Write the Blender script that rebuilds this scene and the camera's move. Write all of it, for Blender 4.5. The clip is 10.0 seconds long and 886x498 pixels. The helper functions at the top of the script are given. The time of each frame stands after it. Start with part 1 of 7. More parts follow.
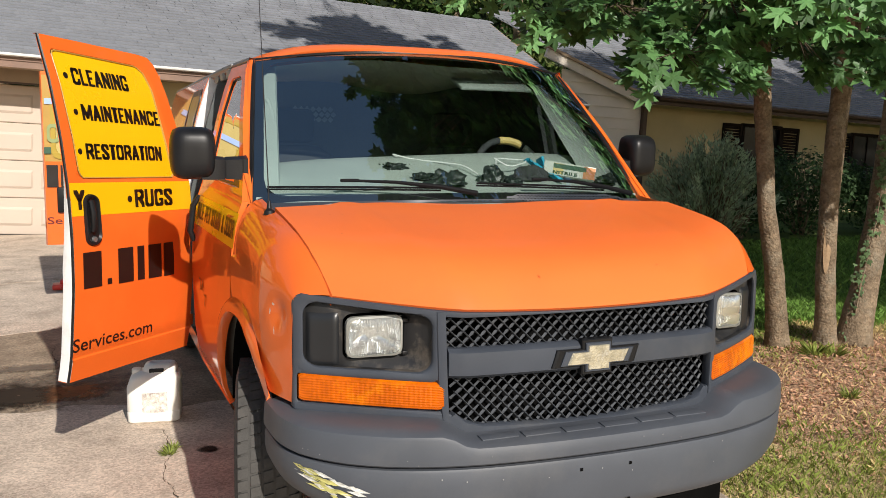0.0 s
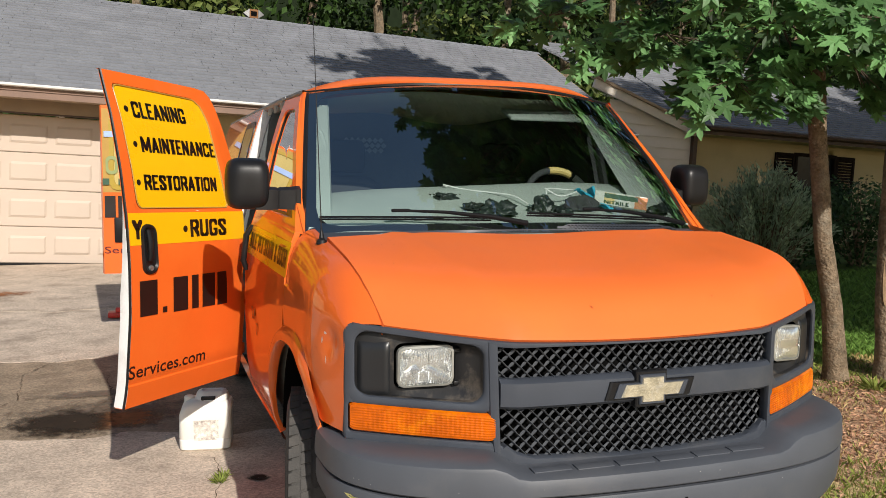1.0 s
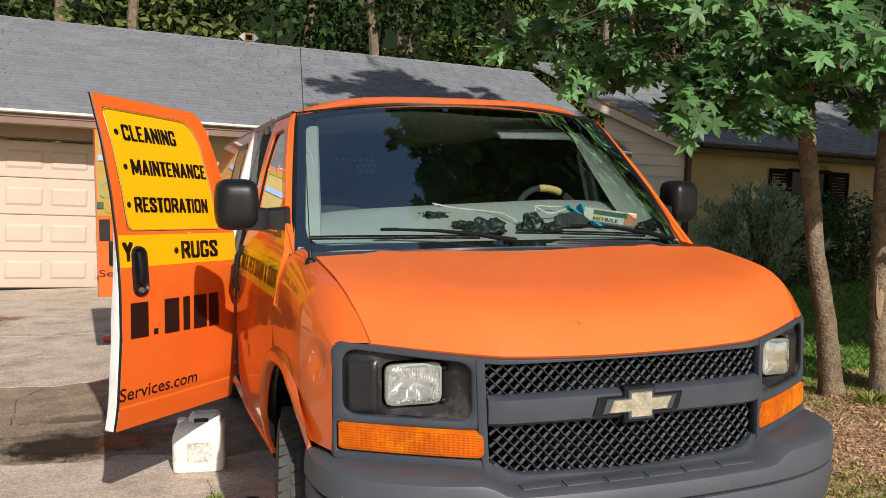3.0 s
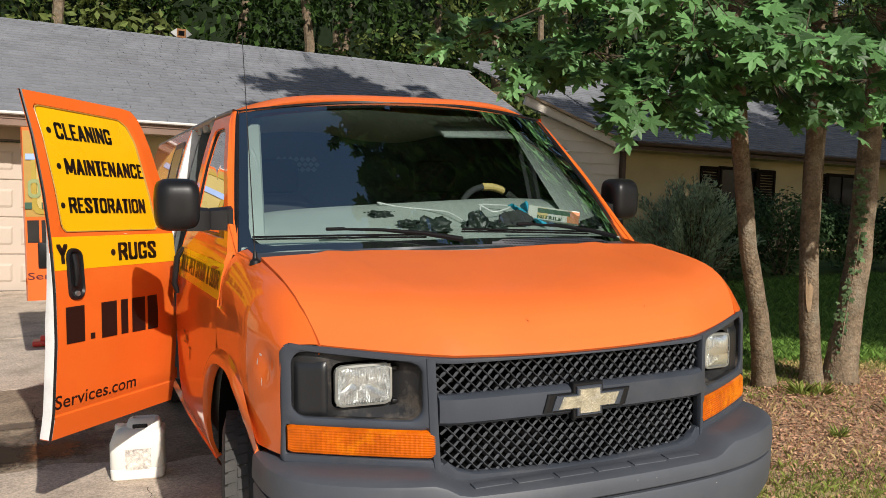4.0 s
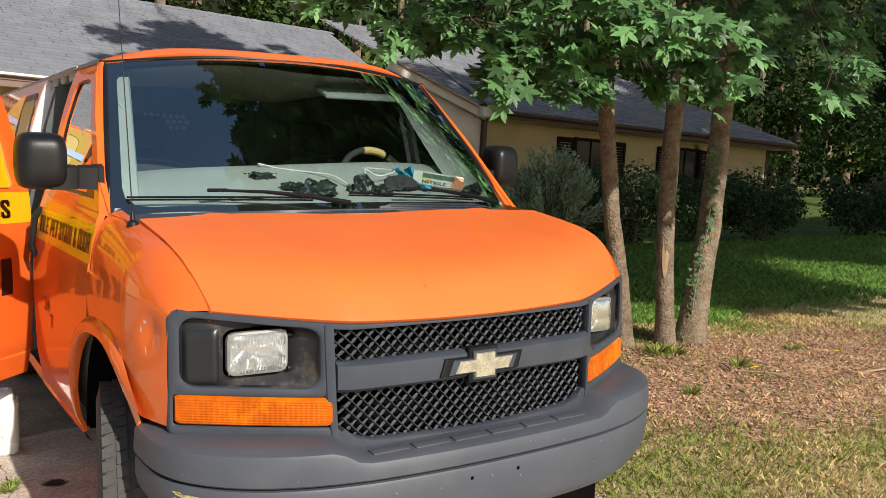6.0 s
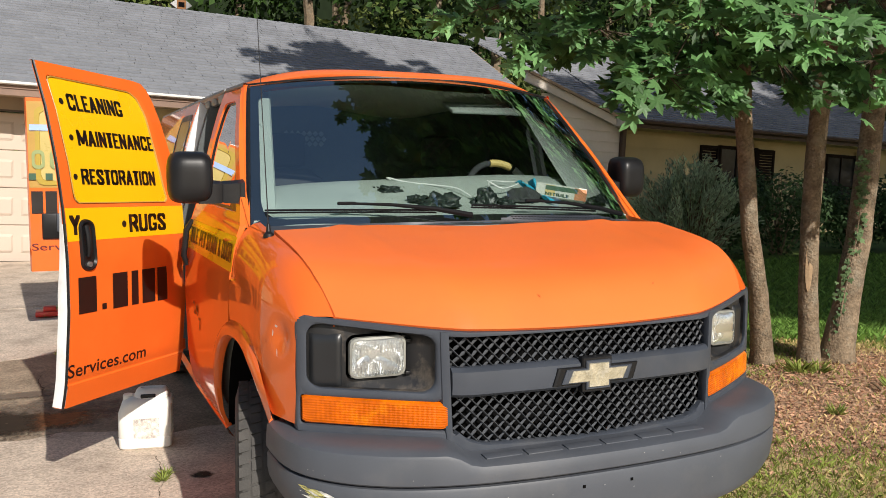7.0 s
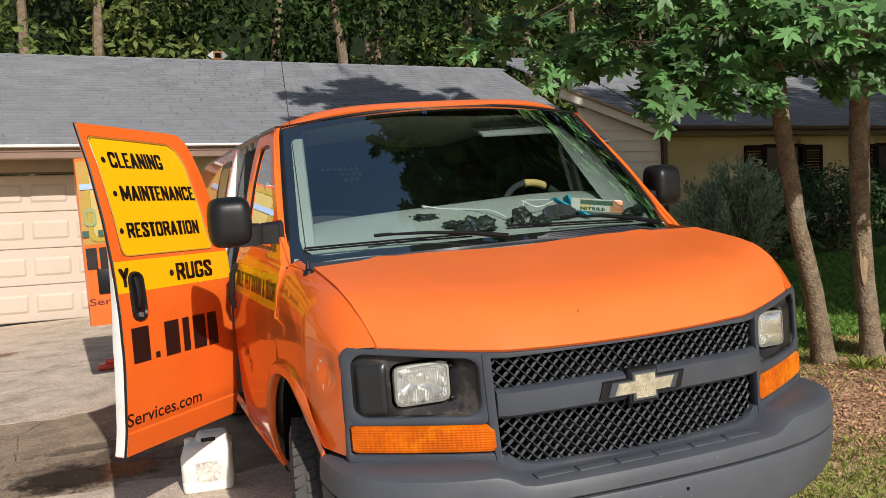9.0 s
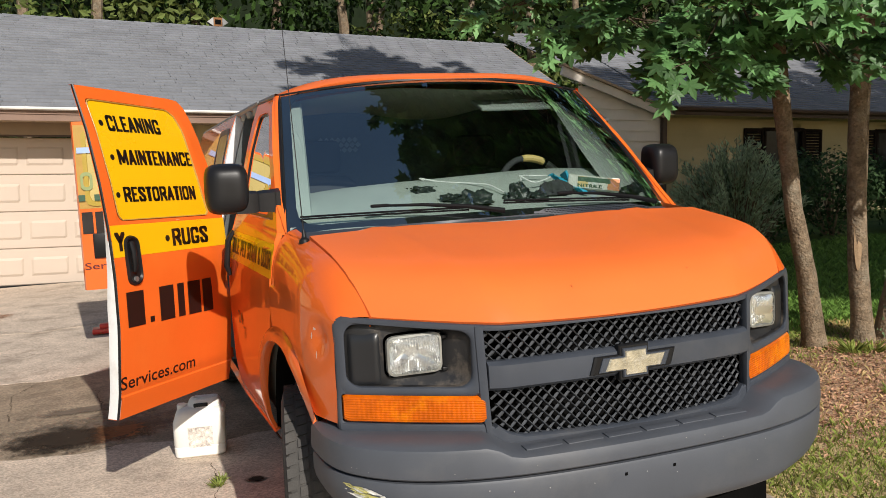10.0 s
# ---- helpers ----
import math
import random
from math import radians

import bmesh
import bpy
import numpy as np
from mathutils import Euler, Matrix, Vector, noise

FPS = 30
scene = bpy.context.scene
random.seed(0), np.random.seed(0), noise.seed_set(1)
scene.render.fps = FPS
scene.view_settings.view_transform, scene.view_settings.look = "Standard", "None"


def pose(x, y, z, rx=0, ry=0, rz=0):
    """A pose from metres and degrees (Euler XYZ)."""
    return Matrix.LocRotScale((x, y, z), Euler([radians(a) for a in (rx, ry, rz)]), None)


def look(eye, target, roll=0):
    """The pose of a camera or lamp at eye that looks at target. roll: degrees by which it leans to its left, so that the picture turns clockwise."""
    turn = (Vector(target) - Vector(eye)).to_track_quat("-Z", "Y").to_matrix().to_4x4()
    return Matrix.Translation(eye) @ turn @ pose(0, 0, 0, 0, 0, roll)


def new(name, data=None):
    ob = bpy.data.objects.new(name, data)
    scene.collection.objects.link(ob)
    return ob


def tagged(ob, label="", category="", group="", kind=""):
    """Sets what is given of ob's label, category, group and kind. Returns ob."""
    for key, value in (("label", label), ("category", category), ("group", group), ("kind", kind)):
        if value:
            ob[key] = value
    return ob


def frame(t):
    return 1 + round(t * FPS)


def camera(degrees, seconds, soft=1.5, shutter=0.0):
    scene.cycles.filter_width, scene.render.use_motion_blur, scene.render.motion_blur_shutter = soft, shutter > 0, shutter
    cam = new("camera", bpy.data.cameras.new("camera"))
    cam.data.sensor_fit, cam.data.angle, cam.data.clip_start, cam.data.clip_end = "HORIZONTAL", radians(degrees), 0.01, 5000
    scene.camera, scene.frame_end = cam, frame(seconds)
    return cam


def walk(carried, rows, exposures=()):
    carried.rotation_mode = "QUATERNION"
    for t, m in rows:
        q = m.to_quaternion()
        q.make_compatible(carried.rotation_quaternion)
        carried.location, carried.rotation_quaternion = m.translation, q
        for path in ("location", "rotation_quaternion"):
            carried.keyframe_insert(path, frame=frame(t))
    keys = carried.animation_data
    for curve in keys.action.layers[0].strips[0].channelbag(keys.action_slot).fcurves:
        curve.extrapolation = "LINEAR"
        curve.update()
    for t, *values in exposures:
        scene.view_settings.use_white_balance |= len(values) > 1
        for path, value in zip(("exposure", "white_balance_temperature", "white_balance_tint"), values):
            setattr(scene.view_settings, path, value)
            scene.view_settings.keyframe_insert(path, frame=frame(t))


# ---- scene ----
cam = camera(55.0, 10.0, soft=0.6)
PATH = [
    (0, (-1.47, -2.306, 1.621), (-0.736, -0.464, 1.356), 1.0),
    (0.5, (-1.476, -2.304, 1.626), (-0.827, -0.423, 1.425), 0.8),
    (1, (-1.485, -2.3, 1.619), (-0.852, -0.413, 1.423), 0.8),
    (1.5, (-1.483, -2.309, 1.611), (-0.856, -0.418, 1.432), 0.6),
    (2, (-1.467, -2.32, 1.609), (-0.842, -0.428, 1.44), 0.4),
    (3.5, (-1.451, -2.323, 1.614), (-0.787, -0.442, 1.472), -0.4),
    (4, (-1.484, -2.299, 1.615), (-0.709, -0.462, 1.462), -0.1),
    (4.5, (-1.518, -2.274, 1.608), (-0.687, -0.463, 1.439), 0.2),
    (5, (-1.529, -2.24, 1.6), (-0.633, -0.463, 1.404), 0.5),
    (5.2, (-1.535, -2.224, 1.603), (-0.586, -0.475, 1.403), 0.8),
    (6.3, (-1.595, -2.198, 1.605), (-0.513, -0.532, 1.372), 1.4),
    (6.5, (-1.591, -2.222, 1.61), (-0.554, -0.526, 1.387), 1.2),
    (7, (-1.552, -2.313, 1.615), (-0.77, -0.484, 1.406), 0.6),
    (7.5, (-1.507, -2.39, 1.613), (-0.804, -0.528, 1.416), -1.0),
    (8, (-1.477, -2.407, 1.614), (-0.814, -0.53, 1.422), -5.2),
    (8.5, (-1.491, -2.381, 1.619), (-0.818, -0.505, 1.457), -5.0),
    (9, (-1.512, -2.358, 1.613), (-0.837, -0.481, 1.467), -4.4),
    (9.5, (-1.517, -2.358, 1.612), (-0.84, -0.483, 1.456), -3.5),
    (10, (-1.514, -2.367, 1.604), (-0.836, -0.497, 1.399), -2.8),
]
walk(cam, [(t, look(eye, target, roll)) for t, eye, target, roll in PATH],
     exposures=[(0, 0.12), (0.5, 0.03), (1, 0.0), (2, 0.0), (4, -0.03), (5, 0.08), (6.3, 0.25), (7, 0.16), (8, 0.0), (10, 0.0)])

# ---- light ----
SUN_EL, SUN_AZ = 31.0, 5.0   # the sun stands in front of the van, a little to the driver's side
world = bpy.data.worlds.new("world")
scene.world = world
world.use_nodes = True
wn, wl = world.node_tree.nodes, world.node_tree.links
sky = wn.new("ShaderNodeTexSky")
sky.sky_type, sky.sun_disc = "NISHITA", False
sky.sun_elevation, sky.sun_rotation = radians(SUN_EL), radians(180 - SUN_AZ)
sky.air_density, sky.dust_density = 1.0, 1.2
wl.new(sky.outputs["Color"], wn["Background"].inputs["Color"])
sky.ozone_density = 0.6
wn["Background"].inputs["Strength"].default_value = 0.090
sun = new("sun", bpy.data.lights.new("sun", "SUN"))
sun.data.energy, sun.data.angle, sun.data.color = 4.95, radians(0.55), (1.0, 0.94, 0.86)
sun_from = Vector((math.sin(radians(SUN_AZ)) * math.cos(radians(SUN_EL)), -math.cos(radians(SUN_AZ)) * math.cos(radians(SUN_EL)), math.sin(radians(SUN_EL))))
sun.matrix_world = look(tuple(sun_from * 60), (0, 0, 0))


# ---- materials ----
def mat(name, color, rough=0.6, metal=0.0, var=0.25, scale=8.0, fine=120.0, bump=0.15, coat=0.0, dirt_or_tone=None, dirt_or_tone_amount=0.0, dist=0.004, spec=0.5, island=0.0, speck=0.0, speck_scale=130.0):
    """A surface with variation at two scales and fine relief, in metres."""
    m = bpy.data.materials.new(name)
    m.use_nodes = True
    n, l = m.node_tree.nodes, m.node_tree.links
    b = n["Principled BSDF"]
    tc = n.new("ShaderNodeTexCoord")
    big, small = n.new("ShaderNodeTexNoise"), n.new("ShaderNodeTexNoise")
    big.inputs["Scale"].default_value, big.inputs["Detail"].default_value = scale, 5
    small.inputs["Scale"].default_value, small.inputs["Detail"].default_value = fine, 3
    for t in (big, small):
        l.new(tc.outputs["Object"], t.inputs["Vector"])
    mix = n.new("ShaderNodeMath")
    mix.operation = "MULTIPLY_ADD"
    l.new(small.outputs["Fac"], mix.inputs[0])
    mix.inputs[1].default_value = 0.5
    l.new(big.outputs["Fac"], mix.inputs[2])
    ramp = n.new("ShaderNodeMapRange")
    ramp.inputs["From Min"].default_value, ramp.inputs["From Max"].default_value = 0.45, 1.05
    ramp.inputs["To Min"].default_value, ramp.inputs["To Max"].default_value = 1 - var, 1 + var
    l.new(mix.outputs[0], ramp.inputs["Value"])
    hsv = n.new("ShaderNodeHueSaturation")
    hsv.inputs["Color"].default_value = (*color, 1)
    l.new(ramp.outputs["Result"], hsv.inputs["Value"])
    out = hsv.outputs["Color"]
    if speck:
        vo, vr, hv = n.new("ShaderNodeTexVoronoi"), n.new("ShaderNodeMapRange"), n.new("ShaderNodeHueSaturation")
        vo.inputs["Scale"].default_value = speck_scale
        l.new(tc.outputs["Object"], vo.inputs["Vector"])
        sx = n.new("ShaderNodeSeparateColor")
        l.new(vo.outputs["Color"], sx.inputs["Color"])
        vr.inputs["To Min"].default_value, vr.inputs["To Max"].default_value = 1 - speck, 1 + speck
        l.new(sx.outputs["Red"], vr.inputs["Value"])
        l.new(out, hv.inputs["Color"])
        l.new(vr.outputs["Result"], hv.inputs["Value"])
        out = hv.outputs["Color"]
    if island:
        geo, isl = n.new("ShaderNodeNewGeometry"), n.new("ShaderNodeMapRange")
        isl.inputs["To Min"].default_value, isl.inputs["To Max"].default_value = 1 - island, 1 + island
        l.new(geo.outputs["Random Per Island"], isl.inputs["Value"])
        h2 = n.new("ShaderNodeHueSaturation")
        l.new(out, h2.inputs["Color"])
        l.new(isl.outputs["Result"], h2.inputs["Value"])
        out = h2.outputs["Color"]
    if dirt_or_tone:
        dn, dr, dm = n.new("ShaderNodeTexNoise"), n.new("ShaderNodeMapRange"), n.new("ShaderNodeMix")
        dn.inputs["Scale"].default_value, dn.inputs["Detail"].default_value = scale * 0.6, 8
        dn.inputs["Roughness"].default_value = 0.7
        l.new(tc.outputs["Object"], dn.inputs["Vector"])
        dr.inputs["From Min"].default_value, dr.inputs["From Max"].default_value = 0.5, 0.72
        dr.inputs["To Max"].default_value = dirt_or_tone_amount
        l.new(dn.outputs["Fac"], dr.inputs["Value"])
        dm.data_type = "RGBA"
        l.new(dr.outputs["Result"], dm.inputs["Factor"])
        l.new(out, dm.inputs["A"])
        dm.inputs["B"].default_value = (*dirt_or_tone, 1)
        out = dm.outputs["Result"]
    l.new(out, b.inputs["Base Color"])
    rr = n.new("ShaderNodeMapRange")
    rr.inputs["To Min"].default_value, rr.inputs["To Max"].default_value = max(0.02, rough - 0.12), min(1, rough + 0.12)
    l.new(big.outputs["Fac"], rr.inputs["Value"])
    l.new(rr.outputs["Result"], b.inputs["Roughness"])
    b.inputs["Metallic"].default_value = metal
    b.inputs["Coat Weight"].default_value, b.inputs["Coat Roughness"].default_value = coat, 0.04
    b.inputs["Specular IOR Level"].default_value = min(spec, 0.18) if rough >= 0.8 else spec
    if bump:
        bp = n.new("ShaderNodeBump")
        bp.inputs["Strength"].default_value, bp.inputs["Distance"].default_value = bump, dist
        l.new(small.outputs["Fac"], bp.inputs["Height"])
        l.new(bp.outputs["Normal"], b.inputs["Normal"])
    return m


def leaf_mat(name, color, back=0.5, var=0.5):
    """Leaves: each island its own shade, some light passes through."""
    m = mat(name, color, rough=0.5, var=0.2, scale=3, fine=60, bump=0.1, island=var, spec=0.12)
    n, l = m.node_tree.nodes, m.node_tree.links
    b, out = n["Principled BSDF"], n["Material Output"]
    tr, mx = n.new("ShaderNodeBsdfTranslucent"), n.new("ShaderNodeMixShader")
    src = b.inputs["Base Color"].links[0].from_socket
    hs = n.new("ShaderNodeHueSaturation")
    hs.inputs["Hue"].default_value, hs.inputs["Value"].default_value = 0.48, 1.5
    l.new(src, hs.inputs["Color"])
    l.new(hs.outputs["Color"], tr.inputs["Color"])
    mx.inputs["Fac"].default_value = back
    l.new(b.outputs["BSDF"], mx.inputs[1])
    l.new(tr.outputs["BSDF"], mx.inputs[2])
    l.new(mx.outputs["Shader"], out.inputs["Surface"])
    return m


def pane_mat(name, tint=(0.9, 0.95, 0.93), gloss=1.0, ior=1.5):
    """A thin pane: clear, with the mirror image that its Fresnel gives."""
    m = bpy.data.materials.new(name)
    m.use_nodes = True
    n, l = m.node_tree.nodes, m.node_tree.links
    n.remove(n["Principled BSDF"])
    tr, gl, mx, fr = n.new("ShaderNodeBsdfTransparent"), n.new("ShaderNodeBsdfGlossy"), n.new("ShaderNodeMixShader"), n.new("ShaderNodeFresnel")
    k = n.new("ShaderNodeMath")
    k.operation, k.use_clamp = "MULTIPLY", True
    k.inputs[1].default_value = gloss
    fr.inputs["IOR"].default_value = ior
    tr.inputs["Color"].default_value = (*tint, 1)
    gl.inputs["Roughness"].default_value = 0.01
    l.new(fr.outputs[0], k.inputs[0])
    l.new(k.outputs[0], mx.inputs["Fac"])
    l.new(tr.outputs[0], mx.inputs[1])
    l.new(gl.outputs[0], mx.inputs[2])
    l.new(mx.outputs[0], n["Material Output"].inputs["Surface"])
    return m


ORANGE = mat("orange_paint", (0.74, 0.132, 0.017), rough=0.55, var=0.06, scale=2.5, fine=300, bump=0.012, coat=0.85, spec=0.15, dist=0.001, dirt_or_tone=(0.80, 0.19, 0.03), dirt_or_tone_amount=0.35)
FADED = mat("faded_orange_paint", (0.77, 0.155, 0.033), rough=0.6, var=0.07, scale=2.5, fine=300, bump=0.012, coat=0.22, spec=0.12, dist=0.001, dirt_or_tone=(0.80, 0.19, 0.03), dirt_or_tone_amount=0.35)
FADED.node_tree.nodes["Principled BSDF"].inputs["Coat Roughness"].default_value = 0.10
YELLOW = mat("yellow_vinyl", (0.81, 0.45, 0.004), rough=0.3, var=0.05, scale=3, fine=200, bump=0.02, coat=0.3, dist=0.001)
WHITE_PAINT = mat("white_door_paint", (0.78, 0.78, 0.77), rough=0.4, var=0.08, scale=6, bump=0.03, coat=0.3, dirt_or_tone=(0.35, 0.3, 0.25), dirt_or_tone_amount=0.4)
CHARCOAL = mat("charcoal_plastic", (0.045, 0.052, 0.066), spec=0.4, rough=0.45, var=0.14, scale=5, fine=500, bump=0.08, dist=0.001, dirt_or_tone=(0.11, 0.105, 0.10), dirt_or_tone_amount=0.35)
BUMPER_GREY = mat("bumper_grey_plastic", (0.067, 0.074, 0.088), spec=0.4, rough=0.5, var=0.16, scale=4, fine=500, bump=0.1, dist=0.001, dirt_or_tone=(0.12, 0.12, 0.122), dirt_or_tone_amount=0.45)
BLACK = mat("black_plastic", (0.010, 0.010, 0.011), spec=0.3, rough=0.38, var=0.2, scale=9, fine=600, bump=0.1, dist=0.001)
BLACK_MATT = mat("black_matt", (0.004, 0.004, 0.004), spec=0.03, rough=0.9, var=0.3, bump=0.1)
RUBBER = mat("tyre_rubber", (0.070, 0.067, 0.063), rough=0.8, var=0.25, scale=10, fine=200, bump=0.3, dirt_or_tone=(0.13, 0.115, 0.10), dirt_or_tone_amount=0.5)
HOUSING = mat("scuffed_black_housing", (0.017, 0.017, 0.018), rough=0.45, var=0.3, scale=9, fine=300, bump=0.1, dist=0.001, dirt_or_tone=(0.20, 0.165, 0.13), dirt_or_tone_amount=0.85)
MESH_GREY = mat("grey_mesh_plastic", (0.085, 0.09, 0.098), spec=0.5, rough=0.36, var=0.2, scale=20, bump=0.02, dist=0.001)
POD = mat("satin_black_pod", (0.016, 0.017, 0.019), rough=0.36, var=0.15, scale=6, fine=400, bump=0.05, dist=0.001)
RING = mat("dull_silver_ring", (0.30, 0.30, 0.27), rough=0.45, metal=0.35, var=0.2, scale=25)
WIPER = mat("wiper_black", (0.006, 0.006, 0.007), rough=0.7, var=0.2, bump=0.05, spec=0.12)
# Lush turf colours, darkened so part of the lawn's shade lies in them.
SHADE_GREEN_SOIL = mat("lush_shade_toned_soil", (0.10, 0.15, 0.035), rough=0.95, var=0.4, scale=1.5, fine=50, bump=0.8, dist=0.02, dirt_or_tone=(0.16, 0.15, 0.06), dirt_or_tone_amount=0.5)
GRASS_L = leaf_mat("lush_shade_toned_grass", (0.15, 0.265, 0.058), 0.35, 0.5)
BRANCH = mat("dark_branch_bark", (0.085, 0.066, 0.047), rough=0.95, var=0.3, scale=12, fine=80, bump=0.5)
LETTER = mat("black_vinyl_letters", (0.012, 0.008, 0.007), rough=0.35, var=0.1, bump=0.0)
CHROME = mat("chrome", (0.78, 0.79, 0.8), rough=0.16, metal=1.0, var=0.08, bump=0.02)
STEEL = mat("painted_steel", (0.25, 0.25, 0.25), rough=0.5, metal=0.7, var=0.2)
# Brighter amber blotches paint the light caught in the lens facets.
AMBER = mat("amber_lens", (0.52, 0.098, 0.001), rough=0.2, var=0.35, scale=7, fine=40, bump=0.0, coat=0.1, spec=0.25, dirt_or_tone=(0.92, 0.30, 0.001), dirt_or_tone_amount=0.85)
DASH = mat("grey_green_dash_plastic", (0.34, 0.38, 0.35), rough=0.65, var=0.1, scale=6, fine=400, bump=0.12, dist=0.001)
CLOTH = mat("dark_grey_cloth", (0.05, 0.052, 0.055), rough=0.95, var=0.2, fine=500)
GLASS = pane_mat("windscreen_glass", (0.82, 0.95, 0.92), 6.8)
GLASS.node_tree.nodes["Glossy BSDF"].inputs["Color"].default_value = (0.80, 0.96, 1.0, 1)
SIDE_GLASS = pane_mat("side_window_glass", (0.14, 0.16, 0.15), 3.5)
HEADLENS = mat("fluted_lamp_glass", (0.80, 0.82, 0.78), rough=0.13, var=0.05, scale=30, fine=120, bump=0.1, coat=0.5)
HEADLENS.node_tree.nodes["Principled BSDF"].inputs["Transmission Weight"].default_value = 0.86
LENS = pane_mat("lamp_glass", (0.92, 0.93, 0.92), 1.2)
CONCRETE = mat("worn_concrete", (0.54, 0.445, 0.355), speck=0.24, speck_scale=95, rough=0.9, var=0.24, scale=3.5, fine=45, bump=0.5, dist=0.004, dirt_or_tone=(0.20, 0.155, 0.115), dirt_or_tone_amount=0.75)
LAWN = mat("dry_lawn_soil", (0.50, 0.38, 0.20), rough=0.95, var=0.35, scale=1.2, fine=60, bump=0.8, dist=0.02, dirt_or_tone=(0.30, 0.28, 0.09), dirt_or_tone_amount=0.8)
MULCH_SOIL = mat("brown_mulch_soil", (0.52, 0.345, 0.22), rough=0.95, var=0.45, scale=4, fine=70, bump=0.9, dist=0.02, dirt_or_tone=(0.27, 0.165, 0.10), dirt_or_tone_amount=0.7, speck=0.4, speck_scale=60)
MULCH = mat("red_brown_mulch", (0.46, 0.265, 0.165), rough=0.95, var=0.4, scale=6, fine=80, bump=0.7, dist=0.01, island=0.5)
GRASS_G = leaf_mat("green_grass", (0.23, 0.28, 0.07), 0.35, 0.5)
GRASS_D = leaf_mat("dry_grass", (0.54, 0.43, 0.205), 0.3, 0.45)
BARK = mat("grey_brown_bark", (0.185, 0.138, 0.092), rough=0.95, var=0.5, scale=9, fine=55, bump=1.0, dist=0.014, dirt_or_tone=(0.27, 0.255, 0.20), dirt_or_tone_amount=0.55, speck=0.22, speck_scale=55)
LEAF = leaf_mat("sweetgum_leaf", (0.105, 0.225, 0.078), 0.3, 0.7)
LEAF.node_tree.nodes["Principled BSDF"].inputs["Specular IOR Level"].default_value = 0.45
# Darker copy of the sweetgum leaf: the crown's own shade as colour.
LEAF_SHADED = leaf_mat("shaded_sweetgum_leaf", (0.034, 0.076, 0.022), 0.08, 0.6)
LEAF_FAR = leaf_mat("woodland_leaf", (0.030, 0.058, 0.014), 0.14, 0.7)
# Paler copy of the woodland leaf, its colour lifted for sunlit patches.
LEAF_FAR_LIT = leaf_mat("sunlit_tone_woodland_leaf", (0.15, 0.19, 0.055), 0.35, 0.5)
LEAF_BUSH = leaf_mat("shrub_leaf", (0.042, 0.078, 0.03), 0.3, 0.5)
LEAF_SAGE = leaf_mat("grey_green_shrub_leaf", (0.30, 0.38, 0.24), 0.3, 0.4)
SHINGLE = mat("grey_asphalt_shingle", (0.225, 0.232, 0.250), rough=0.95, var=0.16, scale=2.0, fine=140, bump=0.5, dist=0.004, island=0.065, dirt_or_tone=(0.16, 0.16, 0.165), dirt_or_tone_amount=0.45)
CREAM = mat("cream_painted_siding", (0.52, 0.425, 0.235), rough=0.75, var=0.1, scale=2, fine=90, bump=0.2)
SIDING = mat("pale_painted_siding", (0.66, 0.60, 0.52), rough=0.75, var=0.1, scale=2, fine=90, bump=0.2)
DOOR_CREAM = mat("pale_peach_garage_door", (0.52, 0.425, 0.345), rough=0.6, var=0.05, scale=2, fine=90, bump=0.1)
TRIM_BROWN = mat("brown_painted_trim", (0.075, 0.043, 0.027), rough=0.6, var=0.25, scale=3)
TAN_TRIM = mat("tan_painted_trim", (0.33, 0.24, 0.155), rough=0.7, var=0.15, scale=3)
GUTTER = mat("white_gutter_metal", (0.75, 0.73, 0.70), rough=0.5, var=0.12, scale=3)
SHUTTER = mat("dark_brown_shutter", (0.016, 0.010, 0.008), rough=0.85, var=0.25)
DARK_PANE = mat("dark_window_glass", (0.02, 0.022, 0.025), rough=0.08, var=0.2, bump=0.0, spec=0.25)
BRICK = mat("foundation_block", (0.33, 0.25, 0.2), rough=0.9, var=0.25)
JUG = mat("white_polythene", (0.80, 0.78, 0.71), rough=0.4, var=0.06, scale=5, bump=0.05)
RED = mat("red_plastic", (0.55, 0.03, 0.02), rough=0.4, var=0.1)
TEAL = mat("turquoise_cloth", (0.02, 0.42, 0.62), rough=0.7, var=0.15)
CARD = mat("printed_cardboard", (0.62, 0.62, 0.56), rough=0.6, var=0.12)
CARD_ORANGE = mat("orange_cardboard", (0.55, 0.20, 0.08), rough=0.6, var=0.12)
GREEN_INK = mat("dark_green_print", (0.03, 0.09, 0.05), rough=0.6, var=0.1)
TAN_TAPE = mat("tan_tape", (0.62, 0.46, 0.16), rough=0.5, var=0.1)
CABLE = mat("white_cable", (0.75, 0.76, 0.74), rough=0.4, var=0.05)
GLOVE = mat("black_rubber_gloves", (0.015, 0.022, 0.02), rough=0.45, var=0.3)
BLUE_PRINT = mat("pale_blue_print", (0.32, 0.45, 0.75), rough=0.4, var=0.1)
SAGE_PRINT = mat("sage_green_print", (0.25, 0.30, 0.12), rough=0.4, var=0.1)
BROWN_PRINT = mat("ochre_print", (0.42, 0.25, 0.05), rough=0.4, var=0.1)
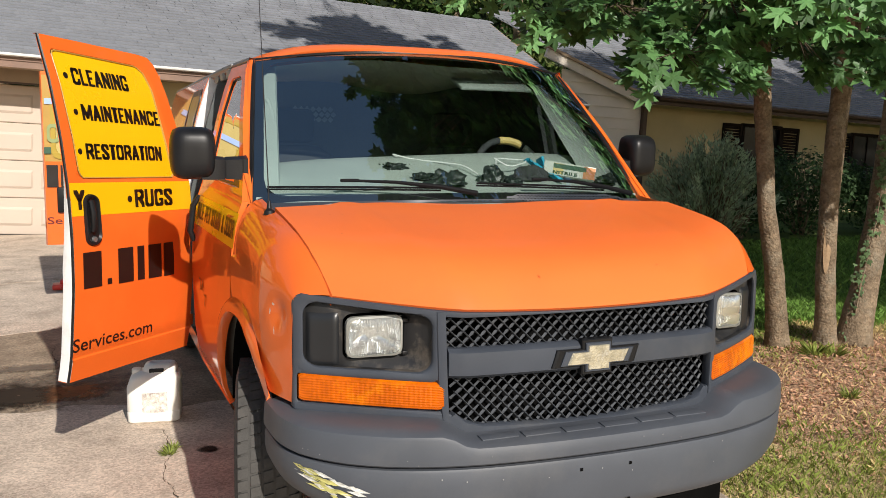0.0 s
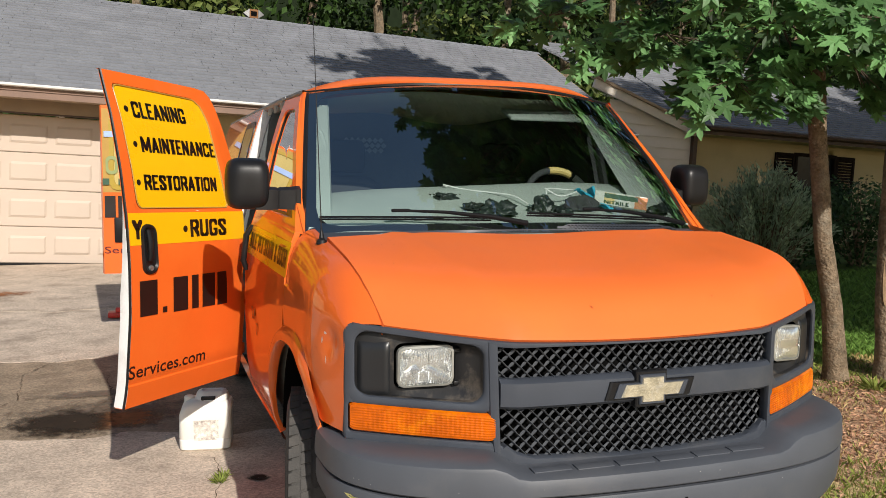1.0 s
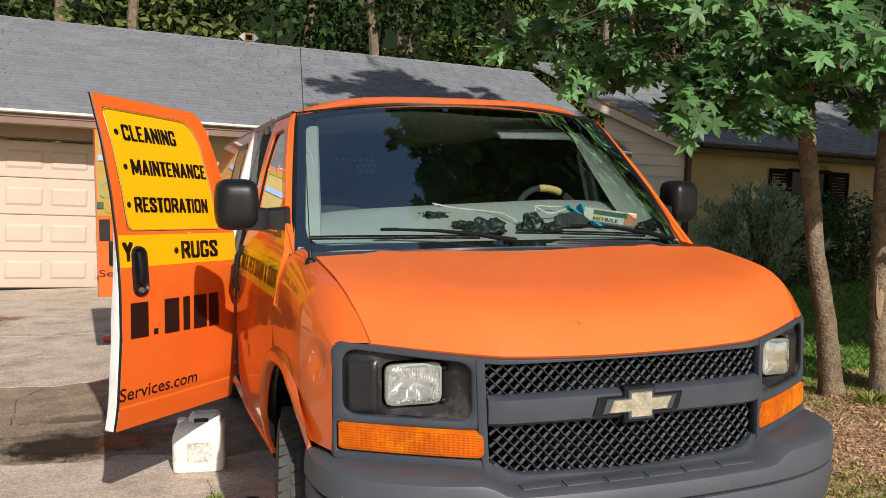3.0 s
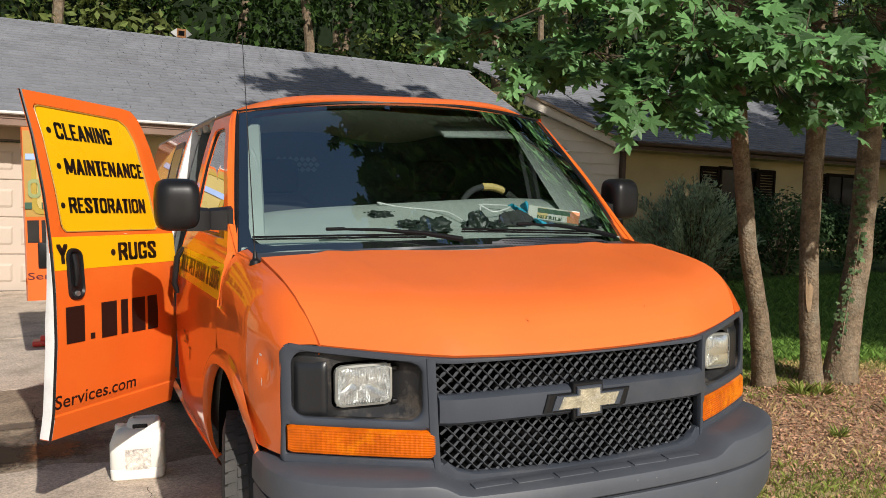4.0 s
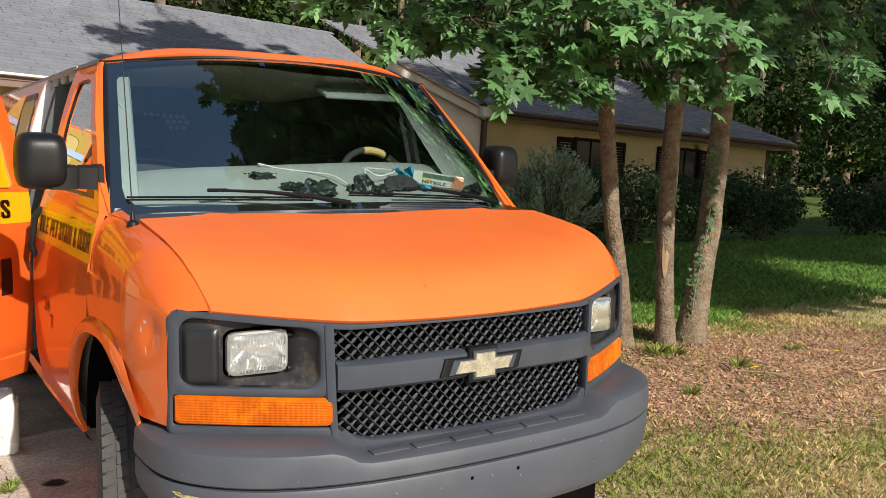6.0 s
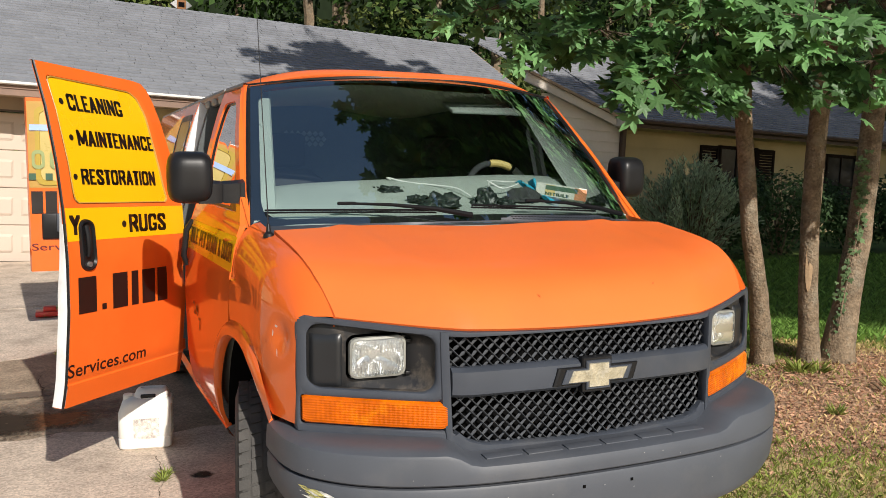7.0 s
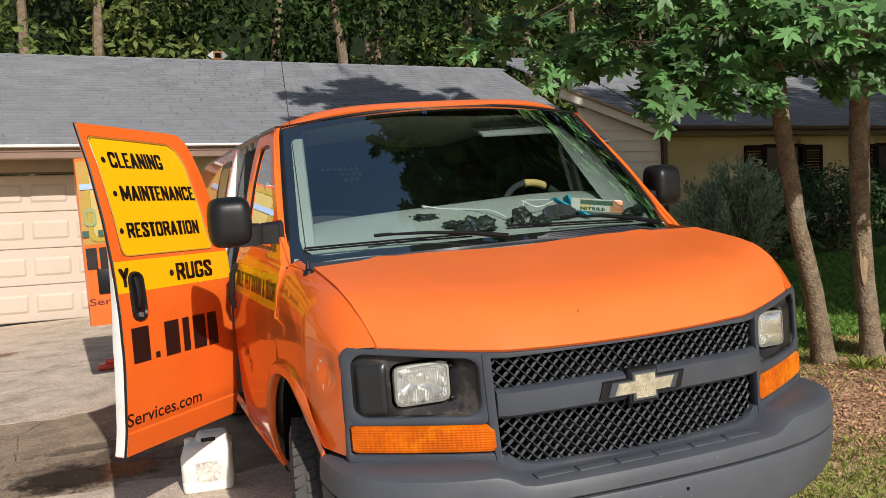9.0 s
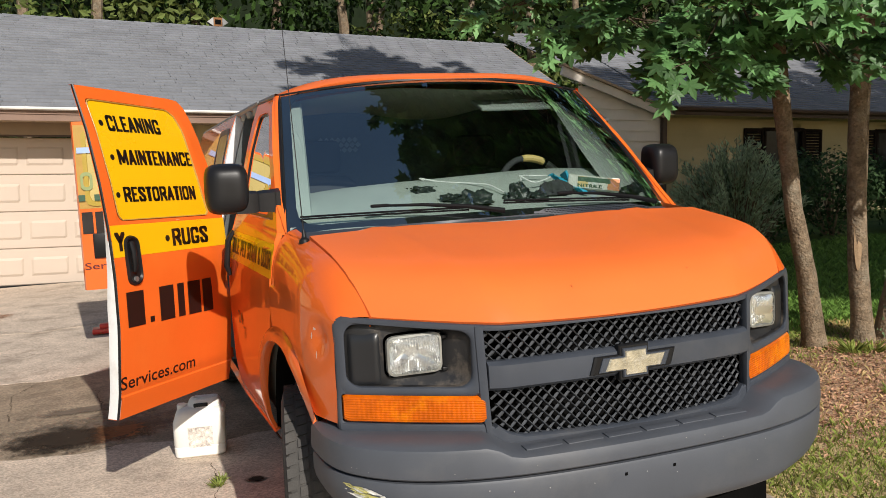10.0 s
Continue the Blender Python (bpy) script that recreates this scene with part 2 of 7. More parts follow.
def stain_mat(name, color, strength, rough):
    """A stain that thins out to a ragged, mottled edge."""
    m = mat(name, color, rough=rough, var=0.4, scale=7, fine=60)
    n, l = m.node_tree.nodes, m.node_tree.links
    tc, sep = n.new("ShaderNodeTexCoord"), n.new("ShaderNodeVectorMath")
    sep.operation = "SUBTRACT"
    sep.inputs[1].default_value = (0.5, 0.5, 0.5)
    l.new(tc.outputs["Generated"], sep.inputs[0])
    ln = n.new("ShaderNodeVectorMath")
    ln.operation = "MULTIPLY"
    ln.inputs[1].default_value = (2, 2, 0)
    l.new(sep.outputs[0], ln.inputs[0])
    le = n.new("ShaderNodeVectorMath")
    le.operation = "LENGTH"
    l.new(ln.outputs[0], le.inputs[0])
    nz = n.new("ShaderNodeTexNoise")
    nz.inputs["Scale"].default_value, nz.inputs["Detail"].default_value, nz.inputs["Roughness"].default_value = 9, 8, 0.75
    l.new(tc.outputs["Object"], nz.inputs["Vector"])
    ad = n.new("ShaderNodeMath")
    ad.operation = "MULTIPLY_ADD"
    l.new(nz.outputs["Fac"], ad.inputs[0])
    ad.inputs[1].default_value = 1.6
    l.new(le.outputs["Value"], ad.inputs[2])
    mr = n.new("ShaderNodeMapRange")
    mr.inputs["From Min"].default_value, mr.inputs["From Max"].default_value = 1.55, 1.15
    mr.inputs["To Min"].default_value, mr.inputs["To Max"].default_value = 0.0, strength
    l.new(ad.outputs[0], mr.inputs["Value"])
    tr, mx = n.new("ShaderNodeBsdfTransparent"), n.new("ShaderNodeMixShader")
    l.new(mr.outputs["Result"], mx.inputs["Fac"])
    l.new(tr.outputs[0], mx.inputs[1])
    l.new(n["Principled BSDF"].outputs[0], mx.inputs[2])
    l.new(mx.outputs[0], n["Material Output"].inputs["Surface"])
    return m


STAIN_OIL = stain_mat("dark_oil_stain", (0.030, 0.021, 0.014), 0.98, 0.8)
STAIN_DAMP = stain_mat("damp_brown_stain", (0.15, 0.115, 0.085), 0.8, 0.7)
STAIN_RUST = stain_mat("rust_stain", (0.33, 0.13, 0.05), 0.8, 0.8)
RUSTY = mat("rusty_metal", (0.24, 0.115, 0.05), rough=0.8, var=0.35, scale=5)
CRACK = mat("crack_soil", (0.10, 0.075, 0.05), rough=0.95, var=0.4, scale=9)
PETAL = mat("yellow_petal", (0.85, 0.65, 0.01), rough=0.6, var=0.1)
WOOD_DEAD = mat("bare_weathered_wood", (0.33, 0.23, 0.14), rough=0.9, var=0.35, scale=14, fine=90, bump=0.6)
IVY = leaf_mat("ivy_leaf", (0.10, 0.155, 0.07), 0.25, 0.4)


# ---- building helpers ----
def link(name, bm, material, parent=None, label="", smooth=True, angle=35):
    me = bpy.data.meshes.new(name)
    bmesh.ops.recalc_face_normals(bm, faces=bm.faces)
    if smooth:
        for f in bm.faces:
            f.smooth = True
        lim = radians(angle)
        for e in bm.edges:
            if len(e.link_faces) == 2 and e.calc_face_angle(0) > lim:
                e.smooth = False
    bm.to_mesh(me)
    bm.free()
    for m in (material if isinstance(material, (list, tuple)) else [material]):
        me.materials.append(m)
    ob = new(name, me)
    if parent:
        ob.parent = parent
    if label:
        ob["label"] = label
    return ob


def part(name, bm, material, parent, label="", smooth=True, angle=35):
    return link(name, bm, material, parent, label, smooth, angle)


def thing(name, label, category, group="", kind=""):
    return tagged(new(name), label, category, group, kind)


def box(bm, c, s, m=None, bevel=0.0):
    """A box of size s round c, turned by m, with rounded edges."""
    r = bmesh.ops.create_cube(bm, size=1.0)
    vs = r["verts"]
    for v in vs:
        v.co = Vector((v.co.x * s[0], v.co.y * s[1], v.co.z * s[2]))
    if bevel:
        es = list({e for v in vs for e in v.link_edges})
        r = bmesh.ops.bevel(bm, geom=es, offset=bevel, segments=2, affect="EDGES", profile=0.5)
        vs = list({v for f in r["faces"] for v in f.verts} | {v for v in vs if v.is_valid})
    for v in vs:
        v.co = (m @ v.co if m else v.co) + Vector(c)
    return vs


def tube(bm, pts, radii, n=10, cap=True):
    """A round tube along points."""
    pts = [Vector(p) for p in pts]
    if not isinstance(radii, (list, tuple)):
        radii = [radii] * len(pts)
    rings, up = [], None
    for i, p in enumerate(pts):
        d = (pts[min(i + 1, len(pts) - 1)] - pts[max(i - 1, 0)]).normalized()
        if up is None:
            up = d.orthogonal().normalized()
        up = (up - d * up.dot(d)).normalized()
        sd = d.cross(up)
        rings.append([bm.verts.new(p + radii[i] * (up * math.cos(a) + sd * math.sin(a))) for a in (2 * math.pi * k / n for k in range(n))])
    for a, b in zip(rings, rings[1:]):
        for k in range(n):
            bm.faces.new((a[k], a[(k + 1) % n], b[(k + 1) % n], b[k]))
    if cap:
        bm.faces.new(rings[0][::-1])
        bm.faces.new(rings[-1])
    return rings


def grid(bm, rows, close=False):
    """Faces between rows of points; returns the vertices."""
    vs = [[bm.verts.new(p) for p in r] for r in rows]
    for a, b in zip(vs, vs[1:]):
        m = len(a)
        for k in range(m if close else m - 1):
            bm.faces.new((a[k], a[(k + 1) % m], b[(k + 1) % m], b[k]))
    return vs


def lerp(a, b, t):
    return a + (b - a) * t


def curve(pts, x):
    """Linear reading of a list of (x, y)."""
    return float(np.interp(x, [p[0] for p in pts], [p[1] for p in pts]))


def rrect(x0, x1, z0, z1, r, n=6):
    """A rounded rectangle as a loop of (x, z), anticlockwise from the right of the bottom."""
    out = []
    for cx, cz, a0 in ((x1 - r, z0 + r, -90), (x1 - r, z1 - r, 0), (x0 + r, z1 - r, 90), (x0 + r, z0 + r, 180)):
        for k in range(n + 1):
            a = radians(a0 + 90 * k / n)
            out.append((cx + r * math.cos(a), cz + r * math.sin(a)))
    return out


def resample(loop, n):
    """A closed loop of n points, evenly along its length."""
    pts = [Vector((*p, 0)) if len(p) == 2 else Vector(p) for p in loop]
    pts.append(pts[0])
    d = [0.0]
    for a, b in zip(pts, pts[1:]):
        d.append(d[-1] + (b - a).length)
    out = []
    for k in range(n):
        s, i = d[-1] * k / n, 0
        while d[i + 1] < s:
            i += 1
        t = (s - d[i]) / max(1e-9, d[i + 1] - d[i])
        out.append(pts[i].lerp(pts[i + 1], t))
    return out


def letters(name, text, height, width, material, parent, place, label="", bold=0.0):
    """Lettering of a given height and width; place(u, v) puts each point on its surface."""
    cu = bpy.data.curves.new(name, "FONT")
    cu.body, cu.size, cu.resolution_u = text, 1.0, 3
    cu.offset, cu.space_character = (0.026, 1.12) if bold else (0.008, 1.0)
    tmp = bpy.data.objects.new(name, cu)
    scene.collection.objects.link(tmp)
    me = bpy.data.meshes.new_from_object(tmp.evaluated_get(bpy.context.evaluated_depsgraph_get()))
    bpy.data.objects.remove(tmp)
    bm = bmesh.new()
    for dx in ((-1, 0, 1) if bold else (0,)):
        k = len(bm.verts)
        bm.from_mesh(me)
        bm.verts.ensure_lookup_table()
        for v in bm.verts[k:]:
            v.co.x += dx * 0.030
    bpy.data.meshes.remove(me)
    bpy.data.curves.remove(cu)
    x0, x1 = min(v.co.x for v in bm.verts), max(v.co.x for v in bm.verts)
    y0, y1 = min(v.co.y for v in bm.verts), max(v.co.y for v in bm.verts)
    for v in bm.verts:
        v.co = Vector(place((v.co.x - x0) / (x1 - x0) * width, (v.co.y - y0) / (y1 - y0) * height))
    return part(name, bm, material, parent, label, smooth=False)


# condensed block capitals: pen strokes as column and row on a grid four wide and eight high
STROKES = {"A": "00 28 40|12 32", "C": "46 47 38 18 07 01 10 30 41 42", "D": "00 08 38 47 41 30 00", "E": "38 08 00 30|04 24", "G": "46 47 38 18 07 01 10 30 41 43 33", "I": "00 08", "L": "08 00 30", "M": "00 08 31 68 60", "N": "00 08 40 48", "O": "01 07 18 38 47 41 30 10 01", "P": "00 08 38 47 44 33 03", "R": "00 08 38 47 45 34 04|24 41 40", "S": "46 47 38 18 07 06 42 41 30 10 01 02", "T": "08 38|18 10|28 20", "U": "08 01 10 30 41 48", "Y": "08 24 48|24 20", "&": "42 20 10 01 02 26 27 18 07 06 40"}
PEN_W, PEN_H = 1.95, 1.4


def hull(pts):
    """Convex outline of points in a plane."""
    pts = sorted(set(pts))
    out = []
    for seq in (pts, pts[::-1]):
        side = []
        for p in seq:
            while len(side) > 1 and (side[-1][0] - side[-2][0]) * (p[1] - side[-2][1]) <= (side[-1][1] - side[-2][1]) * (p[0] - side[-2][0]):
                side.pop()
            side.append(p)
        out += side[:-1]
    return out


def block_letters(text, height, width, material, parent, place, label=""):
    """Heavy condensed capitals; place(u, v) puts each point on its surface."""
    bm = bmesh.new()
    x0, shapes = 0.0, []
    for ch in text:
        if ch == " ":
            x0 += 3.2
            continue
        far = 0
        for stroke in STROKES[ch].split("|"):
            pts = [(int(q[0]), int(q[1])) for q in stroke.split()]
            far = max(far, max(p[0] for p in pts))
            for a, b in zip(pts, pts[1:]):
                shapes.append([(x0 + x, y) for x, y in hull([(p[0] + dx, p[1] + dy) for p in (a, b) for dx in (0, PEN_W) for dy in (0, PEN_H)])])
        x0 += far + PEN_W + 0.55
    for sh in shapes:
        bm.faces.new([bm.verts.new(place(x / (x0 - 0.55) * width, y / (8 + PEN_H) * height)) for x, y in sh])
    return tagged(part("lettering", bm, material, parent, label, smooth=False), kind="stuff")


# ---- the van: origin on the ground under the middle of its nose, tail towards +y ----
van = thing("van", "orange cargo van with its side door open on the driveway", "van")
SIDE = [(0.42, 0.955), (0.50, 0.985), (0.62, 1.0), (0.95, 1.01), (1.15, 1.0), (1.27, 0.982), (1.345, 0.955), (1.42, 0.935), (1.70, 0.872), (1.90, 0.812), (1.96, 0.785)]


def side_x(z, y=0.0):
    """Half width of the body at a height; it widens a little behind the nose."""
    return curve(SIDE, z) + 0.042 * min(max(y - 0.9, 0.0), 1.6)


def front_y(x):
    """Plan of the nose."""
    a = abs(x)
    return 0.04 + 0.09 * a * a + 0.217 * max(0.0, (a - 0.45) / 0.47) ** 1.15


def lip_z(x):
    return 1.078 + 0.058 * x * x


def hood_z(x, y):
    s = max(0.0, y - front_y(x))
    return lip_z(x) + 0.15 * (1 - math.exp(-s / 0.075)) + 0.112 * min(1.0, s / 0.9) - 0.02 * max(0, abs(x) - 0.55) ** 2


def hood_edge(t):
    """Half width of the bonnet from its lip (0) to its rear (1)."""
    return curve([(0, 0.822), (0.06, 0.842), (0.15, 0.860), (0.3, 0.874), (0.6, 0.880), (1, 0.885)], t)


def hood_rear(x):
    return 0.97 - 0.09 * (x / 0.88) ** 2


# bonnet
bm = bmesh.new()
rows = []
TS = [0, 0.006, 0.015, 0.03, 0.05, 0.075, 0.11, 0.15, 0.2, 0.27, 0.35, 0.45, 0.55, 0.65, 0.75, 0.85, 0.93, 1]
for t in TS:
    r = []
    for i in range(41):
        u = -1 + i / 20
        x = u * (hood_edge(t) - 0.0045)
        y = lerp(front_y(x), hood_rear(x), t)
        crease = 0.010 * math.exp(-((abs(x) - 0.60 + 0.10 * (1 - t)) / 0.035) ** 2) * min(1, t * 3)
        r.append((x, y, hood_z(x, y) + crease))
    rows.append(r)
for r in rows:
    for q, sg in ((0, -1), (-1, 1)):
        x, y, z = r[q]
        r.insert(0 if q == 0 else len(r), (x + sg * 0.001, y, z - 0.022))
rows.insert(0, [(x, y + 0.012, z - 0.012) for x, y, z in rows[0]])
rows.insert(0, [(x, y + 0.03, z - 0.014) for x, y, z in rows[1]])
rows.append([(x, y + 0.004, z - 0.03) for x, y, z in rows[-1]])
grid(bm, rows)
part("hood", bm, FADED, van, "faded orange painted bonnet")

# gutter under the bonnet's edge
for sgn in (-1, 1):
    bm = bmesh.new()
    rr = []
    for t in TS:
        x = hood_edge(t)
        y = lerp(front_y(x), hood_rear(x), t)
        z = hood_z(x, y)
        rr.append([(sgn * (x - 0.02), y + 0.02, z - 0.024), (sgn * (x + 0.012), y + 0.02, z - 0.026)])
    grid(bm, rr)
    part("hood_seam", bm, BLACK_MATT, van)

# wheel arch
ARCH_Y, ARCH_Z, ARCH_R = 0.93, 0.40, 0.53


def arch_z(y):
    d = abs(y - ARCH_Y) / ARCH_R
    return ARCH_Z + ARCH_R * (1 - d ** 2.4) ** (1 / 2.4) if d < 1 else 0.0


def fender_point(sgn, t, k, n1, n2):
    """k: 0..n1 over the shoulder, then n2 rows down the side."""
    yn = lerp(0.30, 1.12, t)
    xe = hood_edge(max(0, (t - 0.0) * 0.93)) + 0.002
    xs = 1.0 - 0.075 * max(0, (0.60 - yn) / 0.30) ** 2
    z1 = 1.10 + 0.04 * t
    a = min(1.0, k / n1) * math.pi / 2
    x = lerp(xe, xs, math.sin(a) ** 0.9)
    fr = front_y(x)
    y = lerp(fr, 1.12, t) if k <= n1 else lerp(front_y(xs), 1.12, t)
    ze = hood_z(xe, lerp(front_y(xe), 0.99, t))
    if k <= n1:
        z = z1 + (ze - z1) * math.cos(a) ** 1.1
    else:
        low = max(0.755, arch_z(y)) if y < 0.55 else max(0.42, arch_z(y))
        z = lerp(z1, low, (k - n1) / n2)
        x = xs - (1.0 - min(1.0, side_x(z))) + side_x(z, y) - side_x(z) + 0.006 * math.sin(math.pi * (k - n1) / n2)
    if sgn < 0:
        x -= 0.014 * math.exp(-((y - 0.43) / 0.045) ** 2 - ((z - 1.03) / 0.05) ** 2)
    return (sgn * x, y, z)


def y_steps():
    ts = [0, 0.01, 0.02, 0.035, 0.05, 0.065, 0.08, 0.095, 0.11, 0.125, 0.14, 0.155, 0.17, 0.19, 0.205, 0.22, 0.24, 0.27, 0.3, 0.34, 0.4, 0.46, 0.52, 0.58, 0.64, 0.7, 0.76, 0.82, 0.88, 0.94, 1]
    return ts


for sgn in (-1, 1):
    bm = bmesh.new()
    rows = []
    for t in y_steps():
        r = [fender_point(sgn, t, k, 8, 26) for k in range(35)]
        x, y, z = r[0]
        r.insert(0, (x - sgn * 0.002, y, z - 0.03))
        x, y, z = r[-1]
        r.append((x - sgn * 0.03, y, z + 0.005))
        rows.append(r)
    grid(bm, rows)
    part("fender", bm, ORANGE, van, "orange front wing with a dent above the lamp")
    # lower quarter behind the wheel and arch lip
    bm = bmesh.new()
    pts = [(ARCH_Y - ARCH_R * (abs(math.cos(a)) ** 2.4 + abs(math.sin(a)) ** 2.4) ** (-1 / 2.4) * math.cos(a), ARCH_Z + ARCH_R * (abs(math.cos(a)) ** 2.4 + abs(math.sin(a)) ** 2.4) ** (-1 / 2.4) * math.sin(a)) for a in (math.pi * (0.20 + 0.785 * k / 44) for k in range(45))]
    rr = []
    for k, (y, z) in enumerate(pts):
        xs = 1.0 - 0.075 * max(0, (0.60 - y) / 0.30) ** 2 + min(side_x(z), 1.0) - 1.0 + side_x(z, y) - side_x(z)
        tp = min(1.0, (k + 0.5) / 9) * min(1.0, (44.5 - k) / 12)
        d = Vector((y - ARCH_Y, z - ARCH_Z)).normalized()
        prof = [(0.055, 0.002), (0.045, 0.014), (0.03, 0.024), (0.01, 0.028), (-0.005, 0.023), (-0.012, 0.008), (-0.012, -0.016)]
        rr.append([(sgn * (xs + (o * tp if o > 0.003 else o)), y + d.x * e, z + d.y * e) for e, o in prof])
    grid(bm, rr)
    part("arch_lip", bm, ORANGE, van)
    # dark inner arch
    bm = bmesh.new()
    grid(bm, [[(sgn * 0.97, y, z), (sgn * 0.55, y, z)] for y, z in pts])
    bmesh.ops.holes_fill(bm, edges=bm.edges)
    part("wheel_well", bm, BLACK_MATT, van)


# ---- cabin sides ----
def panel(bm, sgn, y0, y1, z0, z1, ny=6, nz=14, low=None, inset=0.0, ret=0.025):
    """A body panel that follows the side, its edges turned in."""
    rows = []
    for i in range(ny + 1):
        y = lerp(y0, y1, i / ny)
        b = low(y) if low else z0
        r = [(sgn * (side_x(z, y) - inset), y, z) for z in (lerp(b, z1, k / nz) for k in range(nz + 1))]
        rows.append(r)
    rows.insert(0, [(x - sgn * ret, y + 0.002, z) for x, y, z in rows[0]])
    rows.append([(x - sgn * ret, y - 0.002, z) for x, y, z in rows[-1]])
    grid(bm, rows)


def frame_patch(bm, outer, inner, surf, n=64, lip=0.012):
    """A ring between two loops of (y, z) laid on a surface, with a turned-in inner edge."""
    o, i = resample(outer, n), resample(inner, n)
    k0 = min(range(n), key=lambda k: (i[k] - o[0]).length)
    i = i[k0:] + i[:k0]
    mid = [a.lerp(b, 0.9) for a, b in zip(o, i)]
    rows = [[surf(p.x, p.y, 0.02) for p in o], [surf(p.x, p.y, 0) for p in o], [surf(*a.lerp(b, 0.3).xy, 0) for a, b in zip(o, i)], [surf(*a.lerp(b, 0.6).xy, 0) for a, b in zip(o, i)], [surf(p.x, p.y, 0) for p in mid], [surf(p.x, p.y, lip) for p in i]]
    grid(bm, rows, close=True)


SILL = 0.43
for sgn in (-1, 1):
    bm = bmesh.new()
    panel(bm, sgn, 1.128, 2.20, SILL, 1.345, 26, 14, low=lambda y: max(SILL, arch_z(y)))
    door = part("front_door", bm, ORANGE, van, "orange front door with a yellow stripe")
    bm = bmesh.new()
    frame_patch(bm, [(1.135, 1.345), (2.20, 1.345), (2.20, 1.94), (1.80, 1.94), (1.45, 1.64)], [(1.27, 1.395), (2.11, 1.395), (2.11, 1.60), (2.09, 1.83), (2.05, 1.875), (1.84, 1.875), (1.77, 1.84), (1.5, 1.60)], lambda y, z, d, sgn=sgn: (sgn * (side_x(z, y) - d), y, z))
    part("window_frame", bm, ORANGE, door)
    bm = bmesh.new()
    lp = resample([(1.26, 1.39), (2.12, 1.39), (2.12, 1.60), (2.10, 1.84), (2.055, 1.885), (1.835, 1.885), (1.76, 1.85), (1.49, 1.60)], 48)
    rings = [[(sgn * (side_x(lerp(1.64, p.y, s), lerp(1.75, p.x, s)) - 0.014), lerp(1.75, p.x, s), lerp(1.64, p.y, s)) for p in lp] for s in (1, 0.66, 0.33, 0.02)]
    grid(bm, rings, close=True)
    pane = part("window_pane", bm, SIDE_GLASS, door)
    pane.visible_shadow = False
    bm = bmesh.new()
    frame_patch(bm, [(1.262, 1.388), (2.118, 1.388), (2.118, 1.60), (2.098, 1.838), (2.055, 1.883), (1.835, 1.883), (1.763, 1.848), (1.492, 1.60)], [(1.30, 1.405), (2.10, 1.405), (2.10, 1.60), (2.08, 1.825), (2.045, 1.868), (1.845, 1.868), (1.78, 1.832), (1.515, 1.60)], lambda y, z, d, sgn=sgn: (sgn * (side_x(z, y) - 0.008 - d), y, z), lip=0.006)
    part("window_seal", bm, BLACK, door)
    # a pillar between windscreen and door
    bm = bmesh.new()
    rr = []
    for k in range(13):
        s = k / 12
        zz = lerp(1.335, 1.955, s)
        wx, wy = lerp(0.926, 0.800, s), lerp(1.134, 1.794, s)
        dy = lerp(1.165, 1.830, s)
        dx = side_x(zz, dy)
        rr.append([(sgn * (wx - 0.006), wy + 0.012, zz), (sgn * wx, wy - 0.004, zz), (sgn * lerp(wx, dx, 0.45), lerp(wy, dy, 0.25) - 0.012, zz), (sgn * lerp(wx, dx, 0.8), lerp(wy, dy, 0.55) - 0.008, zz), (sgn * dx, dy, zz), (sgn * (dx - 0.02), dy + 0.012, zz)])
    grid(bm, rr)
    part("windscreen_pillar", bm, ORANGE, van)
    # rocker panel
    bm = bmesh.new()
    grid(bm, [[(sgn * (side_x(0.42, y) + o), y, z) for o, z in ((-0.025, 0.38), (0.0, 0.40), (0.01, 0.425), (-0.015, 0.44))] for y in (1.42, 2.2, 3.1, 4.1)])
    part("rocker_panel", bm, ORANGE, van)

# driver's side and rear bodywork
bm = bmesh.new()
panel(bm, 1, 2.21, 5.60, SILL, 1.95, 20, 20)
part("body_side", bm, ORANGE, van)
bm = bmesh.new()
panel(bm, -1, 3.12, 5.60, SILL, 1.95, 20, 20)
part("body_side", bm, ORANGE, van)
bm = bmesh.new()
frame_patch(bm, rrect(3.20, 3.80, 1.36, 1.88, 0.07), rrect(3.24, 3.76, 1.40, 1.84, 0.06), lambda y, z, d: (-(side_x(z, y) + 0.004 - d), y, z))
part("side_window_seal", bm, BLACK, van)
bm = bmesh.new()
lp = rrect(3.23, 3.77, 1.39, 1.85, 0.06)
grid(bm, [[(-(side_x(lerp(1.62, z, s), 3.5) + 0.002), lerp(3.50, y, s), lerp(1.62, z, s)) for y, z in lp] for s in (1, 0.6, 0.02)], close=True)
part("side_window", bm, BROWN_PRINT, van, "side window covered with printed film")

# white jambs round the open side doorway
for y0, nm in ((3.105, "rear_jamb"), (2.215, "front_jamb")):
    bm = bmesh.new()
    grid(bm, [[(-(side_x(z, y0) - 0.002), y0 + 0.012, z), (-(side_x(z, y0) - 0.008), y0, z), (-(side_x(z, y0) - 0.06), y0 - 0.004, z), (-(side_x(z, y0) - 0.10), y0 + 0.03, z)] for z in (SILL + 1.52 * k / 16 for k in range(17))])
    part(nm, bm, WHITE_PAINT if nm == "rear_jamb" else ORANGE, van, "white painted door jamb" if nm == "rear_jamb" else "")
bm = bmesh.new()
grid(bm, [[(-(side_x(z, 3.1) - 0.085), 3.092, z), (-(side_x(z, 3.1) - 0.10), 3.075, z), (-(side_x(z, 3.1) - 0.125), 3.08, z), (-(side_x(z, 3.1) - 0.13), 3.11, z)] for z in (SILL + 1.5 * k / 16 for k in range(17))])
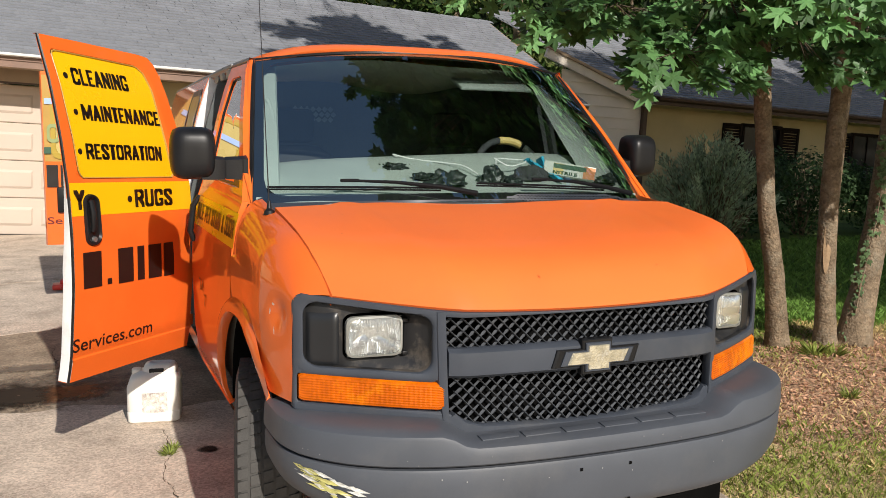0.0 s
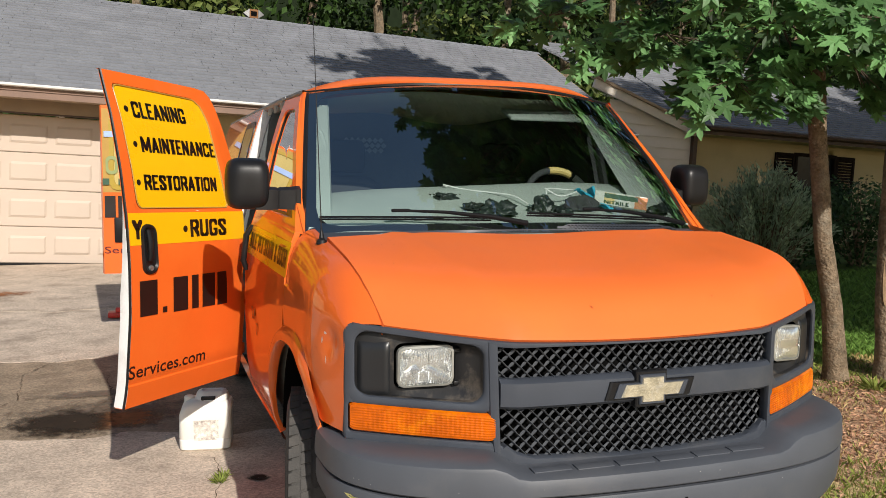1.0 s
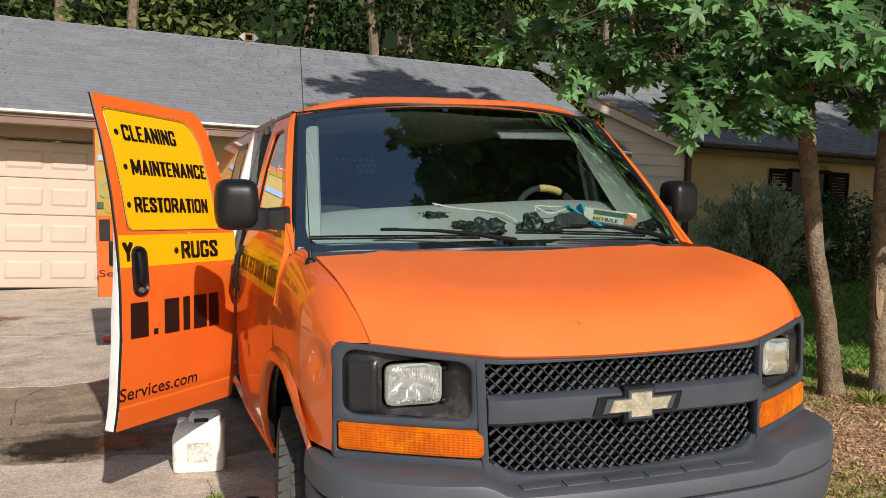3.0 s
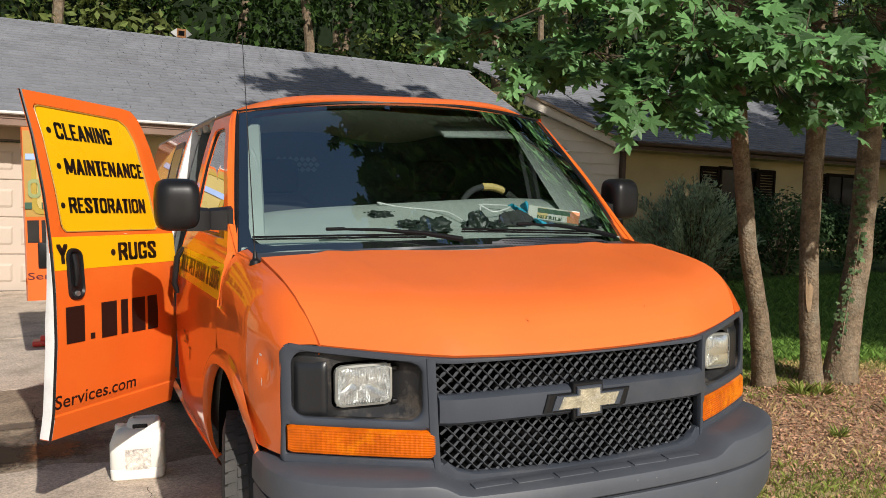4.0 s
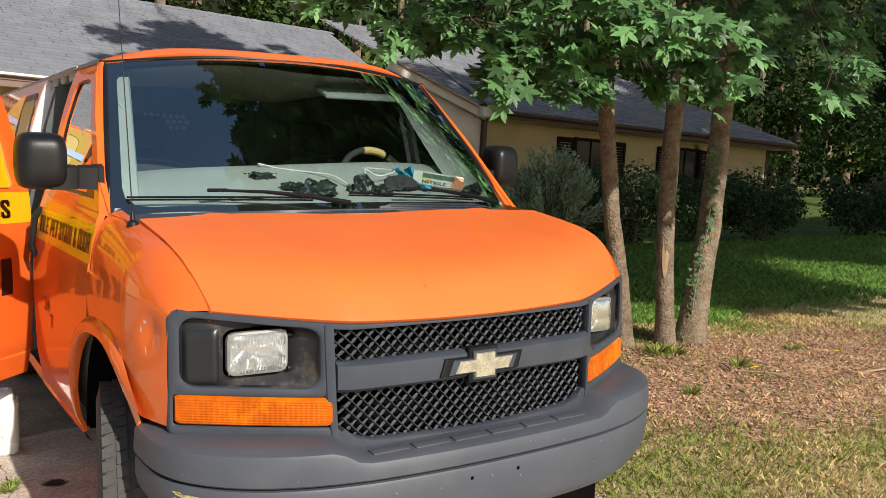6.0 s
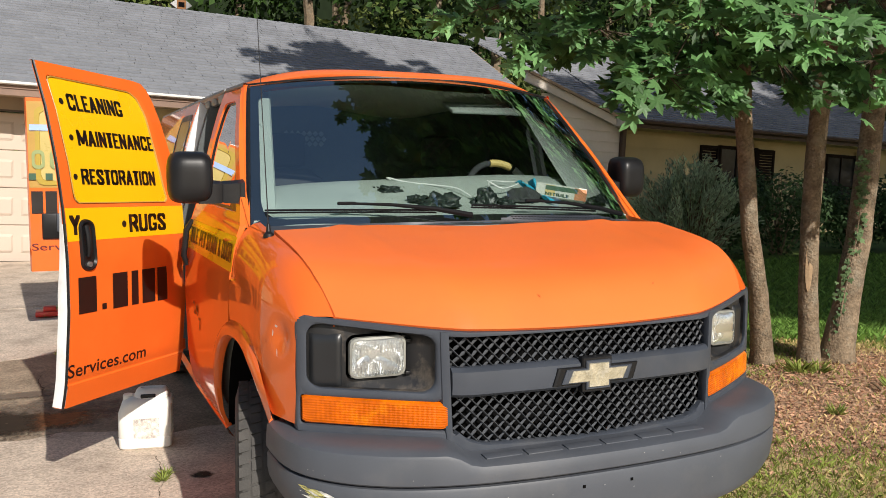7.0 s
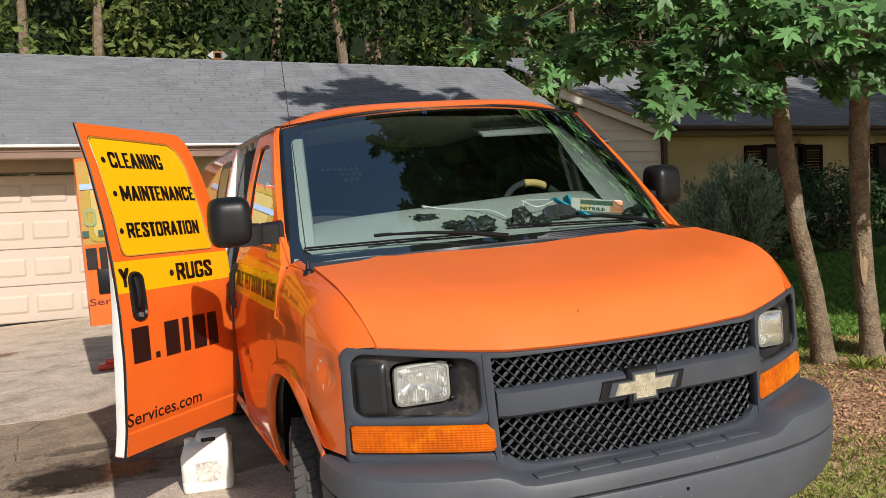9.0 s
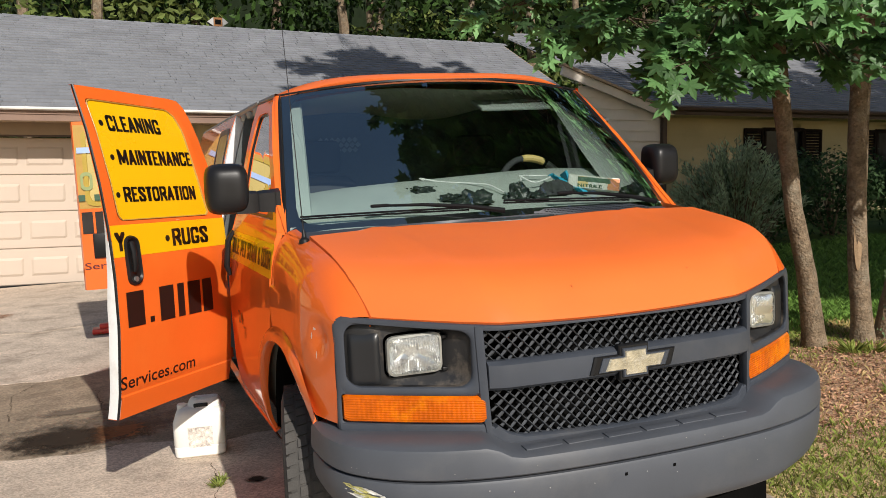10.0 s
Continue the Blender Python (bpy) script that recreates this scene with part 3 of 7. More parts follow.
part("door_seal", bm, BLACK, van)
bm = bmesh.new()
for y0, ln in ((2.35, 0.22), (2.65, 0.14), (2.9, 0.16)):
    box(bm, (-0.83, y0, 1.925), (0.03, ln, 0.05), bevel=0.008)
box(bm, (-0.825, 2.66, 1.955), (0.05, 0.88, 0.02), bevel=0.006)
part("doorway_header", bm, STEEL, van, "grey steel header with door hardware")

# roof
bm = bmesh.new()
rows = []
ROOF_T = [0, 0.006, 0.02, 0.045, 0.09, 0.16, 0.3, 0.5, 0.75, 1]
for t in ROOF_T:
    r = []
    for i in range(33):
        u = -1 + i / 16
        y0 = 1.615 + 0.19 * u * u
        y = lerp(y0, 5.6, t)
        x = u * (0.80 + side_x(1.9, y) - side_x(1.9, 1.78))
        z = 1.962 + 0.098 * (1 - abs(u) ** 5) - 0.042 * math.exp(-(t * 3.98) / 0.09)
        r.append((x, y, z))
    rows.append(r)
rows.insert(0, [(x, y + 0.012, z - 0.016) for x, y, z in rows[0]])
for r in rows:
    x, y, z = r[0]
    r.insert(0, (x - 0.006, y, z - 0.03))
    x, y, z = r[-1]
    r.append((x + 0.006, y, z - 0.03))
grid(bm, rows)
part("roof", bm, FADED, van, "orange roof with a worn front edge")
for sgn in (-1, 1):
    bm = bmesh.new()
    grid(bm, [[(sgn * (side_x(1.9, y) - side_x(1.9, 1.78) + o), y, z) for o, z in ((0.800, 1.962), (0.822, 1.966), (0.828, 1.952), (0.815, 1.938), (0.79, 1.935))] for y in (1.80, 2.4, 3.2, 4.2, 5.59)])
    part("drip_rail", bm, ORANGE if sgn > 0 else STEEL, van)
# closed back
bm = bmesh.new()
bk = [(-side_x(z, 5.6), z) for z in (SILL + 1.52 * k / 16 for k in range(17))]
f = bm.faces.new([bm.verts.new((x, 5.6, z)) for x, z in bk] + [bm.verts.new((-x, 5.6, z)) for x, z in reversed(bk)])
part("rear_panel", bm, ORANGE, van)
bm = bmesh.new()
box(bm, (0, 3.4, 0.47), (1.86, 4.3, 0.06))
part("load_floor", bm, STEEL, van)
bm = bmesh.new()
box(bm, (0, 1.15, 0.50), (1.5, 1.9, 0.06))
part("cab_floor", bm, CLOTH, van)


# windscreen
def glass_pt(u, v, off=0.0):
    """u -1..1 across, v 0..1 up."""
    hw = lerp(0.921, 0.796, v)
    b = 1 - u * u
    y = lerp(1.138, 1.795, v) - lerp(0.175, 0.172, v) * b - off * 0.66
    z = lerp(1.325, 1.952, v) + lerp(0.02, 0.052, v) * b + 0.02 * math.sin(math.pi * v) + off * 0.75
    return (u * hw, y, z)


bm = bmesh.new()
grid(bm, [[glass_pt(-1 + i / 16, j / 12) for i in range(33)] for j in range(13)])
ws = part("windscreen", bm, GLASS, van, "windscreen that mirrors sky and tree", angle=80)
ws.visible_shadow = False
bm = bmesh.new()
N = 96
outer = resample([(-1, 0), (1, 0), (1, 1), (-1, 1)], N)
inner = resample(rrect(-0.955, 0.955, 0.055, 0.968, 0.09, 8), N)
k0 = min(range(N), key=lambda k: (inner[k] - outer[0]).length)
inner = inner[k0:] + inner[:k0]
grid(bm, [[glass_pt(*a.lerp(b, s).xy, -0.004) for a, b in zip(outer, inner)] for s in (0, 0.33, 0.66, 1)], close=True)
part("edge_print", bm, BLACK, ws, "black printed edge of the glass")
bm = bmesh.new()
rim = [glass_pt(p.x, p.y, 0.002) for p in outer]
rr = [[Vector(p) for p in rim]]
c = Vector(glass_pt(0, 0.5))
for q, o in ((0.008, 0.006), (0.018, 0.003), (0.02, -0.01)):
    rr.append([p + (p - c).normalized() * q + Vector((0, -0.66, 0.75)) * o for p in rr[0]])
grid(bm, rr, close=True)
part("rubber_surround", bm, BLACK, ws)

# cowl below the glass
bm = bmesh.new()
rows = []
for i in range(33):
    u = -1 + i / 16
    g = Vector(glass_pt(u * 0.995, 0.012, 0.004))
    x = u * 0.93
    h = Vector((x, hood_rear(min(0.88, abs(x))) + 0.004, 1.322 - 0.012 * abs(u) ** 8))
    rows.append([h, h + Vector((0, 0.02, 0.004)), h.lerp(g, 0.6) + Vector((0, 0, -0.008)), g])
grid(bm, rows)
part("cowl", bm, CHARCOAL, van, "charcoal plastic cowl below the windscreen")
# perforated intake on the driver's half of the cowl
bm = bmesh.new()
for r in range(5):
    for k in range(34):
        u0 = 0.145 + 0.56 * (k + 0.5 * (r % 2)) / 34
        if r >= 3 and (k < 2 or k > 30 - 3 * (r - 3)):
            continue
        g = Vector(glass_pt(u0 / 0.88, 0.03, 0.008))
        h = Vector((u0, hood_rear(u0) + 0.008, 1.333))
        p = h.lerp(g, 0.12 + 0.19 * r)
        p.z += 0.004
        q = [bm.verts.new(p + Vector((0.0062 * math.cos(a), 0.0048 * math.sin(a), 0.0048 * math.sin(a) * 0.5))) for a in (math.pi * j / 3 for j in range(6))]
        bm.faces.new(q)
part("intake_hole", bm, BLACK_MATT, van, "rows of round intake holes", smooth=False)
bm = bmesh.new()
rows = []
for i in range(25):
    u0 = 0.125 + 0.60 * i / 24
    g = Vector(glass_pt(u0 / 0.88, 0.03, 0.006))
    h = Vector((u0, hood_rear(u0) + 0.006, 1.330))
    e = min(1, i / 2, (24 - i) / 3)
    rows.append([h + Vector((0, 0, -0.004)), h.lerp(g, 0.05) + Vector((0, 0, 0.006 * e)), h.lerp(g, 0.97 * (0.7 + 0.3 * e)) + Vector((0, 0, 0.006 * e)), g + Vector((0, 0, -0.004))])
grid(bm, rows)
part("intake_grille", bm, CHARCOAL, van)

# wipers
for px, tip, nm in ((-0.02, -0.83, 0), (0.80, 0.0, 1)):
    bm = bmesh.new()
    a = Vector(glass_pt(px / 0.88, 0.02, 0.03))
    m = Vector(glass_pt((lerp(px, tip, 0.62)) / 0.88, 0.10, 0.03))
    tube(bm, [a, a.lerp(m, 0.3) + Vector((0, -0.006, 0.012)), a.lerp(m, 0.65) + Vector((0, -0.006, 0.012)), m], [0.012, 0.010, 0.007, 0.005], 8)
    box(bm, m, (0.08, 0.018, 0.014), bevel=0.005)
    b0 = [Vector(glass_pt(lerp(px - 0.14 * (1 if nm == 0 else 1), tip, k / 10) / 0.88, 0.062 + 0.025 * k / 10, 0.018)) for k in range(11)]
    tube(bm, b0, 0.0045, 6)
    tube(bm, [p + Vector((0, 0.006, -0.010)) for p in b0], 0.004, 6)
    part("wiper", bm, WIPER, van, "black windscreen wiper")

# antenna on the passenger's wing
bm = bmesh.new()
A0 = Vector((-0.905, 0.86, 1.318))
tube(bm, [A0, A0 + Vector((0, 0, 0.012)), A0 + Vector((0, 0.004, 0.022)), A0 + Vector((0, 0.006, 0.05))], [0.022, 0.020, 0.010, 0.006], 14)
tube(bm, [A0 + Vector((0, 0.006, 0.045)), A0 + Vector((-0.006, 0.05, 0.40)), A0 + Vector((-0.012, 0.12, 0.86))], [0.0022, 0.0018, 0.0014], 6)
part("antenna", bm, BLACK, van, "thin black whip antenna")


# ---- nose ----
def face(x, z, off=0.0):
    """A point on the nose, off metres proud of it."""
    return (x, front_y(x) - off - 0.02 * (1.0 - z), z)


def ribbon(bm, A, B, depth=0.03, bulge=0.006, n=24):
    """A bar between two curves of (x, z), rounded to the front."""
    rows = []
    for k in range(n + 1):
        a, b = Vector(A(k / n)), Vector(B(k / n))
        rows.append([face(*a, -depth), face(*a, 0.0), face(*a.lerp(b, 0.12), bulge), face(*a.lerp(b, 0.5), bulge * 1.15), face(*a.lerp(b, 0.88), bulge), face(*b, 0.0), face(*b, -depth)])
    vs = grid(bm, rows)
    bm.faces.new(vs[0])
    bm.faces.new(vs[-1][::-1])


def path2(pts):
    """A polyline of (x, z) read from 0 to 1 by length."""
    P = [Vector(p) for p in pts]
    d = [0.0]
    for a, b in zip(P, P[1:]):
        d.append(d[-1] + (b - a).length)

    def at(t):
        s = t * d[-1]
        for i in range(len(P) - 1):
            if s <= d[i + 1] + 1e-9:
                return P[i].lerp(P[i + 1], (s - d[i]) / max(1e-9, d[i + 1] - d[i]))
        return P[-1]
    return at


def bezel(bm, outer, inner, bulge=0.01, n=120):
    """A rounded frame between two loops of (x, z) on the nose."""
    o, i = resample(outer, n), resample(inner, n)
    rows = []
    for f, q in ((0, -0.03), (0, 0.0), (0.15, bulge * 0.75), (0.4, bulge), (0.7, bulge * 0.85), (0.92, bulge * 0.35), (1, -0.004), (1, -0.03)):
        rows.append([face(*a.lerp(b, f).xy, q) for a, b in zip(o, i)])
    grid(bm, rows, close=True)


def lamp_opening():
    return [(x, z + (lip_z(x) - 0.030 - 1.082) * max(0, z - 0.979) / 0.103) for x, z in rrect(0.540, 0.898, 0.884, 1.082, 0.042)]


bm = bmesh.new()
XO = 0.905
ribbon(bm, lambda t: (lerp(-XO, XO, t), lip_z(lerp(-XO, XO, t)) - 0.008), lambda t: (lerp(-XO, XO, t), max(1.063, lip_z(lerp(-XO, XO, t)) - 0.028)), n=48)
for s in (-1, 1):
    ribbon(bm, path2([(s * 0.505, 1.08), (s * 0.497, 0.85), (s * 0.492, 0.72)]), path2([(s * 0.535, 1.08), (s * 0.528, 0.85), (s * 0.512, 0.72)]), n=14, bulge=0.010)
    ribbon(bm, path2([(s * 0.40, 0.69), (s * 0.50, 0.705), (s * 0.80, 0.732), (s * 0.926, 0.738)]), path2([(s * 0.42, 0.715), (s * 0.50, 0.762), (s * 0.80, 0.762), (s * 0.926, 0.764)]), n=24)
    bezel(bm, [(s * x, z + (lip_z(x) - 0.008 - 1.10) * max(0, z - 0.975) / 0.125) for x, z in rrect(0.512, 0.930, 0.856, 1.10, 0.034)], [(s * x, z) for x, z in lamp_opening()], 0.006)
    ribbon(bm, path2([(s * 0.903, 0.86), (s * 0.903, 0.93)]), path2([(s * 0.929, 0.86), (s * 0.929, 0.93)]), n=6, bulge=0.0045)
    bezel(bm, [(s * x, z) for x, z in rrect(0.502, 0.930, 0.738, 0.872, 0.008)], [(s * x, z + 0) for x, z in rrect(0.509, 0.917, 0.764, 0.862, 0.012)], 0.005)
low_out = [(-0.50, 0.74), (-0.46, 0.70), (-0.40, 0.685), (0, 0.668), (0.40, 0.685), (0.46, 0.70), (0.50, 0.74)]
low_in = [(-0.475, 0.76), (-0.445, 0.735), (-0.39, 0.718), (0, 0.702), (0.39, 0.718), (0.445, 0.735), (0.475, 0.76)]
ribbon(bm, path2(low_out), path2(low_in), n=48)
part("grille_surround", bm, CHARCOAL, van, "charcoal plastic grille and lamp surround")
bm = bmesh.new()
ribbon(bm, lambda t: (lerp(-0.50, 0.50, t), 0.872), lambda t: (lerp(-0.50, 0.50, t), 0.966), n=32, bulge=0.016)
part("center_bar", bm, CHARCOAL, van)
# Black sheet behind the grille, put in for the unlit space there.
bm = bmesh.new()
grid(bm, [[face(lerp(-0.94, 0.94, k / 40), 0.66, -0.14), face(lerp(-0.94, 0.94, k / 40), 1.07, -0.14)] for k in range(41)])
part("grille_shade_sheet", bm, BLACK_MATT, van)


def mesh_insert(z0, z1, half, trim):
    """Two crossing sets of bars, one flat and twisted, one thin."""
    bm = bmesh.new()
    pitch, slope = 0.0385, 1.0
    h = z1 - z0
    n = int((2 * half + h) / pitch) + 2
    for d in (1, -1):
        for k in range(-2, n):
            xa = -half + k * pitch - (h if d > 0 else 0)
            pts = []
            steps = 14
            for j in range(steps + 1):
                f = j / steps
                x, z = xa + h / slope * (f if d > 0 else 1 - f), lerp(z0, z1, f)
                if abs(x) <= half and z >= trim(x):
                    pts.append((x, z, f))
            if len(pts) < 2:
                continue
            rows = []
            w = 0.0024 if d < 0 else 0.0019
            for x, z, f in pts:
                wob = 0.0042 * abs(math.sin((z - z0) / pitch * 2 * math.pi)) if d > 0 else 0.0
                o = -0.022 + (0.004 if d < 0 else -0.002)
                ww = w + wob
                rows.append([face(x - ww * 0.7 * d, z + ww * 0.7, o), face(x, z, o + 0.006), face(x + ww * 0.7 * d, z - ww * 0.7, o), face(x, z, o - 0.009)])
            grid(bm, rows, close=True)
    return bm


part("grille_mesh", mesh_insert(0.960, 1.074, 0.505, lambda x: 0), MESH_GREY, van, "grey diamond mesh grille of twisted bars")
part("grille_mesh", mesh_insert(0.700, 0.876, 0.485, lambda x: curve(low_in, x) - 0.01), MESH_GREY, van, "grey diamond mesh grille of twisted bars")

# maker's badge, a plain slanted cross
BZ = 0.918


def badge_loop(k):
    w, h, th, sl = 0.122 * k, 0.0225 * k, 0.046 * k, 0.018
    return [(-w - sl * 0.5, -h), (-0.045 * k, -h), (-0.045 * k, -th), (0.045 * k, -th), (0.045 * k, -h), (w - sl * 0.5, -h), (w + sl * 0.5, h), (0.045 * k, h), (0.045 * k, th), (-0.045 * k, th), (-0.045 * k, h), (-w + sl * 0.5, h)]


for k, o, m, nm in ((1.26, 0.024, BLACK, "badge_base"), (1.04, 0.032, CHARCOAL, "badge_rim"), (0.86, 0.036, None, "badge")):
    bm = bmesh.new()
    lp = badge_loop(k)
    vs = [[bm.verts.new(face(x, BZ + z, q)) for x, z in l2] for l2, q in ((lp, 0.0), (lp, o), (badge_loop(k * 0.95), o + 0.004))]
    for a, b in zip(vs, vs[1:]):
        for j in range(12):
            bm.faces.new((a[j], a[(j + 1) % 12], b[(j + 1) % 12], b[j]))
    bm.faces.new(vs[-1])
    part(nm, bm, m or mat("weathered_badge", (0.50, 0.45, 0.33), rough=0.4, metal=0.55, var=0.3, scale=30, fine=160, bump=0.4, dirt_or_tone=(0.62, 0.60, 0.55), dirt_or_tone_amount=0.8), van, "worn silver and gold maker's badge" if m is None else "", smooth=False)

# lamps
for s in (-1, 1):
    L = lambda x, s=s: s * x
    op = resample(lamp_opening(), 72)
    hx0, hx1, hz0, hz1 = 0.612, 0.777, 0.923, 1.052
    hp = resample(rrect(hx0 - 0.012, hx1 + 0.006, hz0 - 0.010, hz1 + 0.008, 0.026), 72)
    k0 = min(range(72), key=lambda k: (hp[k] - op[0]).length)
    hp = hp[k0:] + hp[:k0]
    for p in hp:
        p.y -= 0.085 * (p.x - 0.694)
    HY = lambda x: 0.188 + 0.36 * (x - 0.612)   # plane of the lamp
    HZ = lambda x, z: z - 0.085 * (x - 0.694)   # it leans a little
    bm = bmesh.new()
    rows = []
    for f, dep in ((0, 0.0), (0.04, 0.022), (0.5, None), (1, None)):
        r = []
        for a, b in zip(op, hp):
            p = a.lerp(b, f)
            y0 = front_y(p.x) + 0.01
            yy = y0 + dep if dep is not None else lerp(y0 + 0.022, HY(p.x) + 0.02, f)
            r.append((L(p.x), yy, p.y))
        rows.append(r)
    rows.append([(L(p.x), HY(p.x) + 0.07, p.y) for p in hp])
    grid(bm, rows, close=True)
    part("lamp_housing", bm, HOUSING, van, "black lamp housing, scuffed beside the lens")
    lamp = link("headlight", (lambda b: (grid(b, [[(L(lerp(0.694, p.x, f)), HY(lerp(0.694, p.x, f)) + d, HZ(lerp(0.694, p.x, f), lerp(0.986, p.y, f))) for p in resample(rrect(hx0, hx1, hz0, hz1, 0.024), 64)] for f, d in ((1, -0.004), (1.0, 0.02), (0.93, 0.03), (0.75, 0.05), (0.5, 0.065), (0.2, 0.075), (0.02, 0.076))], close=True), b)[1])(bmesh.new()), CHROME, van, "square sealed-beam headlight")
    bm = bmesh.new()
    rows = []
    for j in range(15):
        r = []
        for i in range(41):
            a, b = -1 + i / 20, -1 + j / 7
            sx = hx0 + (hx1 - hx0) * (0.5 + 0.485 * a)
            sz = hz0 + (hz1 - hz0) * (0.5 + 0.48 * b)
            q = (1 - abs(a) ** 6) * (1 - abs(b) ** 6)
            flute = 0.0016 * abs(math.sin(i * math.pi / 2)) * (1 if abs(b) > 0.15 else 0.4)
            r.append((L(sx), HY(sx) - 0.004 - 0.014 * (1 - a * a * 0.6 - b * b * 0.4) * q + flute, HZ(sx, sz)))
        rows.append(r)
    grid(bm, rows)
    ln = part("lens", bm, HEADLENS, lamp, "fluted clear glass lens", angle=20)
    ln.visible_shadow = False
    bm = bmesh.new()
    tube(bm, [(L(0.70), HY(0.70) + 0.03, 0.986), (L(0.70), HY(0.70) + 0.055, 0.986)], [0.016, 0.02], 12)
    part("bulb_cap", bm, CHROME, lamp)
    bm = bmesh.new()
    lp0 = resample(rrect(hx0 - 0.001, hx1 + 0.001, hz0 - 0.001, hz1 + 0.001, 0.024), 64)
    lp1 = resample(rrect(hx0 + 0.006, hx1 - 0.006, hz0 + 0.006, hz1 - 0.006, 0.02), 64)
    grid(bm, [[(L(p.x), HY(p.x) + d, HZ(p.x, p.y)) for p in lq] for lq, d in ((lp0, 0.012), (lp0, -0.006), (lp1, -0.009))], close=True)
    part("retaining_ring", bm, RING, lamp, "dull silver retaining ring")
    # smooth pod that fills the outer end of the housing
    bm = bmesh.new()
    rows = []
    for i in range(15):
        f = i / 14
        x = lerp(0.786, 0.889, f)
        r = []
        for j in range(15):
            b = -1 + j / 7
            edge = (1 - abs(b) ** 8) * (1 - max(0.0, (f - 0.86) / 0.14) ** 3)
            y = front_y(x) + 0.040 - 0.026 * edge * min(1.0, f / 0.22) ** 0.6
            r.append((L(x), y, HZ(x, 0.980 + 0.098 * b)))
        rows.append(r)
    rows.insert(0, [(x, y + 0.03, z) for x, y, z in rows[0]])
    grid(bm, rows)
    part("lamp_pod", bm, POD, van, "smooth black pod beside the headlight", angle=60)
    for zz in (0.935, 1.04):
        bm = bmesh.new()
        box(bm, (L(0.601), HY(0.601) + 0.004, zz), (0.02, 0.014, 0.012), bevel=0.003)
        part("retaining_clip", bm, BLACK, lamp)
    # indicator
    bm = bmesh.new()
    rows = []
    for i in range(61):
        x = lerp(0.511, 0.914, i / 60)
        round_in, round_out = max(0.0, 1 - i / 2.5) ** 2, max(0.0, (i - 57.5) / 2.5) ** 2
        zl = 0.768 + 0.008 * (round_in + round_out)
        zh = lerp(0.856, 0.860, i / 60) - 0.008 * (round_in + round_out)
        fl = 0.0012 * (i % 2) * (1 if 4 < i < 56 else 0)
        rows.append([face(L(x), lerp(zl, zh, v), w - fl * (0.1 < v < 0.9) - 0.0012 * (q % 2) * (0.1 < v < 0.9)) for q, (v, w) in enumerate([(0, -0.02), (0, 0.0), (0.06, 0.010), (0.1, 0.010)] + [(0.14 + 0.045 * j, 0.012) for j in range(17)] + [(0.9, 0.010), (0.94, 0.010), (1, 0.0), (1, -0.02)])])
    vs = grid(bm, rows)
    bm.faces.new(vs[0])
    bm.faces.new(vs[-1][::-1])
    part("turn_signal", bm, AMBER, van, "amber ribbed turn signal lens", angle=12)

# bumper
PLAN = [(0, -0.10), (0.15, -0.098), (0.3, -0.09), (0.45, -0.075), (0.6, -0.042), (0.72, 0.003), (0.82, 0.062), (0.89, 0.128), (0.94, 0.195), (0.97, 0.265), (0.985, 0.34), (0.99, 0.42), (0.992, 0.50)]
full = [(-x, y) for x, y in reversed(PLAN)] + PLAN[1:]
plan = []
for (x0, y0), (x1, y1) in zip(full, full[1:]):
    for k in range(4):
        plan.append((lerp(x0, x1, k / 4), lerp(y0, y1, k / 4)))
plan.append(full[-1])
for _ in range(3):
    plan = [plan[0]] + [((a[0] + 2 * b[0] + c[0]) / 4, (a[1] + 2 * b[1] + c[1]) / 4) for a, b, c in zip(plan, plan[1:], plan[2:])] + [plan[-1]]


def bumper_strip(profile):
    bm = bmesh.new()
    rows = []
    for i, (x, y) in enumerate(plan):
        a, b = plan[max(0, i - 1)], plan[min(len(plan) - 1, i + 1)]
        t = Vector((b[0] - a[0], b[1] - a[1])).normalized()
        nrm = Vector((t.y, -t.x))
        rows.append([(x + nrm.x * o, y + nrm.y * o, z) for o, z in profile(x)])
    grid(bm, rows)
    return bm


def upper(x):
    c = max(0.0, min(1.0, (0.56 - abs(x)) / 0.10))
    c = c * c * (3 - 2 * c)
    e = max(0.0, (abs(x) - 0.8) / 0.2)
    ends = [(-0.16, 0.745), (-0.075, 0.745), (-0.04, 0.743), (-0.014, 0.735), (-0.004, 0.729), (0.0, 0.719)]
    mid = [(-0.16, 0.700), (-0.13, 0.700), (-0.07, 0.698), (-0.016, 0.694), (-0.004, 0.689), (0.0, 0.680)]
    top = [(lerp(a[0], b[0], c), lerp(a[1], b[1], c) - 0.006 * e) for a, b in zip(ends, mid)]
    return top + [(0.004, 0.66), (0.003, 0.641), (-0.006, 0.634), (-0.03, 0.632)]


def lower(x):
    e = max(0.0, (abs(x) - 0.55) / 0.45)
    zb = 0.43 + 0.06 * e
    return [(-0.03, 0.628), (-0.004, 0.626), (0.0, 0.618), (0.0, 0.57), (-0.006, zb + 0.05), (-0.02, zb + 0.02), (-0.045, zb), (-0.14, zb)]


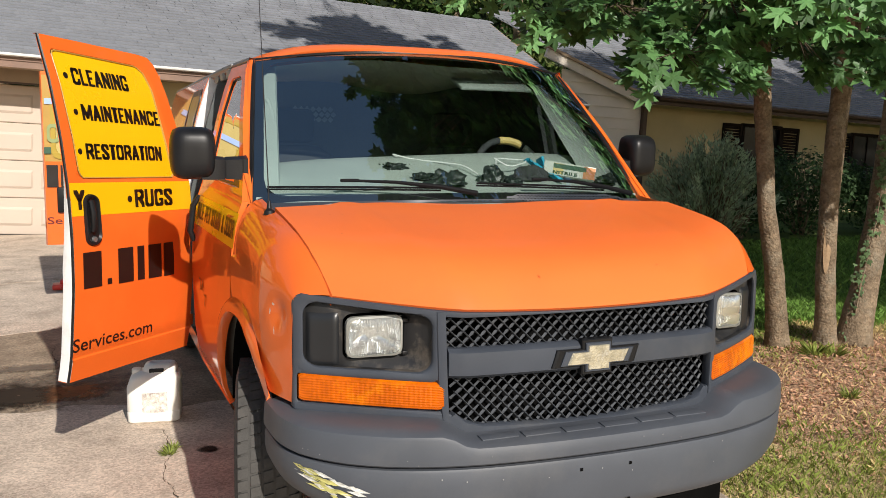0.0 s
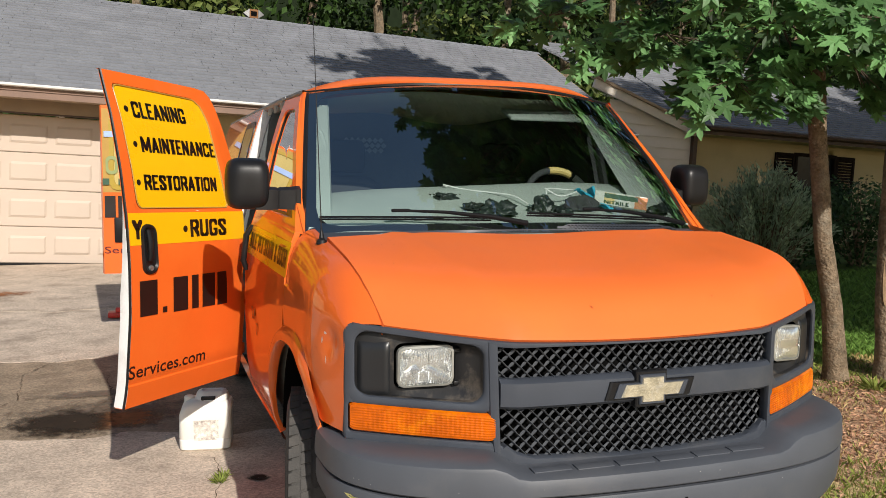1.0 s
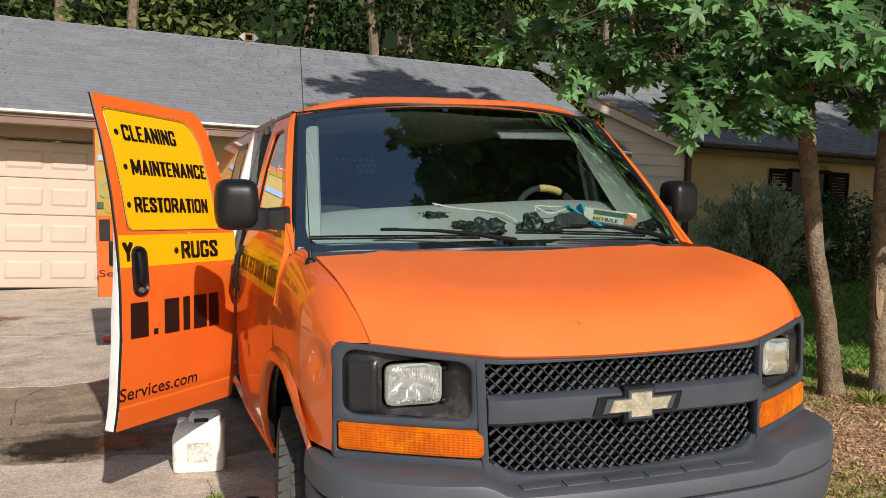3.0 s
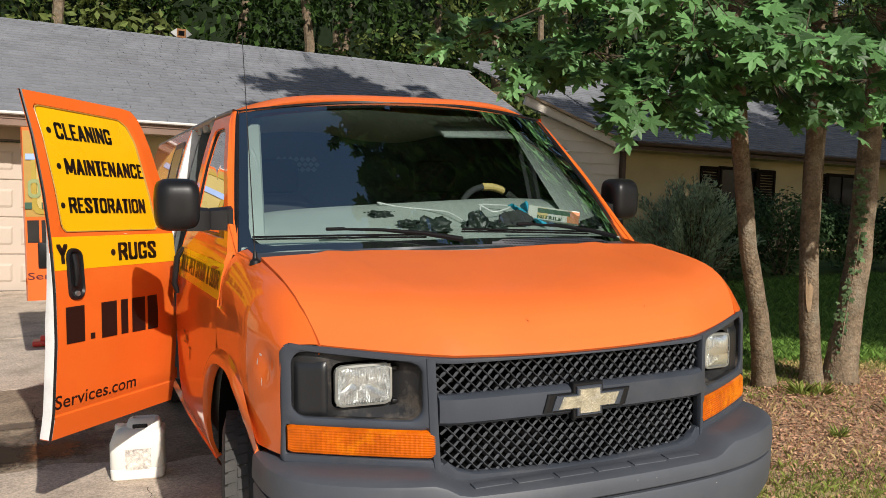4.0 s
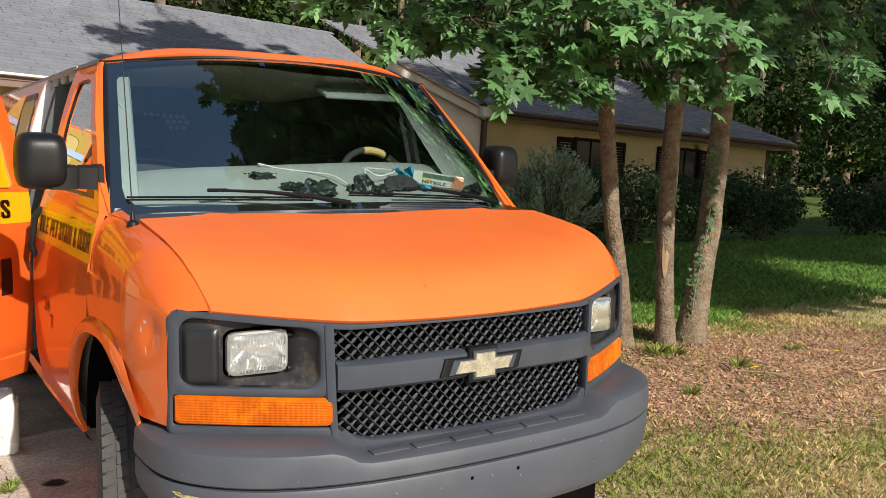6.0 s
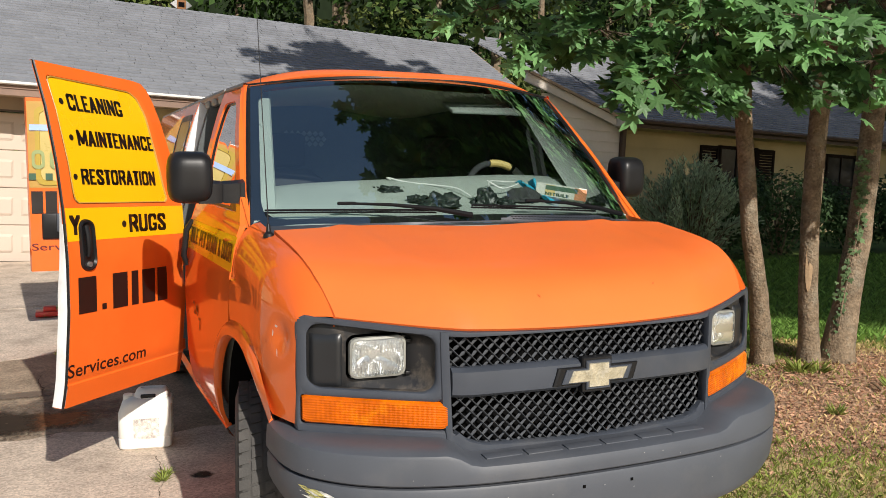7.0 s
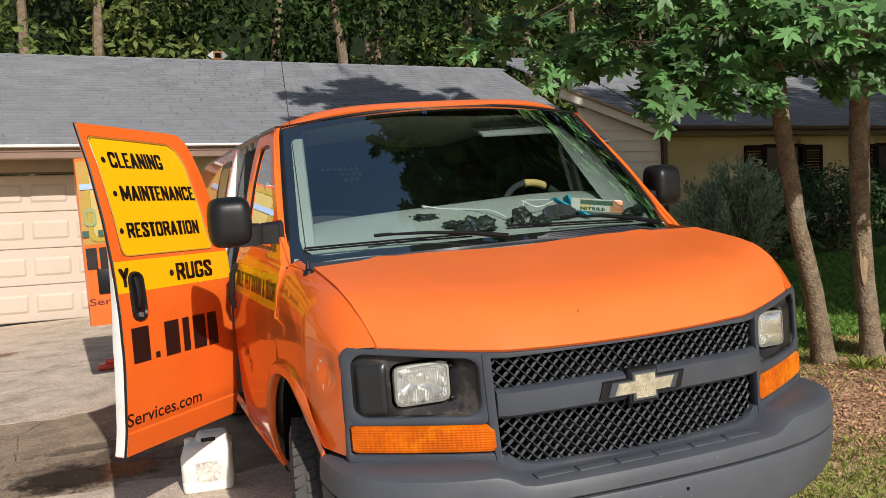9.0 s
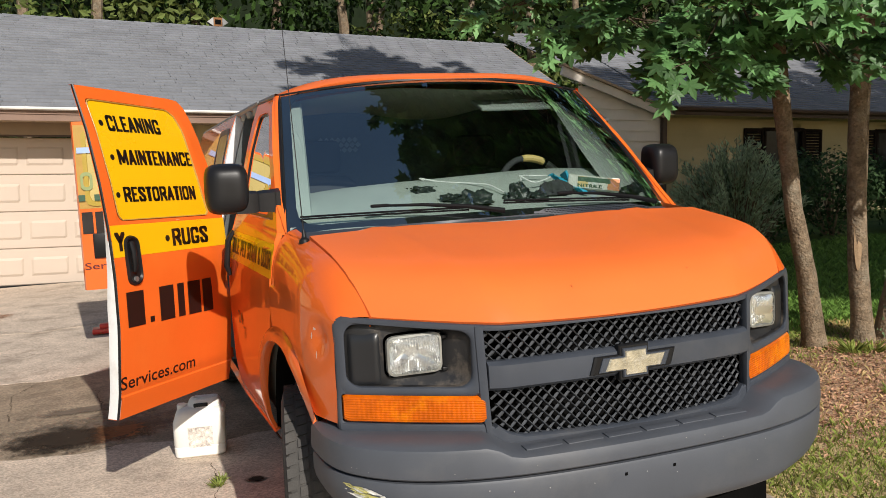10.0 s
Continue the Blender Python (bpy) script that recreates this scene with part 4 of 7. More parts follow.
bumper = link("front_bumper", bumper_strip(upper), BUMPER_GREY, van, "scuffed dark grey plastic front bumper", angle=24)
part("lower_bumper", bumper_strip(lower), BUMPER_GREY, bumper, "grey lower bumper skin with scrape marks")
for i in range(6):
    bm = bmesh.new()
    xa = -0.42 + 0.142 * i
    yc = -0.022 + 0.12 * (xa + 0.06) ** 2
    m = Matrix.Rotation(radians(4), 4, "X")
    vs = box(bm, (xa + 0.06, yc - 0.006, 0.6995), (0.126, 0.042, 0.005), m.to_3x3(), bevel=0.0024)
    part("step_pad", bm, BUMPER_GREY, bumper, "raised step pad on the bumper top")
for x, z in ((-0.11, 0.59), (0.07, 0.59), (-0.11, 0.47), (0.07, 0.47)):
    bm = bmesh.new()
    y = curve(PLAN, abs(x))
    box(bm, (x, y - 0.001, z), (0.009, 0.004, 0.009))
    part("bolt_hole", bm, BLACK_MATT, bumper, smooth=False)
# scrape on the passenger's corner
for nm, m, seed in (("scrape_yellow", mat("yellow_scrape", (0.50, 0.47, 0.16), rough=0.7, var=0.4, scale=40), 3), ("scrape_white", mat("white_scrape", (0.6, 0.6, 0.56), rough=0.7, var=0.4, scale=40), 5)):
    bm = bmesh.new()
    rnd = random.Random(seed)
    for k in range(16):
        x = -0.955 + 0.135 * rnd.random() * (1 if seed == 5 else 0.75)
        z = 0.565 + 0.045 * rnd.random() - 0.45 * (x + 0.955) * (0.9 if seed == 3 else 0.6)
        ln = 0.02 + 0.05 * rnd.random()
        q = []
        for dx, dz in ((0, 0), (ln * 0.6, -0.012), (ln, -0.010), (ln * 0.5, 0.003)):
            xx = x + dx
            i = min(range(len(plan)), key=lambda j: abs(plan[j][0] - xx) + (0 if plan[j][1] < 0.4 else 9))
            xa, ya = plan[i]
            a, b = plan[max(0, i - 1)], plan[min(len(plan) - 1, i + 1)]
            f = 0 if b[0] == a[0] else (xx - a[0]) / (b[0] - a[0])
            q.append(bm.verts.new((xx, lerp(a[1], b[1], f) - 0.003 - 0.0004 * k, z + dz)))
        bm.faces.new(q)
    part(nm, bm, m, bumper, "pale scrape mark", smooth=False)
bm = bmesh.new()
grid(bm, [[(x * 0.66, 0.06 + 0.10 * x * x, z) for z in (0.25, 0.36, 0.48)] for x in (-1 + k / 12 for k in range(25))])
part("air_dam", bm, BLACK_MATT, van)


# wheels
def wheel(cx, cy, steer, sgn):
    hub = link("wheel", (lambda b: (tube(b, [(-0.10, 0, 0), (0.10, 0, 0)], 0.20, 24), b)[1])(bmesh.new()), STEEL, van, "steel wheel with a worn treaded tyre")
    hub.matrix_basis = pose(cx, cy, 0.372, 0, 0, steer)
    bm = bmesh.new()
    prof = [(-0.10, 0.205), (-0.118, 0.26), (-0.120, 0.31), (-0.108, 0.352), (-0.095, 0.366), (-0.06, 0.371), (0.0, 0.373), (0.06, 0.371), (0.095, 0.366), (0.108, 0.352), (0.120, 0.31), (0.118, 0.26), (0.10, 0.205)]
    n = 72
    grid(bm, [[(x, r * math.cos(2 * math.pi * k / n), r * math.sin(2 * math.pi * k / n)) for x, r in prof] for k in range(n)] + [[(x, r, 0) for x, r in prof]])
    bmesh.ops.remove_doubles(bm, verts=bm.verts, dist=1e-4)
    ty = part("tyre", bm, RUBBER, hub, "black tyre with dusty tread blocks")
    bm = bmesh.new()
    for k in range(54):
        a = 2 * math.pi * k / 54
        for x0, w, sh in ((-0.088, 0.036, 0.0), (-0.044, 0.036, 0.5), (0.0, 0.034, 0.2), (0.044, 0.036, 0.7), (0.088, 0.036, 0.35)):
            aa = a + sh * 2 * math.pi / 54
            m = Matrix.Rotation(aa, 3, "X") @ Matrix.Rotation(radians(14 if x0 < 0.03 else -14), 3, "Y")
            r = 0.371 if abs(x0) < 0.06 else 0.3655
            vs = bmesh.ops.create_cube(bm, size=1.0)["verts"]
            for v in vs:
                v.co = Matrix.Rotation(aa, 3, "X") @ (Vector((x0 + v.co.x * w, v.co.y * 0.0345 + v.co.x * 0.008, r + v.co.z * 0.014)))
    part("tread", bm, RUBBER, hub, smooth=False)
    bm = bmesh.new()
    x = sgn * 0.105
    prof = [(x * 0.95, 0.205), (x, 0.195), (x * 0.6, 0.18), (x * 0.5, 0.12), (x * 0.9, 0.08), (x * 0.95, 0.03), (x * 0.95, 0.001)]
    grid(bm, [[(a, r * math.cos(2 * math.pi * k / 32), r * math.sin(2 * math.pi * k / 32)) for a, r in prof] for k in range(33)])
    part("rim", bm, STEEL, hub)
    return hub


wheel(-0.905, 0.93, -10, -1)
wheel(0.905, 0.93, -10, 1)
wheel(-0.86, 4.30, 0, -1)
wheel(0.86, 4.30, 0, 1)


# specks of tar and stone chips
FLECK = mat("dark_fleck", (0.05, 0.022, 0.012), rough=0.8, var=0.3)
PALE = mat("pale_chip", (0.36, 0.355, 0.345), rough=0.7, var=0.3)
rnd = random.Random(12)
for k in range(16):
    x, t = rnd.uniform(-0.75, 0.75), rnd.uniform(0.04, 0.9)
    y = lerp(front_y(x), hood_rear(x), t)
    a, ln = rnd.uniform(0, 3.14), rnd.uniform(0.002, 0.006)
    bm = bmesh.new()
    bm.faces.new([bm.verts.new((x + p, y + q, hood_z(x + p, y + q) + 0.0025)) for p, q in ((ln * math.cos(a), ln * math.sin(a)), (-0.0012 * math.sin(a), 0.0012 * math.cos(a)), (-ln * math.cos(a), -ln * math.sin(a)), (0.0012 * math.sin(a), -0.0012 * math.cos(a)))])
    part("tar_fleck", bm, FLECK, van, smooth=False)
for k in range(22):
    i = rnd.randrange(14, len(plan) - 14)
    x, y = plan[i]
    z, r0 = rnd.choice((rnd.uniform(0.52, 0.61), rnd.uniform(0.645, 0.675))), rnd.uniform(0.0008, 0.0019)
    t = (Vector(plan[i + 1]) - Vector(plan[i - 1])).normalized()
    bm = bmesh.new()
    bm.faces.new([bm.verts.new((x + t.x * r0 * math.cos(a) + t.y * 0.007, y + t.y * r0 * math.cos(a) - t.x * 0.007, z + r0 * rnd.uniform(0.7, 1.6) * math.sin(a))) for a in (2 * math.pi * j / 7 for j in range(7))])
    part("stone_chip", bm, PALE, bumper, smooth=False)


# door mirrors
def mirror(sgn, x0, x1, y, z0, z1):
    bm = bmesh.new()
    cx, cz, hw, hh = (x0 + x1) / 2, (z0 + z1) / 2, (x1 - x0) / 2, (z1 - z0) / 2

    def at(a, b, d, k=1.0):
        ax, bz = a * (1 - 0.17 * b ** 4), b * (1 - 0.13 * a ** 4)
        return (sgn * (cx + hw * ax * k), y + d + 0.10 * hw * ax, cz + hh * bz * k)
    n = 16
    rows = []
    for j in range(n + 1):
        b = math.sin((-1 + 2 * j / n) * math.pi / 2)
        rows.append([at(a, b, 0.01 - 0.085 * max(0, (1 - abs(a) ** 5) * (1 - abs(b) ** 5)) ** 0.45) for a in (math.sin((-1 + 2 * i / n) * math.pi / 2) for i in range(n + 1))])
    vs = grid(bm, rows)
    ring = vs[0][:-1] + [r[-1] for r in vs[:-1]] + vs[-1][:0:-1] + [r[0] for r in vs[:0:-1]]
    prev = ring
    c = Vector((sgn * cx, y, cz))
    for d, k in ((0.05, 1.0), (0.062, 0.97), (0.05, 0.93)):
        nxt = [bm.verts.new((c.x + (v.co.x - c.x) * k, y + d, c.z + (v.co.z - c.z) * k)) for v in ring]
        for q in range(len(ring)):
            bm.faces.new((prev[q], prev[(q + 1) % len(ring)], nxt[(q + 1) % len(ring)], nxt[q]))
        prev = nxt
    bm.faces.new(prev)
    mi = part("door_mirror", bm, BLACK, van, "large black plastic door mirror", angle=50)
    bm = bmesh.new()
    zc = z0 + 0.045
    grid(bm, [[(sgn * x, y + a, zc + b) for a, b in ((-0.045 * k, -0.042 * k), (0.03 * k, -0.042 * k), (0.04 * k, 0.02 * k), (0.0, 0.048 * k), (-0.045 * k, 0.036 * k))] for x, k in ((x0 + 0.06, 1.05), (x0 + 0.0, 1.05), (x0 - 0.03, 1.0), (x0 - 0.034, 0.93), (x0 - 0.04, 1.0), (0.955, 1.05), (0.92, 1.15))], close=True)
    part("mirror_arm", bm, BLACK, mi)
    bm = bmesh.new()
    grid(bm, [[(sgn * (side_x(z) + o), yy, z) for z, yy in ((1.36, 1.20), (1.36, 1.44), (1.45, 1.46), (1.60, 1.52), (1.58, 1.46))] for o in (-0.01, 0.012)], close=True)
    bm.faces.new([v for v in list(bm.verts)[5:10]])
    part("mirror_sail", bm, BLACK, mi)


mirror(-1, 1.045, 1.222, 1.30, 1.425, 1.638)
mirror(1, 1.03, 1.20, 1.46, 1.425, 1.640)

# pale slivers on the passenger's wing, above the lamp: chips and painted dent glint
CHIP_GLINT = mat("pale_chip_glint", (0.72, 0.55, 0.48), rough=0.5, var=0.2)
rnd = random.Random(4)
for cx, cz, w, h in ((0.405, 1.072, 0.020, 0.006), (0.425, 1.045, 0.010, 0.012), (0.40, 0.985, 0.007, 0.014)):
    bm = bmesh.new()
    pts = []
    for k in range(12):
        a = 2 * math.pi * k / 12
        q = rnd.uniform(0.55, 1.1)
        y, z = cx + w * q * math.cos(a) * 0.5, cz + h * q * math.sin(a)
        pts.append((-(1.0 - 0.075 * max(0, (0.60 - y) / 0.30) ** 2 + 0.010), y, z))
    bm.faces.new([bm.verts.new(p) for p in pts])
    part("chip_glint", bm, CHIP_GLINT, van, "pale sliver for a chip and the dent's glint in the orange paint", smooth=False)

# Added black panels that keep the gap behind the front wheels dark.
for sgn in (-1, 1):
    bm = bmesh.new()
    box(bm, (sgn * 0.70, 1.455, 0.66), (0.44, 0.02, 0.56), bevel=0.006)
    part("wheel_gap_panel", bm, BLACK_MATT, van)


# ---- the open side door, hinged behind the front door ----
DW = 0.855
PHI = 50.0
DOOR_IN = [(0.50, 0.022), (0.60, 0.0), (0.92, -0.028), (1.15, -0.03), (1.36, -0.018), (1.57, 0.008), (1.8, 0.052), (2.01, 0.112)]


def leaf(s, z, d=0.0):
    """A point of the door's outer skin: s from the hinge, d towards its inside."""
    dent = 0.016 * math.exp(-((z - 1.04 - 0.30 * s) / 0.055) ** 2 - (s / 0.16) ** 2)   # crease near the hinge
    return (-s, curve(DOOR_IN, z) + d + dent, z + 0.035 * (s - 0.43))


side_door = bmesh.new()
outer = [(0.0, 0.50), (0.0, 1.36), (0.035, 1.62), (0.095, 1.90), (0.12, 1.955), (0.155, 1.985), (0.22, 1.992), (0.60, 1.998), (0.855, 2.0), (0.855, 1.6), (0.855, 1.2), (0.855, 0.8), (0.855, 0.50)]
inner = [(0.125, 1.415), (0.145, 1.50), (0.19, 1.83), (0.22, 1.90), (0.27, 1.93), (0.5, 1.935), (0.800, 1.94), (0.812, 1.925), (0.785, 1.42), (0.765, 1.400), (0.14, 1.400)]
hi = [(0.0, 1.30)] + outer[1:9] + [(0.855, 1.6), (0.855, 1.30)]
frame_patch(side_door, hi, inner, lambda s, z, d: leaf(s, z, d), n=120, lip=0.006)
rows = []
for k in range(25):
    s = DW * k / 24
    rows.append([leaf(s, 0.50, 0.03), leaf(s, 0.50), leaf(s, 0.53), leaf(s, 0.58), leaf(s, 0.602), leaf(s, 0.609, 0.005), leaf(s, 0.618, 0.005)] + [leaf(s, lerp(0.628, 1.30, j / 14)) for j in range(15)])
grid(side_door, rows)
side_door = part("side_door", side_door, ORANGE, van, "open orange side door with yellow panel and black lettering")
side_door.matrix_basis = pose(-1.075, 2.30, 0, 0, 0, PHI)
# yellow filmed window
lp = resample(inner, 96)
bm = bmesh.new()
cs, cz = 0.48, 1.66
grid(bm, [[leaf(lerp(cs, p.x, f), lerp(cz, p.y, f), 0.004) for p in lp] for f in (1.0, 0.9, 0.8, 0.7, 0.6, 0.5, 0.4, 0.3, 0.2, 0.1, 0.02)], close=True)
part("door_window", bm, YELLOW, side_door, "window covered with yellow film")
bm = bmesh.new()
rings = []
for f, d in ((1.012, -0.001), (1.006, -0.003), (0.994, -0.001), (0.99, 0.004)):
    rings.append([leaf(lerp(cs, p.x, f), lerp(cz, p.y, f), d) for p in lp])
grid(bm, rings, close=True)
part("window_seal", bm, BROWN_PRINT, side_door)
bm = bmesh.new()
grid(bm, [[leaf(DW * k / 24, z, -0.0012) for z in (1.235, 1.27, 1.30, 1.34, 1.378)] for k in range(25)])
part("yellow_stripe", bm, YELLOW, side_door, "yellow vinyl stripe")
# white inside and thick black-edged rim
bm = bmesh.new()
edge = [(0.855, z) for z in (0.50 + 1.50 * k / 24 for k in range(25))]
grid(bm, [[leaf(s - 0.001, z, 0.002), leaf(s + 0.002, z, 0.010), leaf(s - 0.012, z, lerp(0.075, 0.030, max(0, min(1, (z - 1.0) / 0.45)))), leaf(s - 0.04, z, lerp(0.085, 0.032, max(0, min(1, (z - 1.0) / 0.45))))] for s, z in edge])
part("door_edge", bm, WHITE_PAINT, side_door, "white painted door edge")
bm = bmesh.new()
grid(bm, [[leaf(s + 0.001, z, 0.0005), leaf(s + 0.005, z, 0.004), leaf(s + 0.005, z, 0.012), leaf(s, z, 0.016)] for s, z in edge])
part("edge_seal", bm, BLACK, side_door)
bm = bmesh.new()
grid(bm, [[leaf(s, z, 0.03 if 0.14 < s < 0.82 else 0.02) for z in (0.50 + 1.46 * k / 20 for k in range(21))] for s in (0.12, 0.15, 0.2, 0.4, 0.6, 0.84, 0.855)])
part("inner_panel", bm, WHITE_PAINT, side_door)
bm = bmesh.new()
grid(bm, [[leaf(s, 0.5, 0.0), leaf(s, 0.497, 0.02), leaf(s, 0.5, 0.064)] for s in (0, 0.2, 0.4, 0.6, 0.855)])
part("door_foot", bm, ORANGE, side_door)
bm = bmesh.new()
grid(bm, [[leaf(s, z, 0.0), leaf(s, z + 0.003, 0.012), leaf(s, z, 0.03)] for s, z in outer[4:9]])
part("door_rim", bm, ORANGE, side_door)
# handle
bm = bmesh.new()
lp = resample(rrect(0.690, 0.782, 1.105, 1.325, 0.04), 40)
grid(bm, [[leaf(lerp(0.736, p.x, f), lerp(1.215, p.y, f), d) for p in lp] for f, d in ((1.04, 0.0), (1.0, -0.012), (0.92, -0.014), (0.82, -0.004), (0.02, -0.003))], close=True)
hd = part("handle", bm, BLACK, side_door, "black pull handle with a lock")
bm = bmesh.new()
tube(bm, [leaf(0.746, 1.30, -0.012), leaf(0.748, 1.255, -0.022), leaf(0.748, 1.195, -0.022), leaf(0.746, 1.165, -0.012)], [0.012, 0.014, 0.014, 0.010], 10)
part("grip", bm, BLACK, hd)
bm = bmesh.new()
tube(bm, [leaf(0.736, 1.13, 0.0), leaf(0.736, 1.13, -0.014)], [0.013, 0.012], 14)
part("lock", bm, STEEL, hd)
# hinges
for z in (0.62, 1.26):
    bm = bmesh.new()
    box(bm, (0.02, 0.03, z), (0.07, 0.03, 0.06), bevel=0.006)
    tube(bm, [(0.005, 0.012, z - 0.035), (0.005, 0.012, z + 0.035)], 0.011, 10)
    part("hinge", bm, ORANGE if z < 1 else WHITE_PAINT, side_door)


def on_leaf(s0, z0, slope=0.0):
    """Places lettering that starts at s0 (outer side) and runs towards the hinge."""
    return lambda u, v: leaf(s0 - u, z0 + v + slope * u, 0.0022 if z0 > 1.4 else -0.0022)


def dot(name, s0, z0, r):
    bm = bmesh.new()
    bm.faces.new([bm.verts.new(leaf(s0 + r * math.cos(a), z0 + r * math.sin(a), 0.0022 if z0 > 1.4 else -0.0022)) for a in (2 * math.pi * k / 20 for k in range(20))])
    part(name, bm, LETTER, side_door, smooth=False)


for word, s0, z0, w, h in (("CLEANING", 0.722, 1.803, 0.365, 0.073), ("MAINTENANCE", 0.706, 1.650, 0.535, 0.070), ("RESTORATION", 0.722, 1.480, 0.525, 0.069), ("RUGS", 0.441, 1.259, 0.285, 0.084)):
    block_letters(word, h, w, LETTER, side_door, on_leaf(s0, z0), "black lettering")
    dot("bullet", s0 + 0.036, z0 + h * 0.48, h * 0.19)
block_letters("Y", 0.085, 0.065, LETTER, side_door, on_leaf(0.835, 1.262), "black lettering")
letters("lettering", "Services.com", 0.060, 0.54, LETTER, side_door, on_leaf(0.860, 0.636), "black lettering")
# the number line is left as plain bars
for s0, w, z0, z1 in ((0.805, 0.115, 0.915, 1.075), (0.655, 0.03, 0.918, 0.945), (0.580, 0.105, 0.912, 1.075), (0.445, 0.05, 0.912, 1.075), (0.365, 0.10, 0.910, 1.075), (0.245, 0.08, 0.908, 1.075)):
    bm = bmesh.new()
    grid(bm, [[leaf(lerp(s0, s0 - w, a / 5), lerp(z0, z1, b / 8), -0.003) for b in range(9)] for a in range(6)])
    part("bar", bm, LETTER, side_door, "black vinyl bar", smooth=False)

# ---- the rear door, swung right round ----
rear_door = bmesh.new()
RD = lambda s, z, d=0.0: (-0.985 - s, 5.74 + d, z)
rows = [[RD(s, 0.62, 0.05)] + [RD(s, lerp(0.62, 2.10, j / 8)) for j in range(9)] + [RD(s, 2.10, 0.05)] for s in (0.0, 0.2, 0.5, 0.8, 0.93, 0.96)]
rows.append([(x - 0.015, y + 0.05, z) for x, y, z in rows[-1]])
grid(rear_door, rows)
rear_door = part("rear_door", rear_door, ORANGE, van, "rear door swung open, orange with printed panel")
bm = bmesh.new()
grid(bm, [[RD(s, z, -0.002) for z in (1.34, 1.7, 2.07)] for s in (0.0, 0.5, 0.955)])
part("print_panel", bm, BROWN_PRINT, rear_door)
bm = bmesh.new()
frame_patch(bm, rrect(0.10, 0.90, 1.36, 2.03, 0.06), rrect(0.14, 0.86, 1.40, 1.99, 0.05), lambda s, z, d: RD(s, z, -0.012 + d), n=64)
part("window_frame", bm, mat("olive_film", (0.38, 0.27, 0.03), rough=0.4, var=0.1), rear_door)
bm = bmesh.new()
grid(bm, [[RD(s, z, -0.004) for z in (1.40, 1.99)] for s in (0.13, 0.87)])
part("rear_window", bm, mat("pale_film", (0.50, 0.40, 0.14), rough=0.3, var=0.15, scale=3), rear_door)
bm = bmesh.new()
grid(bm, [[RD(s, z, -0.016) for z in (1.825, 1.875)] for s in (0.02, 0.94)])
part("blue_line", bm, BLUE_PRINT, rear_door)
for s0, w in ((0.93, 0.10), (0.79, 0.13), (0.62, 0.13)):
    bm = bmesh.new()
    lp = resample(rrect(s0 - w, s0, 1.50, 1.66, 0.04), 24)
    grid(bm, [[RD(p.x, p.y, -0.017) for p in lp], [RD(lerp(s0 - w / 2, p.x, 0.55), lerp(1.58, p.y, 0.62), -0.017) for p in lp]], close=True)
    part("logo_shape", bm, SAGE_PRINT, rear_door, "sage green logo shape", smooth=False)
for s0 in (0.93, 0.80, 0.67):
    bm = bmesh.new()
    box(bm, RD(s0, 1.435, -0.017), (0.055, 0.002, 0.055))
    part("bar", bm, GREEN_INK, rear_door, smooth=False)
for s0 in (0.90, 0.79, 0.68):
    bm = bmesh.new()
    box(bm, RD(s0, 1.215, -0.006), (0.09, 0.003, 0.19))
    part("bar", bm, LETTER, rear_door, "black vinyl bar", smooth=False)
letters("lettering", "Services", 0.062, 0.44, mat("dark_red_letters", (0.12, 0.012, 0.01), rough=0.4, var=0.1), rear_door, lambda u, v: RD(0.955 - u, 0.80 + v, -0.003), "dark red lettering")
bm = bmesh.new()
box(bm, RD(0.70, 1.01, -0.012), (0.34, 0.03, 0.22), bevel=0.012)
h2 = part("handle", bm, BLACK, rear_door, "black recessed handle")
bm = bmesh.new()
box(bm, RD(0.72, 1.04, -0.035), (0.07, 0.03, 0.16), bevel=0.01)
part("grip", bm, CHARCOAL, h2)

# yellow stripe and lettering along the front door
bm = bmesh.new()


def flank(y, z, d=0.0):
    return (-(side_x(z, y) + d), y, z)


grid(bm, [[flank(y, z, 0.0016) for z in (1.16, 1.20, 1.25, 1.30)] for y in (1.10 + 1.09 * k / 24 for k in range(25))])
fd = [o for o in van.children if o.name.startswith("front_door")][0]
part("yellow_stripe", bm, YELLOW, fd, "yellow vinyl stripe")
block_letters("TILE", 0.075, 0.20, LETTER, fd, lambda u, v: flank(2.10 - u, 1.195 + v, 0.003), "black lettering")
block_letters("PET STAIN", 0.075, 0.42, LETTER, fd, lambda u, v: flank(1.86 - u, 1.195 + v, 0.003), "black lettering")
block_letters("& ODOR", 0.075, 0.27, LETTER, fd, lambda u, v: flank(1.40 - u, 1.195 + v, 0.003), "black lettering")
bm = bmesh.new()
tube(bm, [flank(2.14, 1.30, 0.004), flank(2.14, 1.25, 0.022), flank(2.14, 1.12, 0.022), flank(2.14, 1.07, 0.004)], [0.012, 0.016, 0.016, 0.012], 10)
part("door_handle", bm, BLACK, fd, "black door handle")
letters("lettering", "24", 0.062, 0.12, LETTER, fd, lambda u, v: flank(1.95 - u, 0.855 + v, 0.003), "small dark lettering")
letters("lettering", "7", 0.062, 0.06, LETTER, fd, lambda u, v: flank(1.83 - u, 0.79 + v, 0.003), "small dark lettering")


# ---- ground ----
def rise(y):
    """The drive climbs a little towards the garage."""
    return 0.10 * max(0.0, min(1.0, (y - 5) / 6)) ** 1.5


